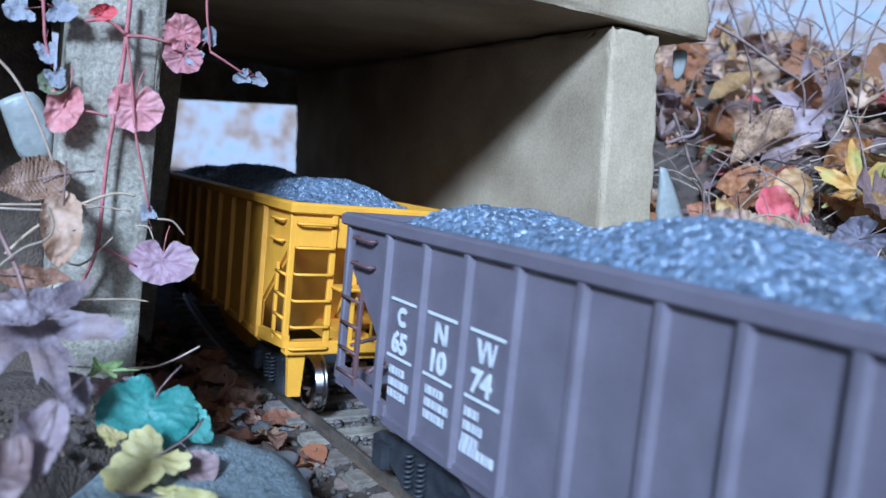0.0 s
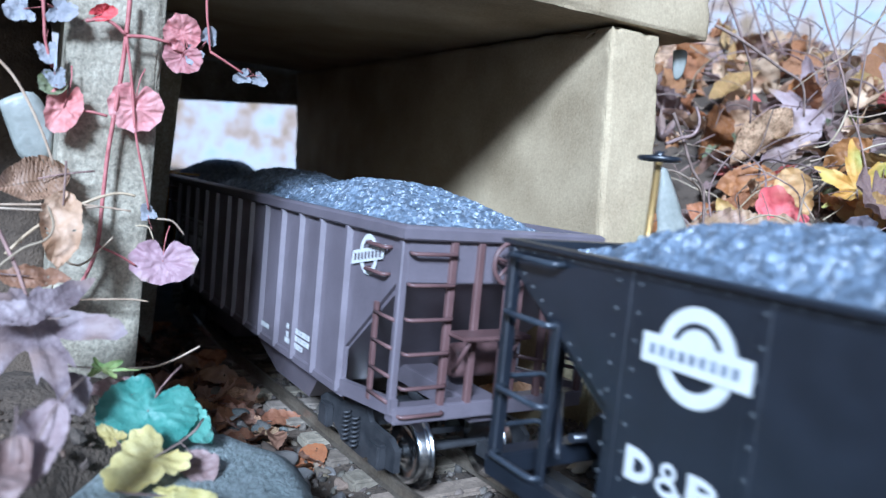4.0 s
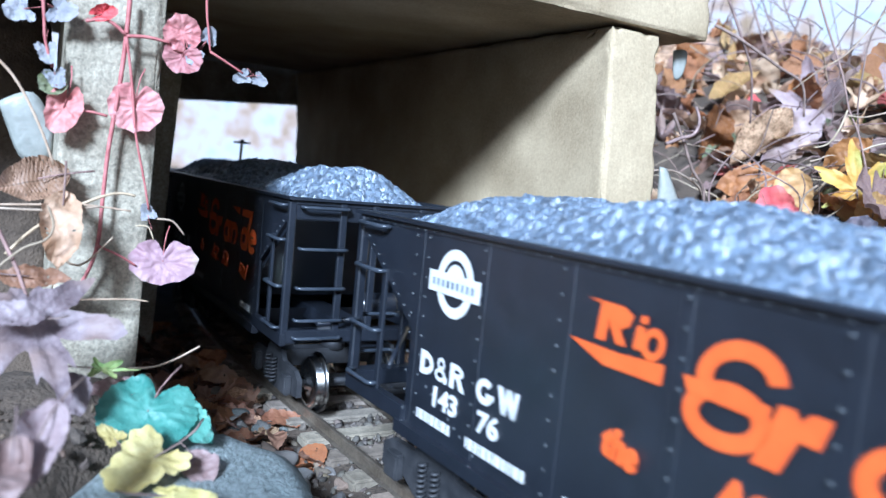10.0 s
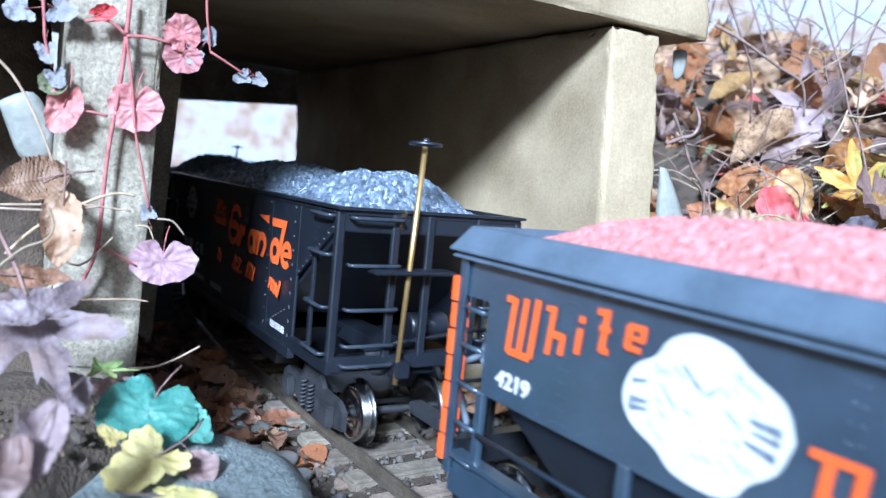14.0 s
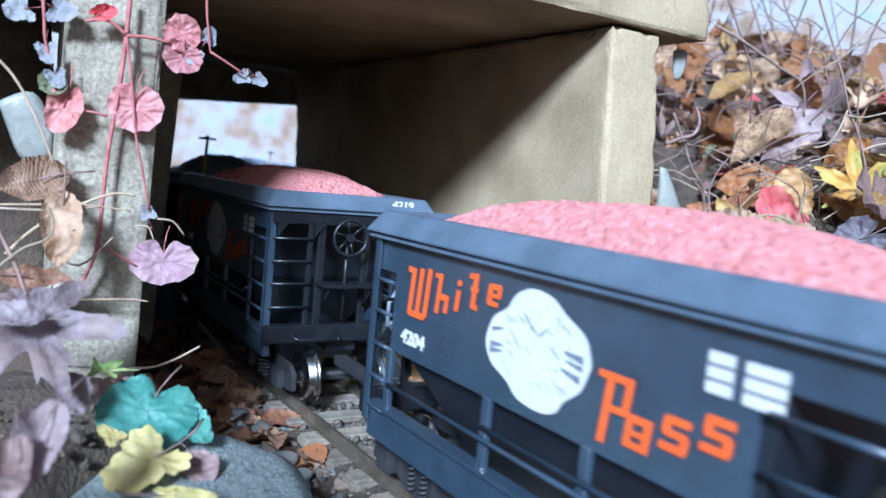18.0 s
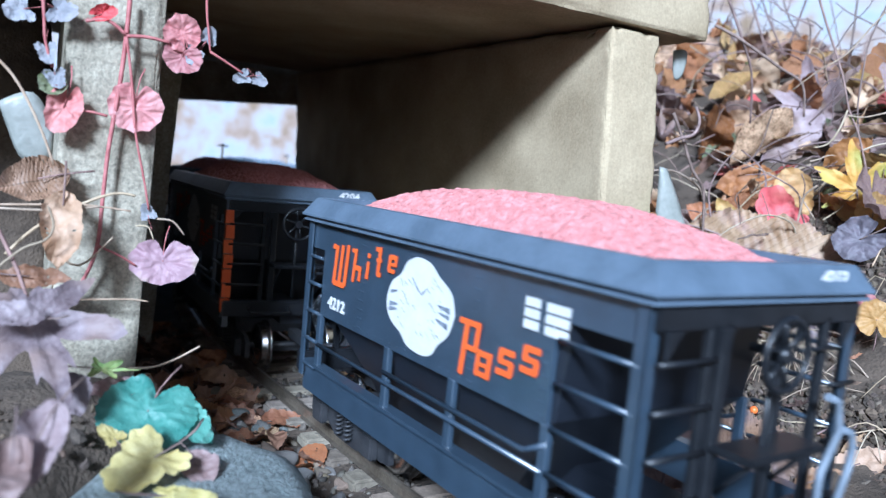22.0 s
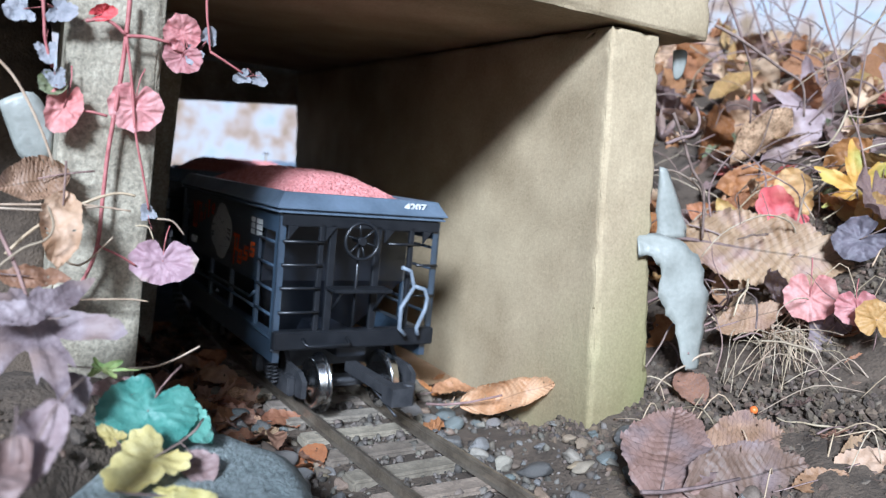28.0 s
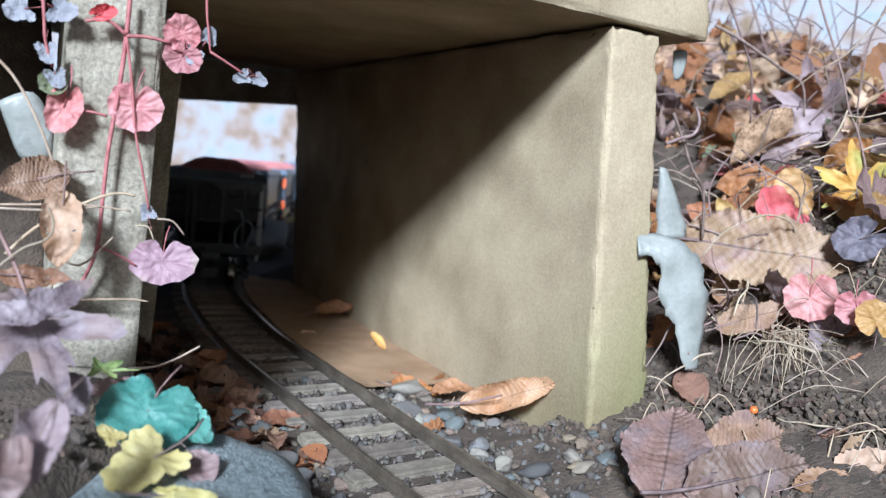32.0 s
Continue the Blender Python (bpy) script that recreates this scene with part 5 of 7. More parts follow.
BROWN_VEINED = leaf_material("veined_brown_leaf", (0.20, 0.11, 0.065), (0.34, 0.205, 0.14), (0.29, 0.195, 0.165), veins=0.8)
MAUVE_VEINED = leaf_material("veined_mauve_leaf", (0.15, 0.092, 0.066), (0.26, 0.172, 0.138), (0.225, 0.165, 0.155), veins=0.8)
VINE = material("vine_stem", (0.24, 0.06, 0.06), (0.42, 0.16, 0.15), 200, 0.6, bump=0.2)
STRAW = material("straw", (0.28, 0.205, 0.13), (0.46, 0.37, 0.26), 150, 0.7, bump=0.2, rand=0.5)
TWIG = material("twig_bark", (0.10, 0.065, 0.055), (0.27, 0.19, 0.165), 150, 0.85, bump=0.4, rand=0.6)
PLASTIC = material("milky_plastic", (0.20, 0.205, 0.18), (0.31, 0.315, 0.28), 45, 0.42, bump=0.15)
SAND = material("sandy_floor", (0.52, 0.34, 0.19), (0.72, 0.51, 0.31), 40, 0.95, bump=0.5, fine=16)
BERRY = material("orange_berry", (0.60, 0.10, 0.02), (0.75, 0.20, 0.04), 200, 0.3, bump=0)
SLATE = material("blue_grey_stone", (0.110, 0.132, 0.130), (0.300, 0.335, 0.325), 60, 0.85, bump=1.0, fine=14, grit=0.5)
GRAVEL = material("gravel", (0.046, 0.038, 0.031), (0.150, 0.128, 0.104), 150, 0.8, bump=0.2, island=1.0)
CLODS = material("soil_crumbs", (0.052, 0.038, 0.027), (0.150, 0.112, 0.080), 300, 0.95, bump=0.9, island=0.7)
WET_LEAF = leaf_material("damp_brown_leaf", (0.055, 0.028, 0.017), (0.135, 0.072, 0.042), (0.17, 0.075, 0.03), 0.5, 0.15)


def leaf_mesh(kind, size, aspect, curl, seed, mat):
    rnd = random.Random(seed)
    off = Vector((rnd.uniform(0, 50), rnd.uniform(0, 50), rnd.uniform(0, 50)))
    verts, faces = [], []
    if kind in ("oval", "veined"):
        n, k = (36, 12) if kind == "oval" else (84, 14)
        teeth = rnd.choice((9, 11, 13)) if kind == "oval" else 17
        ridge = 0.022 if kind == "oval" else 0.036
        for j in range(n + 1):
            t = j / n
            w = 0.5 * aspect * (math.sin(math.pi * t ** 0.85) ** 0.75) * (1 + (0.06 if kind == "oval" else 0.035) * abs(math.sin(t * math.pi * teeth * (1 if kind == "oval" else 2))) * 1.6 - 0.05)
            for i in range(k + 1):
                s = -1 + 2 * i / k
                x = s * w + (0.05 * noise.noise(Vector((t * 4, s, 0)) + off) + 0.03 * noise.noise(Vector((t * 14, s * 2, 0)) + off)) * abs(s)
                a = curl * 2.3 * x / max(aspect, 0.2)
                rr = max(aspect, 0.2) / max(curl * 2.3, 1e-3)
                px, pz = (math.sin(a) * rr, (1 - math.cos(a)) * rr)
                pz += ridge * math.sin(2 * math.pi * teeth * (t - (0.42 * abs(s) * aspect if kind == "oval" else 0.55 * abs(x) / aspect))) * min(1, abs(s) * 2.5) * aspect
                pz += 0.035 * abs(s) * aspect
                pz += curl * 0.16 * math.sin(t * 2.6 + off.x) + 0.11 * curl * noise.noise(Vector((px * 4, t * 4, 1)) + off) + (0.035 if kind == "oval" else 0.010) * noise.noise(Vector((px * 10, t * 10, 2)) + off)
                verts.append((px, t + (0.03 if kind == "oval" else 0.0) * noise.noise(Vector((t * 2, 5, s)) + off), pz))
        for j in range(n):
            for i in range(k):
                if curl > 0.3 and rnd.random() < 0.004:
                    continue
                faces.append((j * (k + 1) + i, j * (k + 1) + i + 1, (j + 1) * (k + 1) + i + 1, (j + 1) * (k + 1) + i))
    else:
        n, k = {"round": 108, "toothed": 132, "maple": 130, "lobed": 120}[kind], 9
        c = 0.45
        lobes = ((0, 1.0, 0.27), (0.98, 0.92, 0.26), (-0.98, 0.92, 0.26), (2.0, 0.60, 0.25), (-2.0, 0.60, 0.25), (0.24, 0.58, 0.12), (-0.24, 0.58, 0.12), (0.75, 0.52, 0.12), (-0.75, 0.52, 0.12), (1.22, 0.54, 0.12), (-1.22, 0.54, 0.12))
        verts.append((0, c, 0))
        for q in range(1, k + 1):
            f = q / k
            for j in range(n):
                th = j * 2 * math.pi / n
                d = (th + math.pi) % (2 * math.pi) - math.pi
                back = abs(abs(d) - math.pi)
                if kind == "round":
                    r = 0.52 * (1 - 0.07 * abs(math.sin(5.5 * d)) ** 0.6) * (1 - 0.62 * math.exp(-(back / 0.22) ** 2)) + 0.05 * noise.noise(Vector((math.cos(d) * 1.6, math.sin(d) * 1.6, 0)) + off)
                elif kind == "toothed":
                    r = 0.50 * (1 + 0.05 * ((d * 4.4) % 1.0)) * (1 - 0.50 * math.exp(-(back / 0.25) ** 2)) + 0.03 * noise.noise(Vector((d, 0, 0)) + off)
                elif kind == "lobed":
                    r = 0.36 + 0.15 * math.cos(d) + 0.10 * math.cos(3 * d + 0.4) + 0.05 * abs(math.sin(7 * d + off.x)) * (1.2 - back * 0.1)
                    r *= 1 - 0.35 * math.exp(-(back / 0.2) ** 2)
                else:
                    r = 0.20 + max(l * 0.44 * max(0, 1 - abs(d - a) / (w * 2.0)) ** 1.6 for a, l, w in lobes)
                    r *= 1 + 0.07 * math.sin(d * 23 + off.x) * (0.4 + r)
                    r *= 1 - 0.35 * math.exp(-(back / 0.2) ** 2)
                x, y = math.sin(d) * r * f * aspect, c + math.cos(d) * r * f
                z = curl * 0.55 * (f * r) ** 2 * 2 + (0.016 * math.cos(11 * d) if kind == "round" else 0.02 * math.cos(5 * d)) * f * f
                if kind == "round":
                    # sunken veins fan out and the blade puckers between them
                    fan = abs((d / 0.70 + 0.5) % 1.0 - 0.5) * 2
                    z += 0.015 * min(1.0, fan * 1.8) * f + 0.034 * noise.noise(Vector((x * 13, y * 13, 3)) + off)
                if kind == "maple":
                    z += 0.035 * min(1.0, min(abs(d - a) for a, _, _ in lobes[:5]) / 0.22) * f
                z += 0.09 * curl * f * math.sin(2 * d + off.y) + 0.07 * noise.noise(Vector((x * 4, y * 4, 0)) + off) + 0.03 * noise.noise(Vector((x * 12, y * 12, 0)) + off)
                verts.append((x, y, z))
        for j in range(n):
            faces.append((0, 1 + j, 1 + (j + 1) % n))
        for q in range(k - 1):
            for j in range(n):
                a, b = 1 + q * n + j, 1 + q * n + (j + 1) % n
                faces.append((a, a + n, b + n, b))
    me = bpy.data.meshes.new("leaf")
    me.from_pydata([(x * size, y * size, z * size) for x, y, z in verts], [], faces)
    me.materials.append(mat)
    for p in me.polygons:
        p.use_smooth = True
    return me


def stem_mesh(size, mat, seed):
    rnd = random.Random(seed)
    bm = bmesh.new()
    b = rnd.uniform(-0.15, 0.15)
    rod(bm, [(0, 0.45 * size, 0.004 * size), (0, 0.1 * size, -0.01 * size), (b * size * 0.4, -0.16 * size, -0.03 * size), (b * size, -0.34 * size, -0.02 * size)], 0.011 * size, 5, 0.016 * size)
    return mesh_of(bm, "stem", mat)


LEAVES = (
    ("round", PINK, (-0.1515, 0.2952, 0.1674), (-86, -15, -154), 0.0212, 0.62, 0.35, "soft pink scalloped leaf on a trailing vine"),
    ("round", PINK, (-0.1301, 0.3062, 0.1708), (-90, -2, -157), 0.0205, 1.05, 0.25, "soft pink scalloped leaf on a trailing vine"),
    ("round", PINK, (-0.1135, 0.3150, 0.1876), (92, -23, 19), 0.0158, 0.95, 0.3, "soft pink scalloped leaf on a trailing vine"),
    ("round", PINK, (-0.1140, 0.3147, 0.1906), (-90, -16, -160), 0.0139, 1.15, 0.3, "soft pink scalloped leaf on a trailing vine"),
    ("round", MAUVE, (-0.1190, 0.3157, 0.1070), (-72, -1, -160), 0.0200, 1.35, 0.2, "mauve scalloped vine leaf with a small hole"),
    ("round", RED_LEAF, (-0.1464, 0.2973, 0.1944), (77, 64, 14), 0.0109, 0.6, 0.5, "small reddish curled vine leaf"),
    ("lobed", PALE, (-0.1230, 0.3086, 0.1144), (71, -12, 26), 0.0080, 1.0, 0.4, "small pale downy vine leaf"),
    ("lobed", PALE, (-0.0890, 0.3276, 0.1814), (-88, -74, -166), 0.0085, 0.9, 0.4, "small pale downy vine leaf"),
    ("lobed", PALE, (-0.0905, 0.3287, 0.1824), (-89, 54, -164), 0.0075, 1.0, 0.4, "small pale downy vine leaf"),
    ("lobed", PALE, (-0.1090, 0.3172, 0.1902), (-91, -34, -160), 0.0087, 1.0, 0.5, "small pale downy vine leaf"),
    ("lobed", PALE, (-0.1087, 0.3183, 0.1902), (92, 25, 19), 0.0083, 1.1, 0.5, "small pale downy vine leaf"),
    ("lobed", PALE, (-0.1627, 0.2891, 0.1950), (-50, -64, 173), 0.0113, 1.3, 0.5, "pale grey-green downy rosette leaf"),
    ("lobed", PALE, (-0.1607, 0.2902, 0.1972), (-55, 62, -120), 0.0111, 1.3, 0.5, "pale grey-green downy rosette leaf"),
    ("lobed", PALE, (-0.1602, 0.2916, 0.1841), (-72, 2, -151), 0.0106, 0.9, 0.5, "pale grey-green downy rosette leaf"),
    ("lobed", PALE, (-0.1578, 0.2928, 0.1744), (-70, 10, -148), 0.0098, 1.0, 0.5, "pale grey-green downy rosette leaf"),
    ("round", OLIVE, (-0.1566, 0.2934, 0.1705), (-69, -15, -158), 0.0098, 1.1, 0.5, "small olive downy rosette leaf"),
    ("veined", BROWN_VEINED, (-0.1489, 0.2923, 0.1332), (-38, -63, 161), 0.0260, 0.75, 0.6, "folded brown leaf with strong veins"),
    ("oval", TAN_LEAF, (-0.1466, 0.2841, 0.1275), (-74, -2, -153), 0.0320, 0.55, 0.9, "crumpled pinkish tan dead leaf"),
    ("oval", BROWN_LEAF, (-0.1631, 0.2695, 0.0947), (-9, 59, -71), 0.0251, 0.4, 0.7, "curled brown dead leaf"),
    ("maple", PURPLE_LEAF, (-0.1516, 0.2608, 0.1029), (-51, 13, -141), 0.0571, 0.95, 0.35, "large faded purple lobed leaf"),
    ("oval", PURPLE_LEAF, (-0.1304, 0.2443, 0.0855), (8, -48, 109), 0.0201, 0.5, 0.4, "faded purple dead leaf"),
    ("toothed", GREEN_LEAF, (-0.1016, 0.2763, 0.0574), (-30, -10, -175), 0.0329, 1.05, 0.1, "broad teal-green scalloped leaf"),
    ("oval", GREEN_LEAF, (-0.1028, 0.2745, 0.0516), (-21, 18, -124), 0.0306, 0.55, 0.2, "smooth dark green leaf"),
    ("lobed", YELLOW_LEAF, (-0.0813, 0.2469, 0.0483), (-17, -20, 153), 0.0295, 1.0, 0.2, "bright yellow lobed leaf on stone"),
    ("lobed", YELLOW_LEAF, (-0.0992, 0.2378, 0.0466), (22, -16, 58), 0.0110, 0.8, 0.2, "bright yellow lobed leaf on stone"),
    ("lobed", YELLOW_LEAF, (-0.0838, 0.2138, 0.0427), (-3, 15, -84), 0.0213, 0.5, 0.1, "bright yellow lobed leaf on stone"),
    ("oval", MAUVE_BROWN, (-0.0809, 0.2493, 0.0428), (-30, 16, -137), 0.0159, 0.8, 0.3, "dull mauve-brown dead leaf"),
    ("maple", GREEN_YELLOW, (-0.1302, 0.2655, 0.0641), (-9, 36, -81), 0.0204, 0.5, 0.2, "yellow-green deeply cut leaf"),
    ("veined", MAUVE_PALE, (-0.0971, 0.1902, 0.0775), (-40, -15, -169), 0.0260, 0.6, 0.9, "curled dusty pinkish dead leaf"),
    ("oval", MAUVE_BROWN, (-0.1007, 0.1770, 0.0737), (-42, -2, -153), 0.0207, 0.5, 0.9, "curled dusty mauve dead leaf"),
    ("oval", PURPLE_LEAF, (-0.1245, 0.2493, 0.0657), (-44, 10, -144), 0.0168, 0.7, 0.5, "faded purple dead leaf"),
    ("round", PINK, (-0.1568, 0.2868, 0.0720), (57, 6, 24), 0.0155, 0.8, 0.4, "dull pink vine leaf"),
    ("oval", MAUVE_BROWN, (-0.1080, 0.2733, 0.0544), (3, -28, 107), 0.0206, 0.5, 0.4, "dull mauve-brown dead leaf"),
    ("veined", TAN_VEINED, (0.1641, 0.5306, 0.1194), (-10, 68, -124), 0.1157, 0.46, 0.25, "large tan toothed leaf with rows of veins"),
    ("veined", TAN_VEINED, (0.1770, 0.4653, 0.0675), (33, 47, -71), 0.0458, 0.45, 0.2, "tan toothed dead leaf"),
    ("round", PINK, (0.2262, 0.4527, 0.1079), (-78, 3, 154), 0.0308, 1.0, 0.3, "pink scalloped leaf on the bank"),
    ("round", PINK, (0.2402, 0.4268, 0.1029), (-77, 7, 152), 0.0213, 1.1, 0.3, "pink scalloped leaf on the bank"),
    ("lobed", RED_LEAF, (0.2396, 0.5226, 0.1176), (78, -16, -21), 0.0423, 1.0, 0.3, "coral red lobed leaf"),
    ("maple", ORANGE_LEAF, (0.2844, 0.5131, 0.1402), (85, -12, -27), 0.0552, 0.95, 0.2, "orange and yellow lobed maple leaf"),
    ("oval", RUST_LEAF, (0.2565, 0.5860, 0.1691), (-69, -76, 138), 0.0475, 0.62, 0.2, "smooth rusty brown oval leaf"),
    ("oval", OCHRE_LEAF, (0.2446, 0.5522, 0.1762), (-84, 26, 158), 0.0416, 0.6, 0.5, "ochre curled leaf on the bank"),
    ("round", PURPLE_LEAF, (0.2440, 0.4498, 0.0875), (-72, -6, 150), 0.0340, 0.75, 0.3, "dusky purple leaf on the bank"),
    ("round", SLATE_LEAF, (0.2725, 0.4656, 0.1392), (-64, -52, 130), 0.0322, 0.9, 0.3, "slate purple leaf on the bank"),
    ("oval", RUST_LEAF, (0.2164, 0.5842, 0.1297), (72, -66, -2), 0.0314, 0.6, 0.4, "rusty brown leaf on the bank"),
    ("oval", OCHRE_LEAF, (0.2232, 0.5607, 0.1223), (81, -36, -15), 0.0345, 0.5, 0.6, "ochre curled leaf on the bank"),
    ("veined", MAUVE_VEINED, (0.1113, 0.3326, 0.0021), (26, 3, -19), 0.0690, 0.66, 0.30, "broad mauve-brown leaf with fine parallel veins"),
    ("veined", BROWN_VEINED, (0.1385, 0.3588, 0.0142), (14, 42, -50), 0.0630, 0.62, 0.35, "broad brown leaf lying on soil"),
    ("veined", MAUVE_VEINED, (0.1236, 0.3335, 0.0125), (8, 46, -62), 0.0693, 0.50, 0.40, "curled brown leaf with rows of veins"),
    ("veined", TAN_VEINED, (0.2032, 0.3592, 0.0175), (15, 44, -56), 0.0535, 0.50, 0.5, "tan toothed dead leaf on the soil"),
    ("oval", TAN_LEAF, (0.1977, 0.3497, 0.0216), (25, 28, -77), 0.0320, 0.55, 0.4, "tan toothed dead leaf"),
    ("oval", BROWN_LEAF, (0.1754, 0.3405, 0.0161), (18, 21, -77), 0.0286, 0.5, 0.4, "brown dead leaf on the soil"),
    ("veined", CURLED_LEAF, (0.0199, 0.4588, 0.0038), (35, 59, -57), 0.0613, 0.46, 1.3, "curled rusty leaf against the tunnel wall"),
    ("maple", MAUVE_PALE, (0.3167, 0.6444, 0.1926), (94, -16, -26), 0.0837, 0.75, 0.5, "large pale mauve dead leaf"),
    ("oval", MAUVE_PALE, (0.2974, 0.6158, 0.2282), (-92, -41, 157), 0.0618, 0.6, 0.6, "large pale mauve dead leaf"),
    ("oval", TAN_LEAF, (0.2735, 0.7507, 0.2171), (91, 22, -21), 0.0850, 0.6, 0.9, "curled tan dead leaf"),
    ("oval", TAN_LEAF, (0.3018, 0.9004, 0.2703), (97, -16, -20), 0.0753, 0.7, 0.8, "curled tan dead leaf"),
    ("oval", TAN_LEAF, (0.2282, 0.6999, 0.1917), (88, 52, -22), 0.0632, 0.6, 0.9, "curled tan dead leaf"),
    ("oval", RUST_LEAF, (0.2793, 0.5637, 0.1781), (86, 49, -31), 0.0382, 0.6, 0.5, "rusty brown leaf on the bank"),
    ("round", OCHRE_LEAF, (0.2757, 0.4849, 0.1374), (84, 1, -30), 0.0259, 0.8, 0.5, "ochre leaf on the bank"),
    ("round", OCHRE_LEAF, (0.2454, 0.4095, 0.0798), (77, -7, -29), 0.0220, 1.0, 0.5, "ochre leaf on the bank"),
    ("oval", RUST_LEAF, (0.2384, 0.4241, 0.0581), (27, 43, -84), 0.0193, 0.6, 0.4, "rusty brown leaf on the bank"),
    ("oval", BROWN_LEAF, (-0.1579, 0.4839, -0.0066), (-4, 20, -85), 0.0407, 0.45, 0.8, "crumpled brown leaf beside the rail"),
    ("oval", RUST_LEAF, (-0.1372, 0.4540, -0.0076), (-6, 19, -92), 0.0294, 0.5, 0.7, "crumpled rusty leaf beside the rail"),
    ("oval", RUST_LEAF, (-0.0979, 0.4276, -0.0090), (2, 19, -72), 0.0296, 0.6, 0.5, "crumpled rusty leaf beside the rail"),
    ("oval", BROWN_LEAF, (-0.1669, 0.5120, -0.0187), (36, -10, 33), 0.0318, 0.6, 0.6, "crumpled brown leaf beside the rail"),
    ("oval", RUST_LEAF, (-0.1715, 0.5367, -0.0162), (31, 22, -16), 0.0292, 0.7, 0.6, "crumpled rusty leaf beside the rail"),
    ("oval", RUST_LEAF, (-0.0278, 0.5265, -0.0075), (-1, 20, -92), 0.0360, 0.55, 0.6, "crumpled rusty leaf beside the rail"),
    ("oval", ORANGE_LEAF, (-0.0413, 0.6364, -0.0075), (30, -25, 41), 0.0220, 0.4, 0.6, "small orange leaf fragment"),
    ("oval", RUST_LEAF, (-0.1254, 0.7494, -0.0038), (15, 56, -64), 0.0402, 0.45, 0.9, "curled rusty leaf in the tunnel"),
    ("oval", RUST_LEAF, (0.0012, 0.5091, -0.0048), (5, 20, -78), 0.0312, 0.5, 0.5, "crumpled rusty leaf beside the rail"),
    ("oval", BROWN_LEAF, (-0.1103, 0.4240, -0.0105), (4, 19, -64), 0.0195, 0.5, 0.7, "crumpled brown leaf beside the rail"),
)


def build_leaves():
    for i, (kind, mat, at, turn, size, aspect, curl, label) in enumerate(LEAVES):
        ob = new("leaf", leaf_mesh(kind, size, aspect, curl, 100 + i, mat))
        ob.matrix_world = pose(*at, *turn)
        tagged(ob, label, "leaf")
        part("stem", stem_mesh(size, VINE if mat in (PINK, MAUVE, PALE, RED_LEAF) else TWIG, i), None, ob)


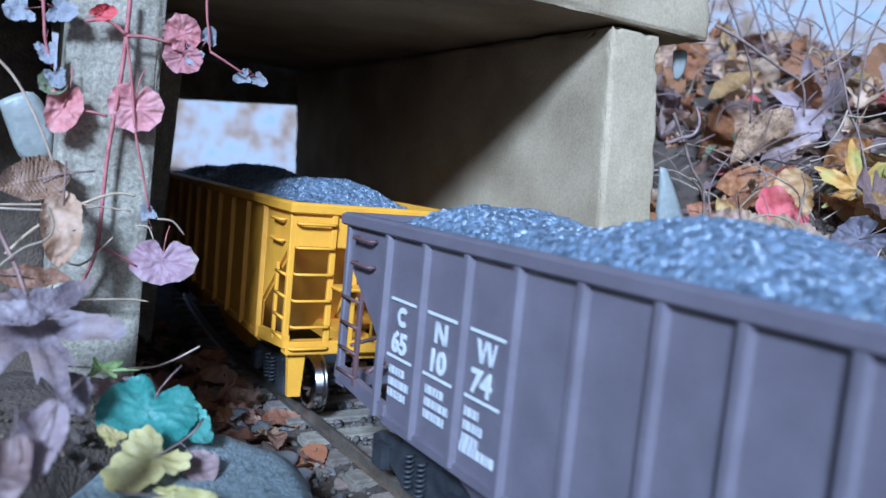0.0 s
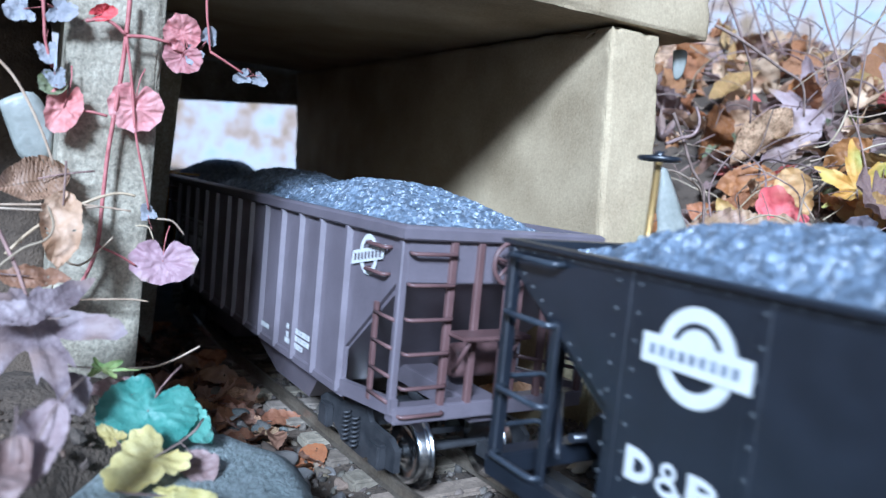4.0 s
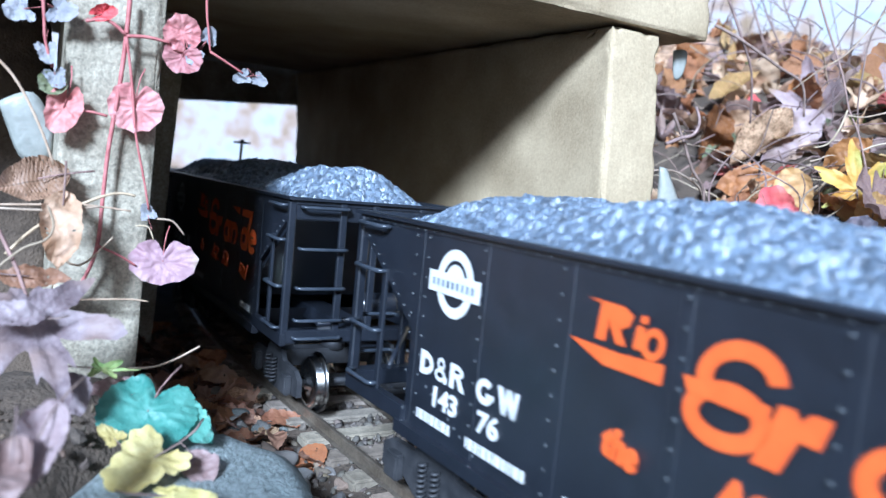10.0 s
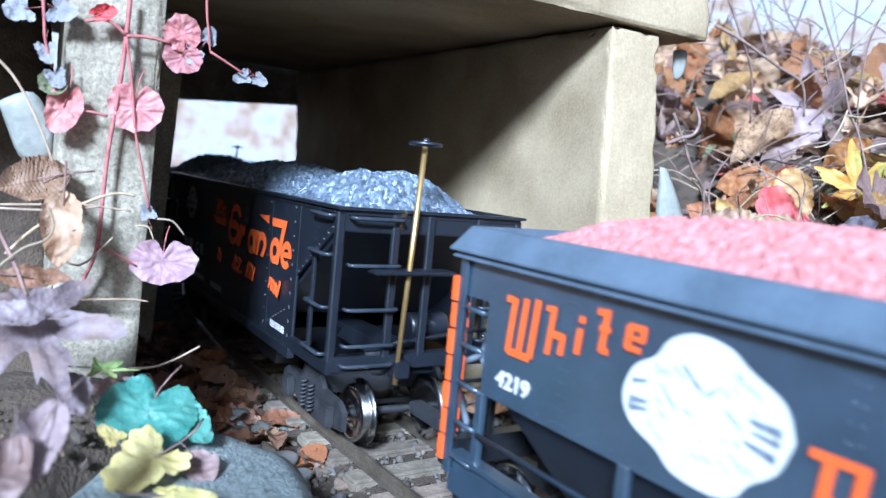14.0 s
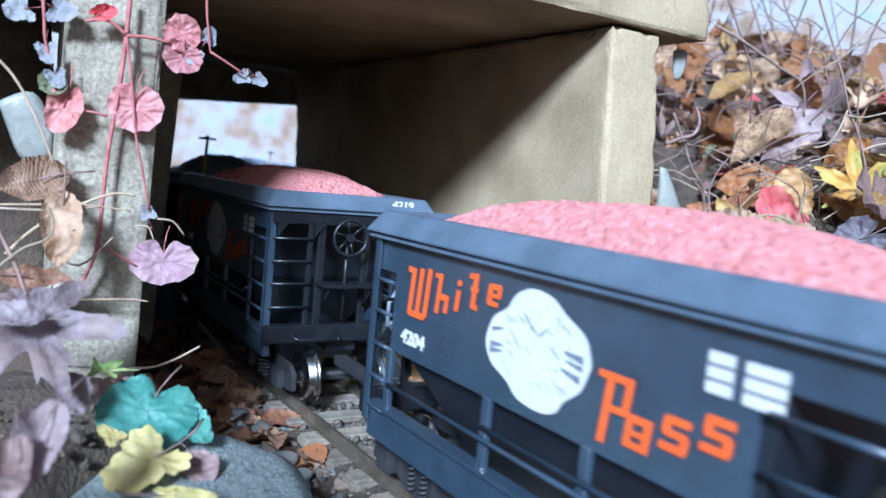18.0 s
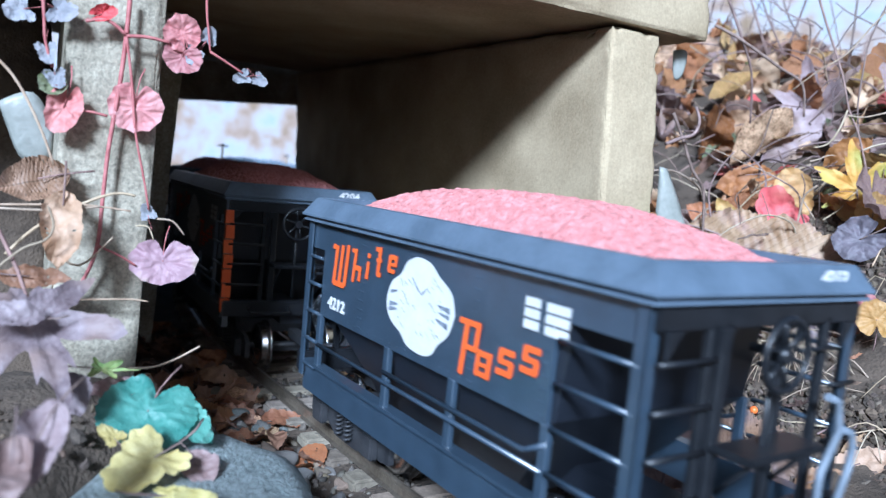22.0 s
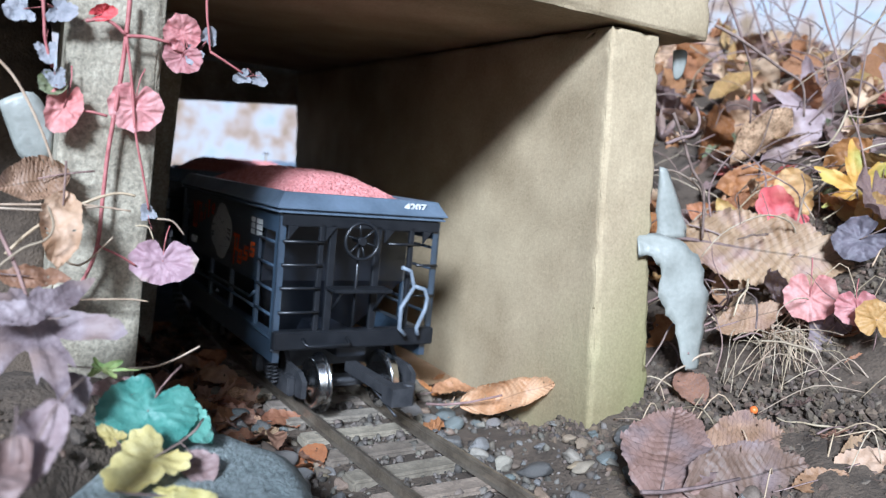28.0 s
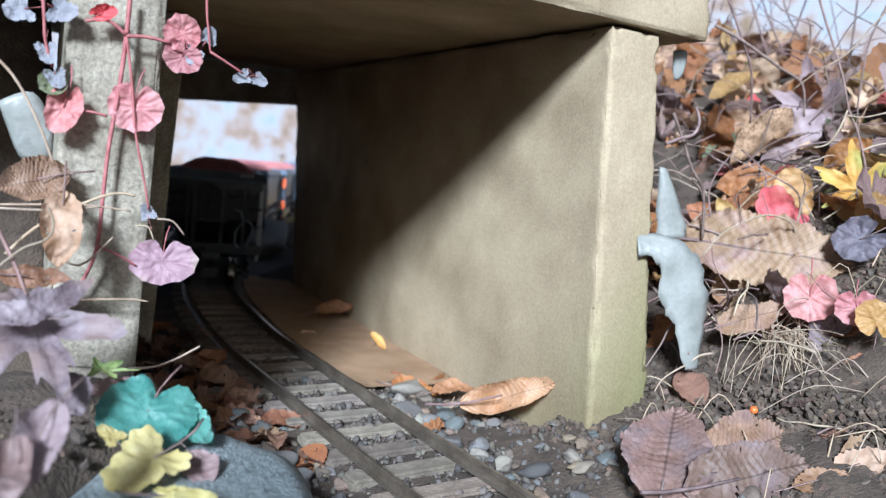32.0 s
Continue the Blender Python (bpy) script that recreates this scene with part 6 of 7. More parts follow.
STEMS = (
    (VINE, 0.001, ((-0.1341, 0.3040, 0.2060), (-0.1347, 0.3037, 0.1899), (-0.1360, 0.3029, 0.1699), (-0.1386, 0.3015, 0.1435), (-0.1396, 0.3010, 0.1240), (-0.1406, 0.3004, 0.1042), (-0.1441, 0.2985, 0.0913), (-0.1495, 0.2955, 0.0808))),
    (VINE, 0.0006, ((-0.1343, 0.3027, 0.1897), (-0.1316, 0.3042, 0.1705), (-0.1296, 0.3053, 0.1514), (-0.1258, 0.3073, 0.1322), (-0.1237, 0.3085, 0.1201))),
    (VINE, 0.0008, ((-0.1342, 0.3027, 0.1893), (-0.1272, 0.3066, 0.1902), (-0.1199, 0.3106, 0.1894))),
    (VINE, 0.0008, ((-0.1343, 0.3027, 0.1897), (-0.1406, 0.2993, 0.1942), (-0.1473, 0.2956, 0.1924))),
    (VINE, 0.0006, ((-0.1391, 0.3001, 0.1568), (-0.1445, 0.2971, 0.1578), (-0.1489, 0.2947, 0.1572))),
    (VINE, 0.0006, ((-0.1074, 0.3152, 0.2107), (-0.1068, 0.3155, 0.2021), (-0.1058, 0.3161, 0.1949), (-0.1050, 0.3165, 0.1881))),
    (VINE, 0.0006, ((-0.1050, 0.3165, 0.1881), (-0.0991, 0.3197, 0.1850), (-0.0926, 0.3233, 0.1813))),
    (VINE, 0.0006, ((-0.1402, 0.2995, 0.1044), (-0.1330, 0.3034, 0.1007), (-0.1271, 0.3067, 0.0966))),
    (VINE, 0.0007, ((-0.1609, 0.2893, 0.1995), (-0.1603, 0.2896, 0.1916), (-0.1597, 0.2899, 0.1832), (-0.1573, 0.2912, 0.1730))),
    (STRAW, 0.0006, ((-0.1710, 0.2769, 0.1741), (-0.1661, 0.2796, 0.1684), (-0.1618, 0.2819, 0.1607), (-0.1565, 0.2849, 0.1477), (-0.1527, 0.2869, 0.1358))),
    (STRAW, 0.0005, ((-0.1669, 0.2735, 0.1196), (-0.1556, 0.2796, 0.1204), (-0.1404, 0.2879, 0.1214), (-0.1257, 0.2960, 0.1200))),
    (STRAW, 0.0005, ((-0.1658, 0.2718, 0.1185), (-0.1497, 0.2806, 0.1188), (-0.1343, 0.2890, 0.1213))),
    (STRAW, 0.0007, ((-0.1642, 0.2772, 0.1009), (-0.1563, 0.2815, 0.1110), (-0.1448, 0.2879, 0.1199), (-0.1326, 0.2945, 0.1264), (-0.1253, 0.2985, 0.1261))),
    (STRAW, 0.0005, ((-0.1558, 0.2567, 0.0982), (-0.1485, 0.2607, 0.1061), (-0.1424, 0.2641, 0.1095), (-0.1402, 0.2653, 0.1147), (-0.1420, 0.2643, 0.1217))),
    (STRAW, 0.0005, ((-0.1509, 0.2879, 0.0826), (-0.1376, 0.2952, 0.0831), (-0.1264, 0.3013, 0.0832), (-0.1203, 0.3047, 0.0823))),
    (STRAW, 0.0006, ((-0.1222, 0.2922, 0.0569), (-0.1138, 0.2969, 0.0570), (-0.1062, 0.3010, 0.0600), (-0.0977, 0.3056, 0.0653))),
    (STRAW, 0.0004, ((-0.1259, 0.3016, 0.1137), (-0.1217, 0.3039, 0.1135), (-0.1196, 0.3051, 0.1082))),
    (STRAW, 0.0005, ((-0.1196, 0.3074, 0.1168), (-0.1142, 0.3103, 0.1162), (-0.1098, 0.3127, 0.1107))),
    (STRAW, 0.0005, ((-0.1501, 0.2827, 0.1039), (-0.1413, 0.2875, 0.0975), (-0.1311, 0.2931, 0.1092))),
)


def build_stems():
    for mat, r, pts in STEMS:
        bm = bmesh.new()
        rod(bm, smooth_line(pts), r, 6, r * 0.75)
        if mat is VINE:
            tagged(part("vine_stem", bm, mat), "thin reddish trailing vine stem on the concrete", "vine")
        else:
            tagged(part("straw_stalk", bm, mat), "thin pale dry grass stalk", "straw")


def litter(n, area, mats, sizes, group, label, seed, tilt=50, lift=0.25, edge=None):
    """Loose leaves dropped on the ground inside an area of (a, l)."""
    rnd = random.Random(seed)
    kinds = [(rnd.choice(("oval", "oval", "oval", "maple", "round")), rnd.choice(mats), rnd.uniform(0.45, 0.8), rnd.uniform(0.2, 1.0)) for _ in range(12)]
    meshes = [leaf_mesh(k, 1.0, a, c, seed * 50 + i, m) for i, (k, m, a, c) in enumerate(kinds)]
    count = 0
    while count < n:
        a, l = rnd.uniform(*area[0]), rnd.uniform(*area[1])
        p = tun(a, l, 0)
        s = rnd.uniform(*sizes)
        if edge and not edge(a, l):
            continue
        k = rnd.randrange(len(meshes))
        ob = new("leaf", meshes[k])
        z = height(p.x, p.y) + s * rnd.uniform(0.02, lift)
        ob.matrix_world = Matrix.Translation((p.x, p.y, z)) @ Matrix.Rotation(rnd.uniform(0, 6.28), 4, "Z") @ Matrix.Rotation(radians(rnd.uniform(-tilt, tilt)), 4, "X") @ Matrix.Rotation(radians(rnd.uniform(-tilt, tilt)), 4, "Y") @ Matrix.Translation((0, -s * 0.5, 0)) @ Matrix.Scale(s, 4)
        tagged(ob, label, "leaf", group)
        count += 1


def leaf_carpet(name, n, area, mats, sizes, label, seed, tilt=40, lift=0.3, edge=None):
    """A carpet of leaves too many to count, as one mesh."""
    rnd = random.Random(seed)
    base = []
    for i in range(9):
        me = leaf_mesh(rnd.choice(("oval", "oval", "maple")), 1.0, rnd.uniform(0.45, 0.8), rnd.uniform(0.25, 1.1), seed * 70 + i, mats[0])
        co = np.array([v.co[:] for v in me.vertices])
        base.append((co, [tuple(p.vertices) for p in me.polygons]))
        bpy.data.meshes.remove(me)
    verts, faces, slots, count, at = [], [], [], 0, 0
    while count < n:
        a, l = rnd.uniform(*area[0]), rnd.uniform(*area[1])
        if edge and not edge(a, l):
            continue
        p, s = tun(a, l, 0), rnd.uniform(*sizes)
        z = height(p.x, p.y) + s * rnd.uniform(0.0, lift)
        m = Matrix.Translation((p.x, p.y, z)) @ Matrix.Rotation(rnd.uniform(0, 6.28), 4, "Z") @ Matrix.Rotation(radians(rnd.uniform(-tilt, tilt)), 4, "X") @ Matrix.Rotation(radians(rnd.uniform(-tilt, tilt)), 4, "Y") @ Matrix.Translation((0, -s * 0.5, 0)) @ Matrix.Scale(s, 4)
        co, fs = base[rnd.randrange(9)]
        M = np.array(m)
        verts.append(co @ M[:3, :3].T + M[:3, 3])
        faces += [tuple(i + at for i in f) for f in fs]
        slots += [rnd.randrange(len(mats))] * len(fs)
        at += len(co)
        count += 1
    me = bpy.data.meshes.new(name)
    me.from_pydata(np.concatenate(verts).tolist(), [], faces)
    for m in mats:
        me.materials.append(m)
    me.polygons.foreach_set("material_index", slots)
    me.polygons.foreach_set("use_smooth", [True] * len(faces))
    tagged(new(name, me), label, "leaf litter", kind="stuff")


def build_litter():
    warm = (TAN_LEAF, TAN_LEAF, BROWN_LEAF, RUST_LEAF, OCHRE_LEAF, MAUVE_PALE, MAUVE_BROWN)
    bank = lambda a, l: l > 0.375 + 0.09 * max(0, 0.33 - a) and (l > 0.47 or a > 0.30)
    leaf_carpet("leaf_litter", 880, ((0.22, 1.15), (0.38, 1.15)), (BROWN_LEAF, RUST_LEAF, TAN_LEAF, TAN_LEAF, OCHRE_LEAF, MAUVE_BROWN), (0.028, 0.056), "carpet of dry brown leaves on the bank", 41, 50, 0.25, bank)
    leaf_carpet("far_leaf_litter", 160, ((1.10, 2.4), (-0.6, 1.0)), (TAN_LEAF, MAUVE_PALE, YELLOW_LEAF, OCHRE_LEAF), (0.06, 0.12), "carpet of pale sunlit leaves beyond the tunnel", 42, 45, 0.3, lambda a, l: l < 0.03 or l > 0.34 or a > 1.75)
    leaf_carpet("dead_leaf_litter", 110, ((0.02, 0.33), (-0.26, -0.035)), (BROWN_LEAF, MAUVE_BROWN, PURPLE_LEAF), (0.018, 0.040), "dusty dead leaves beside the concrete slab", 43, 45, 0.25)
    litter(84, ((0.24, 0.80), (0.38, 0.80)), warm, (0.034, 0.064), "fallen leaves on the bank", "curled dry autumn leaf on the bank", 11, 65, 0.75, bank)
    litter(30, ((0.30, 0.7), (0.40, 0.7)), (RED_LEAF, ORANGE_LEAF, SLATE_LEAF, OLIVE, GREEN_YELLOW), (0.014, 0.030), "small bright leaves on the bank", "small bright autumn leaf on the bank", 12, 60, 0.9, bank)
    litter(30, ((0.365, 0.70), (0.055, 0.125)), (BROWN_LEAF, RUST_LEAF, BROWN_LEAF), (0.016, 0.034), "dead leaves in the tunnel", "crumpled brown leaf on the tunnel floor", 13, 30, 0.2)
    litter(26, ((0.36, 0.50), (0.07, 0.135)), (RUST_LEAF, BROWN_LEAF, TAN_LEAF, BROWN_LEAF), (0.012, 0.026), "dead leaves at the tunnel mouth", "crumpled brown leaf on the gravel", 18, 35, 0.25)
    leaf_carpet("damp_leaf_litter", 130, ((0.345, 0.64), (0.036, 0.128)), (WET_LEAF, WET_LEAF, BROWN_LEAF, WET_LEAF), (0.013, 0.028), "damp dark brown leaves beside the rail", 44, 32, 0.3)
    litter(14, ((0.37, 0.75), (0.21, 0.275)), (RUST_LEAF, TAN_LEAF), (0.012, 0.024), "leaf scraps in the tunnel", "rusty leaf scrap on the sandy tunnel floor", 14, 25, 0.15)
    litter(10, ((0.10, 0.32), (0.31, 0.45)), (BROWN_LEAF, RUST_LEAF, MAUVE_BROWN), (0.014, 0.030), "leaf scraps on the soil", "brown leaf scrap on dark soil", 17, 30, 0.2)


def build_twigs():
    rnd = random.Random(21)
    for i in range(190):
        a, l = rnd.uniform(0.32, 0.80), rnd.uniform(0.35, 0.75)
        if i % 4 == 0:
            a, l = rnd.uniform(0.10, 0.40), rnd.uniform(0.34, 0.52)
        p = tun(a, l, 0)
        p.z = height(p.x, p.y) + rnd.uniform(0.0, 0.06)
        d = Vector((rnd.uniform(-1, 1), rnd.uniform(-1, 0.6), rnd.uniform(-0.3, 0.9))).normalized()
        s = rnd.uniform(0.03, 0.12) if i % 4 else rnd.uniform(0.015, 0.05)
        pts, q = [p], p.copy()
        for k in range(5):
            d = (d + Vector((rnd.uniform(-0.35, 0.35), rnd.uniform(-0.35, 0.35), rnd.uniform(-0.4, 0.2)))).normalized()
            q = q + d * s / 5
            q.z = max(q.z, height(q.x, q.y) + 0.002)
            pts.append(q)
        bm = bmesh.new()
        r = rnd.uniform(0.0003, 0.0010)
        rod(bm, smooth_line(pts, 3), r, 5, r * 0.5)
        tagged(part("twig", bm, TWIG if rnd.random() < 0.75 else STRAW), "thin dry twig lying on the leafy bank", "twig", "twigs on the bank")
    # tangle of bare stems between the slab and the leaves
    for i in range(70):
        p = Vector((rnd.uniform(0.150, 0.262), rnd.uniform(0.500, 0.610), 0))
        if i % 3 == 0:
            p = Vector((rnd.uniform(0.20, 0.42), rnd.uniform(0.56, 0.80), 0))
        p.z = height(p.x, p.y)
        d = Vector((rnd.uniform(-0.7, 0.5), rnd.uniform(-0.8, 0.3), rnd.uniform(0.5, 1.3))).normalized()
        s, pts, q = rnd.uniform(0.05, 0.13), [p], p.copy()
        for k in range(6):
            d = (d + Vector((rnd.uniform(-0.45, 0.45), rnd.uniform(-0.35, 0.35), rnd.uniform(-0.55, 0.12)))).normalized()
            q = q + d * s / 6
            q.z = max(q.z, height(q.x, q.y) + 0.002)
            pts.append(q)
        bm = bmesh.new()
        r = rnd.uniform(0.0005, 0.0012)
        rod(bm, smooth_line(pts, 3), r, 5, r * 0.5)
        tagged(part("bare_stem", bm, TWIG if rnd.random() < 0.8 else STRAW), "bare bent stem tangled among the leaves", "twig", "bare stems on the bank")
    # long thin stalks hanging before the bank
    for mat, r, pts in (
            (TWIG, 0.0008, ((0.2414, 0.5378, 0.3050), (0.2520, 0.5353, 0.2783), (0.2639, 0.5268, 0.2431), (0.2687, 0.5194, 0.2176), (0.2770, 0.5177, 0.2009), (0.2845, 0.5094, 0.1668), (0.2904, 0.5010, 0.1312), (0.2906, 0.4943, 0.1090))),
            (TWIG, 0.0007, ((0.3007, 0.5475, 0.3012), (0.2866, 0.5396, 0.2707), (0.2810, 0.5321, 0.2454), (0.2770, 0.5247, 0.2208), (0.2770, 0.5177, 0.2009))),
            (STRAW, 0.0006, ((0.3103, 0.5480, 0.3061), (0.2849, 0.5354, 0.2795), (0.2664, 0.5282, 0.2571), (0.2505, 0.5320, 0.2445), (0.2374, 0.5407, 0.2306))),
            (STRAW, 0.0007, ((0.2676, 0.5193, 0.2175), (0.2631, 0.5180, 0.2035), (0.2588, 0.5221, 0.1936), (0.2517, 0.5268, 0.1904))),
            (STRAW, 0.0006, ((0.2883, 0.5092, 0.2167), (0.2769, 0.5139, 0.2130), (0.2679, 0.5190, 0.2137))),
            (TWIG, 0.0012, ((0.1880, 0.5755, 0.2784), (0.2081, 0.5746, 0.2697), (0.2441, 0.5831, 0.2533), (0.2672, 0.5922, 0.2437), (0.2750, 0.5990, 0.2200))),
            (TWIG, 0.0010, ((0.1967, 0.5774, 0.2984), (0.2077, 0.5750, 0.2739), (0.2229, 0.5825, 0.2469), (0.2300, 0.5900, 0.2100))),
            (TWIG, 0.0013, ((0.1425, 0.5058, 0.1818), (0.1524, 0.5063, 0.1866), (0.1624, 0.5117, 0.1905), (0.1671, 0.5177, 0.2001), (0.1654, 0.5237, 0.2102))),
            (TWIG, 0.0012, ((0.1487, 0.5181, 0.2042), (0.1575, 0.5163, 0.1856), (0.1652, 0.5145, 0.1670), (0.1761, 0.5181, 0.1524), (0.1800, 0.5200, 0.1200)))):
        bm = bmesh.new()
        rod(bm, smooth_line(pts, 4), r, 6, r * 0.8)
        tagged(part("bare_stem", bm, mat), "long thin bare stalk before the leafy bank", "twig", "bare stems on the bank")
    # tall bare stalks in front of the sky
    for i in range(16):
        a, l = rnd.uniform(0.55, 0.95), rnd.uniform(0.62, 0.95)
        p = tun(a, l, 0)
        p.z = height(p.x, p.y)
        lean = Vector((rnd.uniform(-0.6, 0.4), rnd.uniform(-0.5, 0.3), 1)).normalized()
        s = rnd.uniform(0.15, 0.40)
        bm = bmesh.new()
        rod(bm, smooth_line([p, p + lean * s * 0.5 + Vector((rnd.uniform(-0.03, 0.03), 0, 0)), p + lean * s + Vector((rnd.uniform(-0.06, 0.06), 0, -0.02))], 4), rnd.uniform(0.0008, 0.0016), 5, 0.0004)
        stalk = tagged(part("stalk", bm, TWIG), "tall bare twig rising from the leafy bank", "twig", "bare stalks on the bank")


def build_tuft():
    rnd = random.Random(5)
    root = Vector((0.2230, 0.4600, 0.0640))
    tuft = thing("dry_grass_tuft", "tuft of pale dry grass drooping over the soil", "grass")
    tuft.location = root
    for i in range(72):
        side = rnd.gauss(0, 0.55)
        w = Vector((side * 0.040 + rnd.uniform(-0.010, 0.010), rnd.uniform(-0.050, -0.008), 0))
        bm = bmesh.new()
        a = Vector((rnd.uniform(-0.020, 0.020), rnd.uniform(-0.006, 0.008), rnd.uniform(-0.006, 0.004)))
        end = a + w * rnd.uniform(0.5, 1.15)
        end.z = height(root.x + end.x, root.y + end.y) - root.z + rnd.uniform(0.000, 0.010)
        bend = Vector((rnd.uniform(-0.012, 0.012), rnd.uniform(-0.004, 0.004), 0))
        p1, p2 = a.lerp(end, 0.35) + bend, a.lerp(end, 0.75) + bend * 0.4
        p1.z, p2.z = max(a.z, end.z) + rnd.uniform(0.001, 0.010), (a.z + end.z) / 2 + rnd.uniform(0.0, 0.008)
        rod(bm, smooth_line([a, p1, p2, end], 4), rnd.uniform(0.0002, 0.00045), 4, 0.0002)
        part("blade", bm, STRAW, tuft)
    for i in range(34):
        x, y = 0.21 + rnd.uniform(-0.08, 0.12), 0.41 + rnd.uniform(-0.07, 0.07)
        d = Vector((rnd.uniform(-1, 1), rnd.uniform(-0.6, 0.6), 0)).normalized() * rnd.uniform(0.012, 0.055)
        bm = bmesh.new()
        p0, p2 = Vector((x, y, height(x, y) + 0.002)), Vector((x + d.x, y + d.y, height(x + d.x, y + d.y) + 0.004))
        rod(bm, smooth_line([p0, (p0 + p2) / 2 + Vector((0, 0, rnd.uniform(0.002, 0.02))), p2], 4), rnd.uniform(0.0003, 0.0006), 5, 0.0003)
        tagged(part("straw_stalk", bm, STRAW), "pale dry stalk lying on the soil", "straw", "loose straw on the soil")


def pebble_mesh(seed, mat):
    rnd = random.Random(seed)
    bm = bmesh.new()
    bmesh.ops.create_icosphere(bm, subdivisions=3, radius=1)
    o = Vector((rnd.uniform(0, 50), 0, 0))
    cuts = [(Vector((rnd.gauss(0, 1), rnd.gauss(0, 1), rnd.gauss(0, 1))).normalized(), rnd.uniform(0.50, 0.88)) for _ in range(rnd.choice((4, 7, 10)))]
    for v in bm.verts:
        for nn, dd in cuts:
            over = v.co.dot(nn) - dd
            if over > 0:
                v.co -= nn * over * 0.92
    for v in bm.verts:
        v.co *= 1 + 0.26 * noise.noise(v.co * 1.3 + o) + 0.10 * noise.noise(v.co * 3 + o)
    for f in bm.faces:
        f.smooth = True
    return mesh_of(bm, "pebble", mat)


def build_stones():
    rnd = random.Random(31)
    pale = material("pale_pebble", (0.14, 0.125, 0.10), (0.30, 0.27, 0.215), 190, 0.8, bump=0.45, rand=0.6)
    blue = material("grey_green_pebble", (0.070, 0.078, 0.074), (0.165, 0.178, 0.165), 190, 0.8, bump=0.45, rand=0.6)
    brown = material("brown_pebble", (0.10, 0.075, 0.05), (0.24, 0.19, 0.14), 120, 0.8, bump=0.3, rand=0.7)
    meshes = [pebble_mesh(i, (STONE, blue, brown, pale, brown, STONE)[i % 6]) for i in range(18)]

    def drop(s, v, r, mesh, label="rounded grey pebble beside the track", sink=0.35):
        p = beside(s, v)
        ob = new("pebble", mesh)
        sc = Vector((rnd.uniform(0.9, 1.35), rnd.uniform(0.75, 1.05), rnd.uniform(0.5, 0.75))) * r
        z = max(-0.0135, height(p.x, p.y)) + sc.z * (1 - sink)
        ob.matrix_world = Matrix.LocRotScale((p.x, p.y, z), Euler((rnd.uniform(-0.3, 0.3), rnd.uniform(-0.3, 0.3), rnd.uniform(0, 6.28))), sc)
        tagged(ob, label, "pebble", "pebbles beside the track")

    size = lambda lo, hi: lo + (hi - lo) * rnd.random() ** 2.2
    for i in range(130):
        drop(rnd.uniform(-0.24, 0.05), -rnd.uniform(0.040, 0.112), size(0.0026, 0.0082), meshes[rnd.randrange(18)])
    for i in range(130):
        drop(rnd.uniform(-0.26, 0.03), rnd.uniform(0.040, 0.112), size(0.0026, 0.0088), meshes[rnd.randrange(18)])
    for i in range(18):
        drop(rnd.uniform(-0.22, 0.10), rnd.uniform(-0.019, 0.019), size(0.0016, 0.0048), meshes[rnd.randrange(18)], "small pebble lying between the ties", 0.6)
    drop(0.005, 0.066, 0.0115, meshes[3], "large pale rounded pebble beside the rail", 0.2)

    def crumbs(name, n, where, sizes, mat, label):
        verts, faces = [], []
        ball = bmesh.new()
        bmesh.ops.create_icosphere(ball, subdivisions=1, radius=1)
        base, tri = [v.co.copy() for v in ball.verts], [tuple(v.index for v in f.verts) for f in ball.faces]
        ball.free()
        for _ in range(n):
            x, y = where()
            r = sizes[0] + (sizes[1] - sizes[0]) * rnd.random() ** 2.5
            m = Euler((rnd.uniform(0, 6), rnd.uniform(0, 6), rnd.uniform(0, 6))).to_matrix()
            z = max(-0.0135, height(x, y)) + r * 0.25
            k = len(verts)
            sc = Vector((rnd.uniform(0.7, 1.3), rnd.uniform(0.7, 1.3), rnd.uniform(0.6, 1)))
            o = Vector((rnd.uniform(0, 90), 0, 0))
            for b in base:
                b = b * (1 + 0.95 * noise.noise(b * 1.9 + o))
                q = m @ Vector((b.x * sc.x, b.y * sc.y, b.z * sc.z)) * r
                verts.append((x + q.x, y + q.y, z + q.z))
            faces += [(a + k, b + k, c + k) for a, b, c in tri]
        me = bpy.data.meshes.new(name)
        me.from_pydata(verts, [], faces)
        me.materials.append(mat)
        me.polygons.foreach_set("use_smooth", [mat is GRAVEL] * len(faces))
        tagged(new(name, me), label, name.replace("_", " "), kind="stuff")

    def trackside():
        p = beside(rnd.uniform(-0.30, 0.25), rnd.choice((-1, 1)) * rnd.uniform(0.0, 0.115) if rnd.random() < 0.8 else rnd.uniform(-0.02, 0.02))
        return p.x, p.y

    def right_soil():
        p = tun(rnd.uniform(0.08, 0.40), rnd.uniform(0.27, 0.50), 0)
        return p.x, p.y

    def left_soil():
        p = tun(rnd.uniform(0.10, 0.36), rnd.uniform(-0.12, 0.10), 0)
        return p.x, p.y

    crumbs("gravel", 4200, trackside, (0.0008, 0.0030), GRAVEL, "fine grey gravel around the ties")
    crumbs("soil_crumbs", 14000, right_soil, (0.0005, 0.0030), CLODS, "crumbly dark soil on the bank's foot")
    crumbs("earth_crumbs", 900, left_soil, (0.0010, 0.0034), CLODS, "crumbly dark earth below the slab")
    # flat blue-grey stone in the foreground
    bm = bmesh.new()
    bmesh.ops.create_icosphere(bm, subdivisions=4, radius=1)
    for v in bm.verts:
        k = noise.noise(v.co * 1.2) * 0.18 + noise.noise(v.co * 4) * 0.05
        v.co = Vector((v.co.x * 0.050, v.co.y * 0.092, max(-0.6, min(0.62, v.co.z)) * 0.034)) * (1 + k)
    for f in bm.faces:
        f.smooth = True
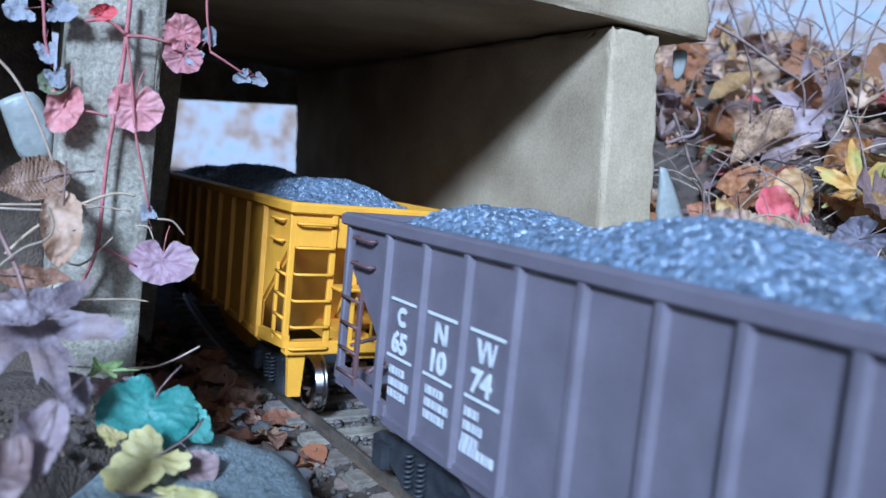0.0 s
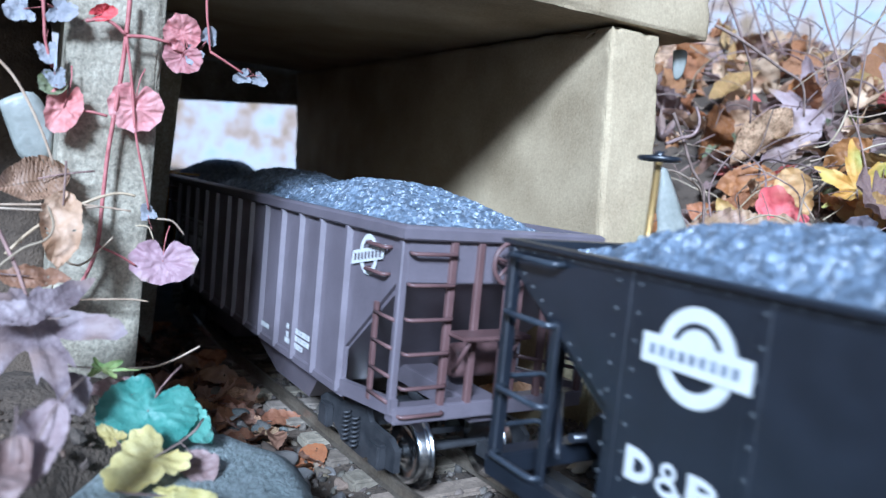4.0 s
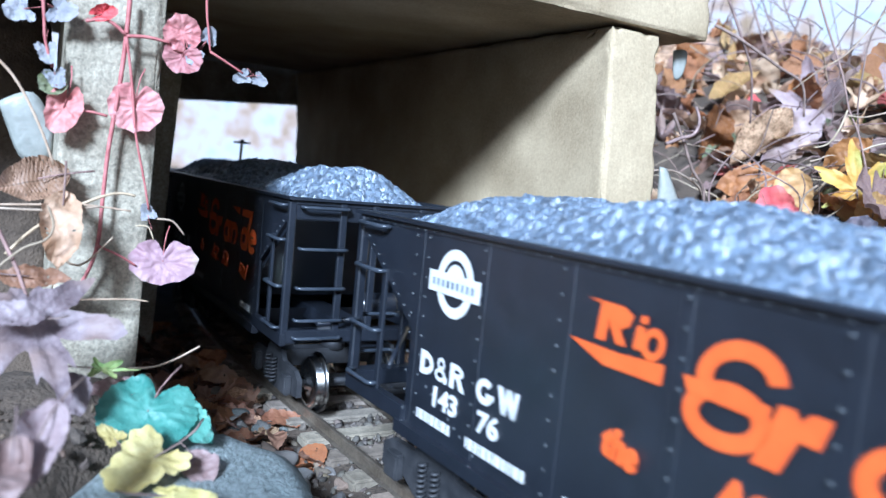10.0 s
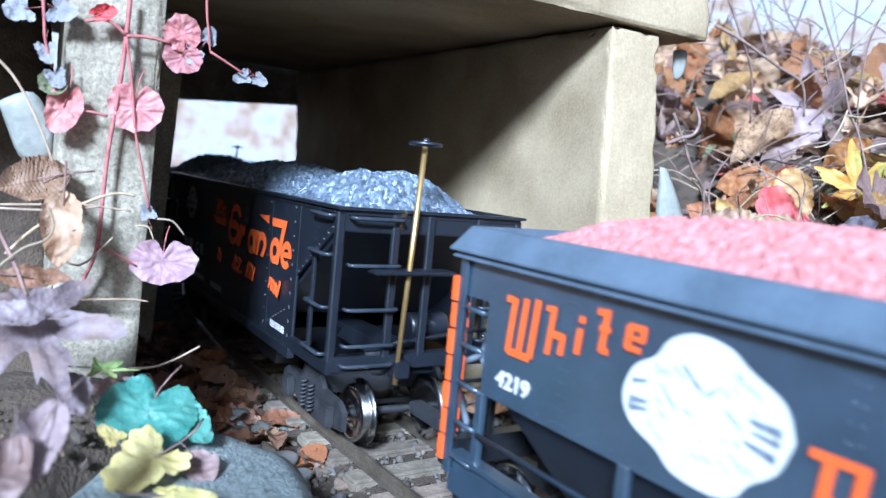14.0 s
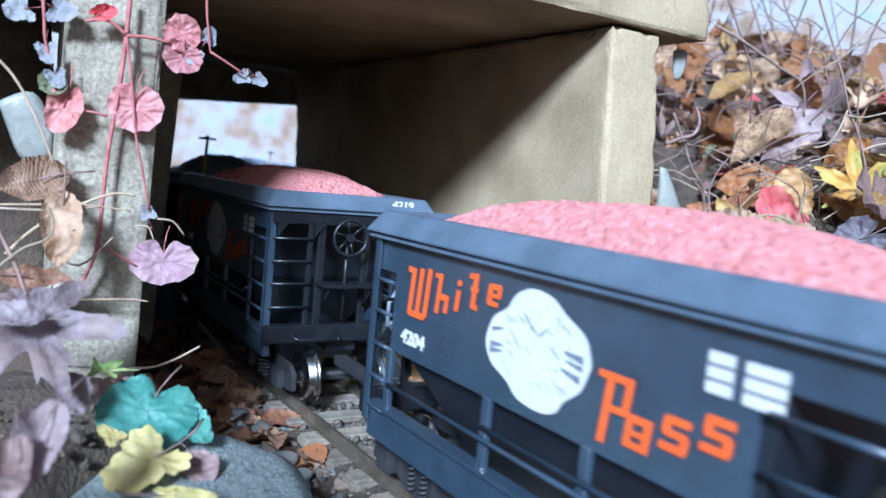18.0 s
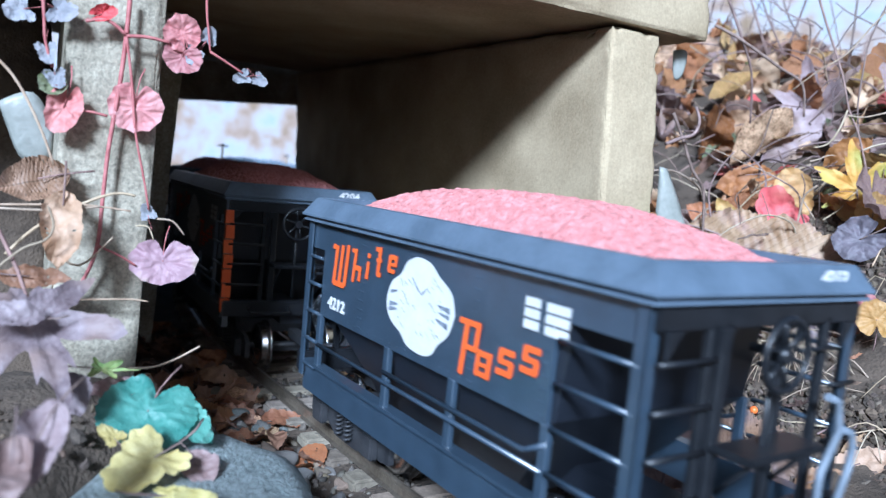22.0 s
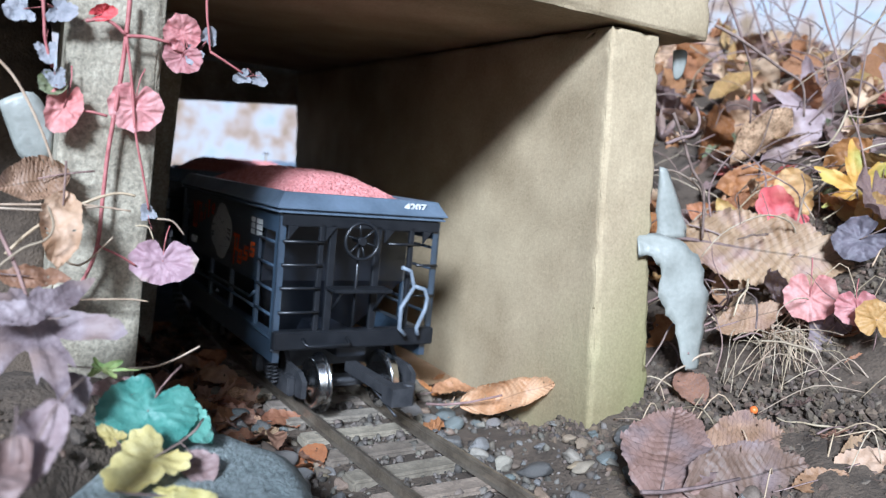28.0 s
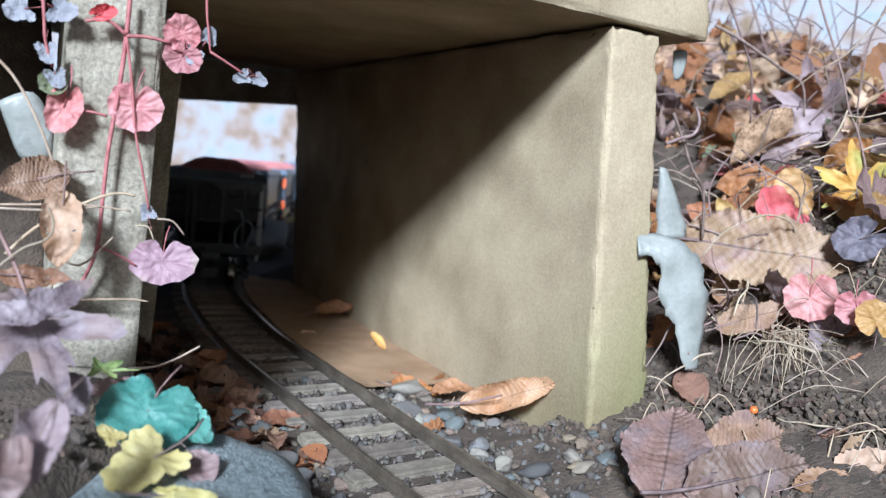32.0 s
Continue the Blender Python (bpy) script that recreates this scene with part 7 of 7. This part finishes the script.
    ob = tagged(part("flat_stone", bm, SLATE), "flat weathered blue-grey stone in the soil", "stone")
    ob.matrix_world = pose(-0.066, 0.206, 0.0150, 0, 3, 10)
    # pale stones beyond the tunnel
    for i in range(6):
        p = tun(1.22 + 0.05 * (i % 2), -0.16 + i * 0.12, 0)
        if abs(p.x - on_line(0.8).x) < 0.08 and i in (2, 3):
            continue
        ob = new("pale_stone", meshes[3])
        ob.matrix_world = Matrix.LocRotScale((p.x, p.y, height(p.x, p.y) + 0.025), Euler((0, 0, i * 1.3)), Vector((0.075, 0.05, 0.05)))
        tagged(ob, "pale bluish edging stone beyond the tunnel", "stone", "edging stones")
    bm = bmesh.new()
    bmesh.ops.create_icosphere(bm, subdivisions=2, radius=0.0024)
    for f in bm.faces:
        f.smooth = True
    ob = tagged(part("berry", bm, BERRY), "tiny orange berry lying on dark soil", "berry")
    ob.location = (0.186, 0.416, height(0.186, 0.416) + 0.002)


def plastic(name, outline, centre, out, bulge, label):
    """A torn sheet of milky plastic: outline in its own plane, bowed outwards."""
    bm = bmesh.new()
    c = Vector(centre)
    n = Vector(out).normalized()
    rim = [Vector(p) for p in outline]
    loops = []
    fine = smooth_line(rim + [rim[0]], 4)[:-1]
    for f in (1.0, 0.8, 0.55, 0.28):
        loops.append([bm.verts.new(c + (p - c) * f + n * bulge * (1 - f * f) + n * 0.0016 * noise.noise((c + (p - c) * f) * 90)) for p in fine])
    k = len(fine)
    for a, b in zip(loops, loops[1:]):
        for i in range(k):
            bm.faces.new((a[i], a[(i + 1) % k], b[(i + 1) % k], b[i])).smooth = True
    bm.faces.new(loops[-1]).smooth = True
    bmesh.ops.recalc_face_normals(bm, faces=bm.faces[:])
    bmesh.ops.solidify(bm, geom=bm.faces[:], thickness=0.0008)
    tagged(part(name, bm, PLASTIC), label, "plastic")


def ribbon(pairs, label):
    """A torn strip of plastic between two edges."""
    bm = bmesh.new()
    a, b = smooth_line([p for p, _ in pairs], 5), smooth_line([p for _, p in pairs], 5)
    rows = []
    for i, (p, r) in enumerate(zip(a, b)):
        row = []
        for k in range(7):
            f = k / 6
            w = p.lerp(r, f) + Vector((-0.3, -1, 0.1)) * (0.0025 * math.sin(math.pi * f) + 0.0015 * noise.noise(Vector((i * 0.5, k, 0))))
            if k in (0, 6):
                w += (r - p) * 0.12 * noise.noise(Vector((i * 0.45, k * 3.3, 2)))
            row.append(bm.verts.new(w))
        rows.append(row)
    for u, v in zip(rows, rows[1:]):
        for k in range(6):
            bm.faces.new((u[k], u[k + 1], v[k + 1], v[k])).smooth = True
    bmesh.ops.recalc_face_normals(bm, faces=bm.faces[:])
    bmesh.ops.solidify(bm, geom=bm.faces[:], thickness=0.0007)
    tagged(part("plastic_strip", bm, PLASTIC), label, "plastic")


def build_plastic():
    back = (-0.3, -1, 0.1)
    plastic("plastic_sheet", ((-0.1793, 0.2951, 0.1583), (-0.1692, 0.3007, 0.1632), (-0.1632, 0.304, 0.1505), (-0.1634, 0.3039, 0.1367), (-0.1728, 0.2987, 0.1379)), (-0.170, 0.3005, 0.150), back, 0.003, "torn milky plastic sheet behind the slab")
    ribbon((((0.1167, 0.4520, 0.1217), (0.1178, 0.4460, 0.1089)), ((0.1282, 0.4540, 0.1230), (0.1241, 0.4460, 0.1102)), ((0.1442, 0.4520, 0.1202), (0.1316, 0.4460, 0.1023)), ((0.1566, 0.4540, 0.1097), (0.1318, 0.4460, 0.0892)), ((0.1626, 0.4520, 0.0930), (0.1378, 0.4460, 0.0772)), ((0.1656, 0.4540, 0.0724), (0.1439, 0.4460, 0.0698)), ((0.1637, 0.4520, 0.0577), (0.1488, 0.4460, 0.0559)), ((0.1646, 0.4540, 0.0426), (0.1543, 0.4460, 0.0426))), "torn curling strip of milky plastic against the slab")
    ribbon((((0.1390, 0.5000, 0.1658), (0.1445, 0.5030, 0.1648)), ((0.1401, 0.5000, 0.1417), (0.1564, 0.5030, 0.1408)), ((0.1420, 0.5000, 0.1170), (0.1639, 0.5030, 0.1208))), "milky plastic strip beside the slab")
    plastic("plastic_scrap", ((0.1357, 0.49, 0.2400), (0.1440, 0.49, 0.2400), (0.1430, 0.49, 0.2255), (0.1380, 0.49, 0.2230)), (0.1400, 0.49, 0.232), back, 0.001, "small pale blue plastic scrap under the roof")


def build_floor():
    bm = bmesh.new()
    rows = []
    for s in np.arange(0.02, 0.56, 0.02):
        p = beside(s, 0.0415)
        a = AX.x * p.x + AX.y * p.y
        l0 = LX.x * p.x + LX.y * p.y
        rows.append([bm.verts.new(tun(a, l0 + (0.2885 - l0) * k / 6, -0.0092 + 0.0014 * noise.noise(Vector((s * 30, k, 0))))) for k in range(7)])
    for a, b in zip(rows, rows[1:]):
        for k in range(6):
            bm.faces.new((a[k], a[k + 1], b[k + 1], b[k])).smooth = True
    bmesh.ops.solidify(bm, geom=bm.faces[:], thickness=0.004)
    tagged(part("floor", bm, SAND), "sandy brown tunnel floor beside the rail", "floor", kind="structure")


build_floor()
build_leaves()
build_stems()
build_litter()
build_twigs()
build_tuft()
build_stones()
build_plastic()


# ---- the train's motion ----
# place of the last car's rear end along the track, every half second
PLACE = (-2.7920, -2.7470, -2.6972, -2.6517, -2.6028, -2.5564, -2.5055, -2.4582, -2.4091, -2.3607, -2.3137, -2.2688, -2.2233,
         -2.1815, -2.1379, -2.0947, -2.0508, -2.0074, -1.9599, -1.9122, -1.8603, -1.8125, -1.7633, -1.7214, -1.6744, -1.6260,
         -1.5762, -1.5278, -1.4768, -1.4309, -1.3801, -1.3262, -1.2713, -1.2176, -1.1641, -1.1129, -1.0577, -1.0045, -0.9471,
         -0.8977, -0.8416, -0.7914, -0.7346, -0.6821, -0.6258, -0.5745, -0.5207, -0.4715, -0.4158, -0.3573, -0.3002, -0.2499,
         -0.1980, -0.1487, -0.1007, -0.0529, -0.0020, 0.0435, 0.0909, 0.1480, 0.2092, 0.2626, 0.3145, 0.3705, 0.4266)


def car_pose(s, pivots):
    A, B = on_line(s + pivots[0]), on_line(s + pivots[1])
    e = (B - A).normalized()
    o = A - e * pivots[0]
    return Matrix.Translation((o.x, o.y, 0)) @ Matrix.Rotation(math.atan2(-e.x, e.y), 4, "Z")


def motions():
    for car, off, pivots in CARS:
        walk(car, [(i * 0.5, car_pose(p + off, pivots)) for i, p in enumerate(PLACE)])
        for part_ in car.children:
            if part_.name.startswith("wheelset"):
                _, u, z = part_.location
                rows = []
                for k in range(161):
                    t = k * 0.2
                    turn = np.interp(t * 2, range(len(PLACE)), PLACE) / WHEEL_R
                    rows.append((t, pose(0, u, z, -math.degrees(turn))))
                walk(part_, rows)


motions()
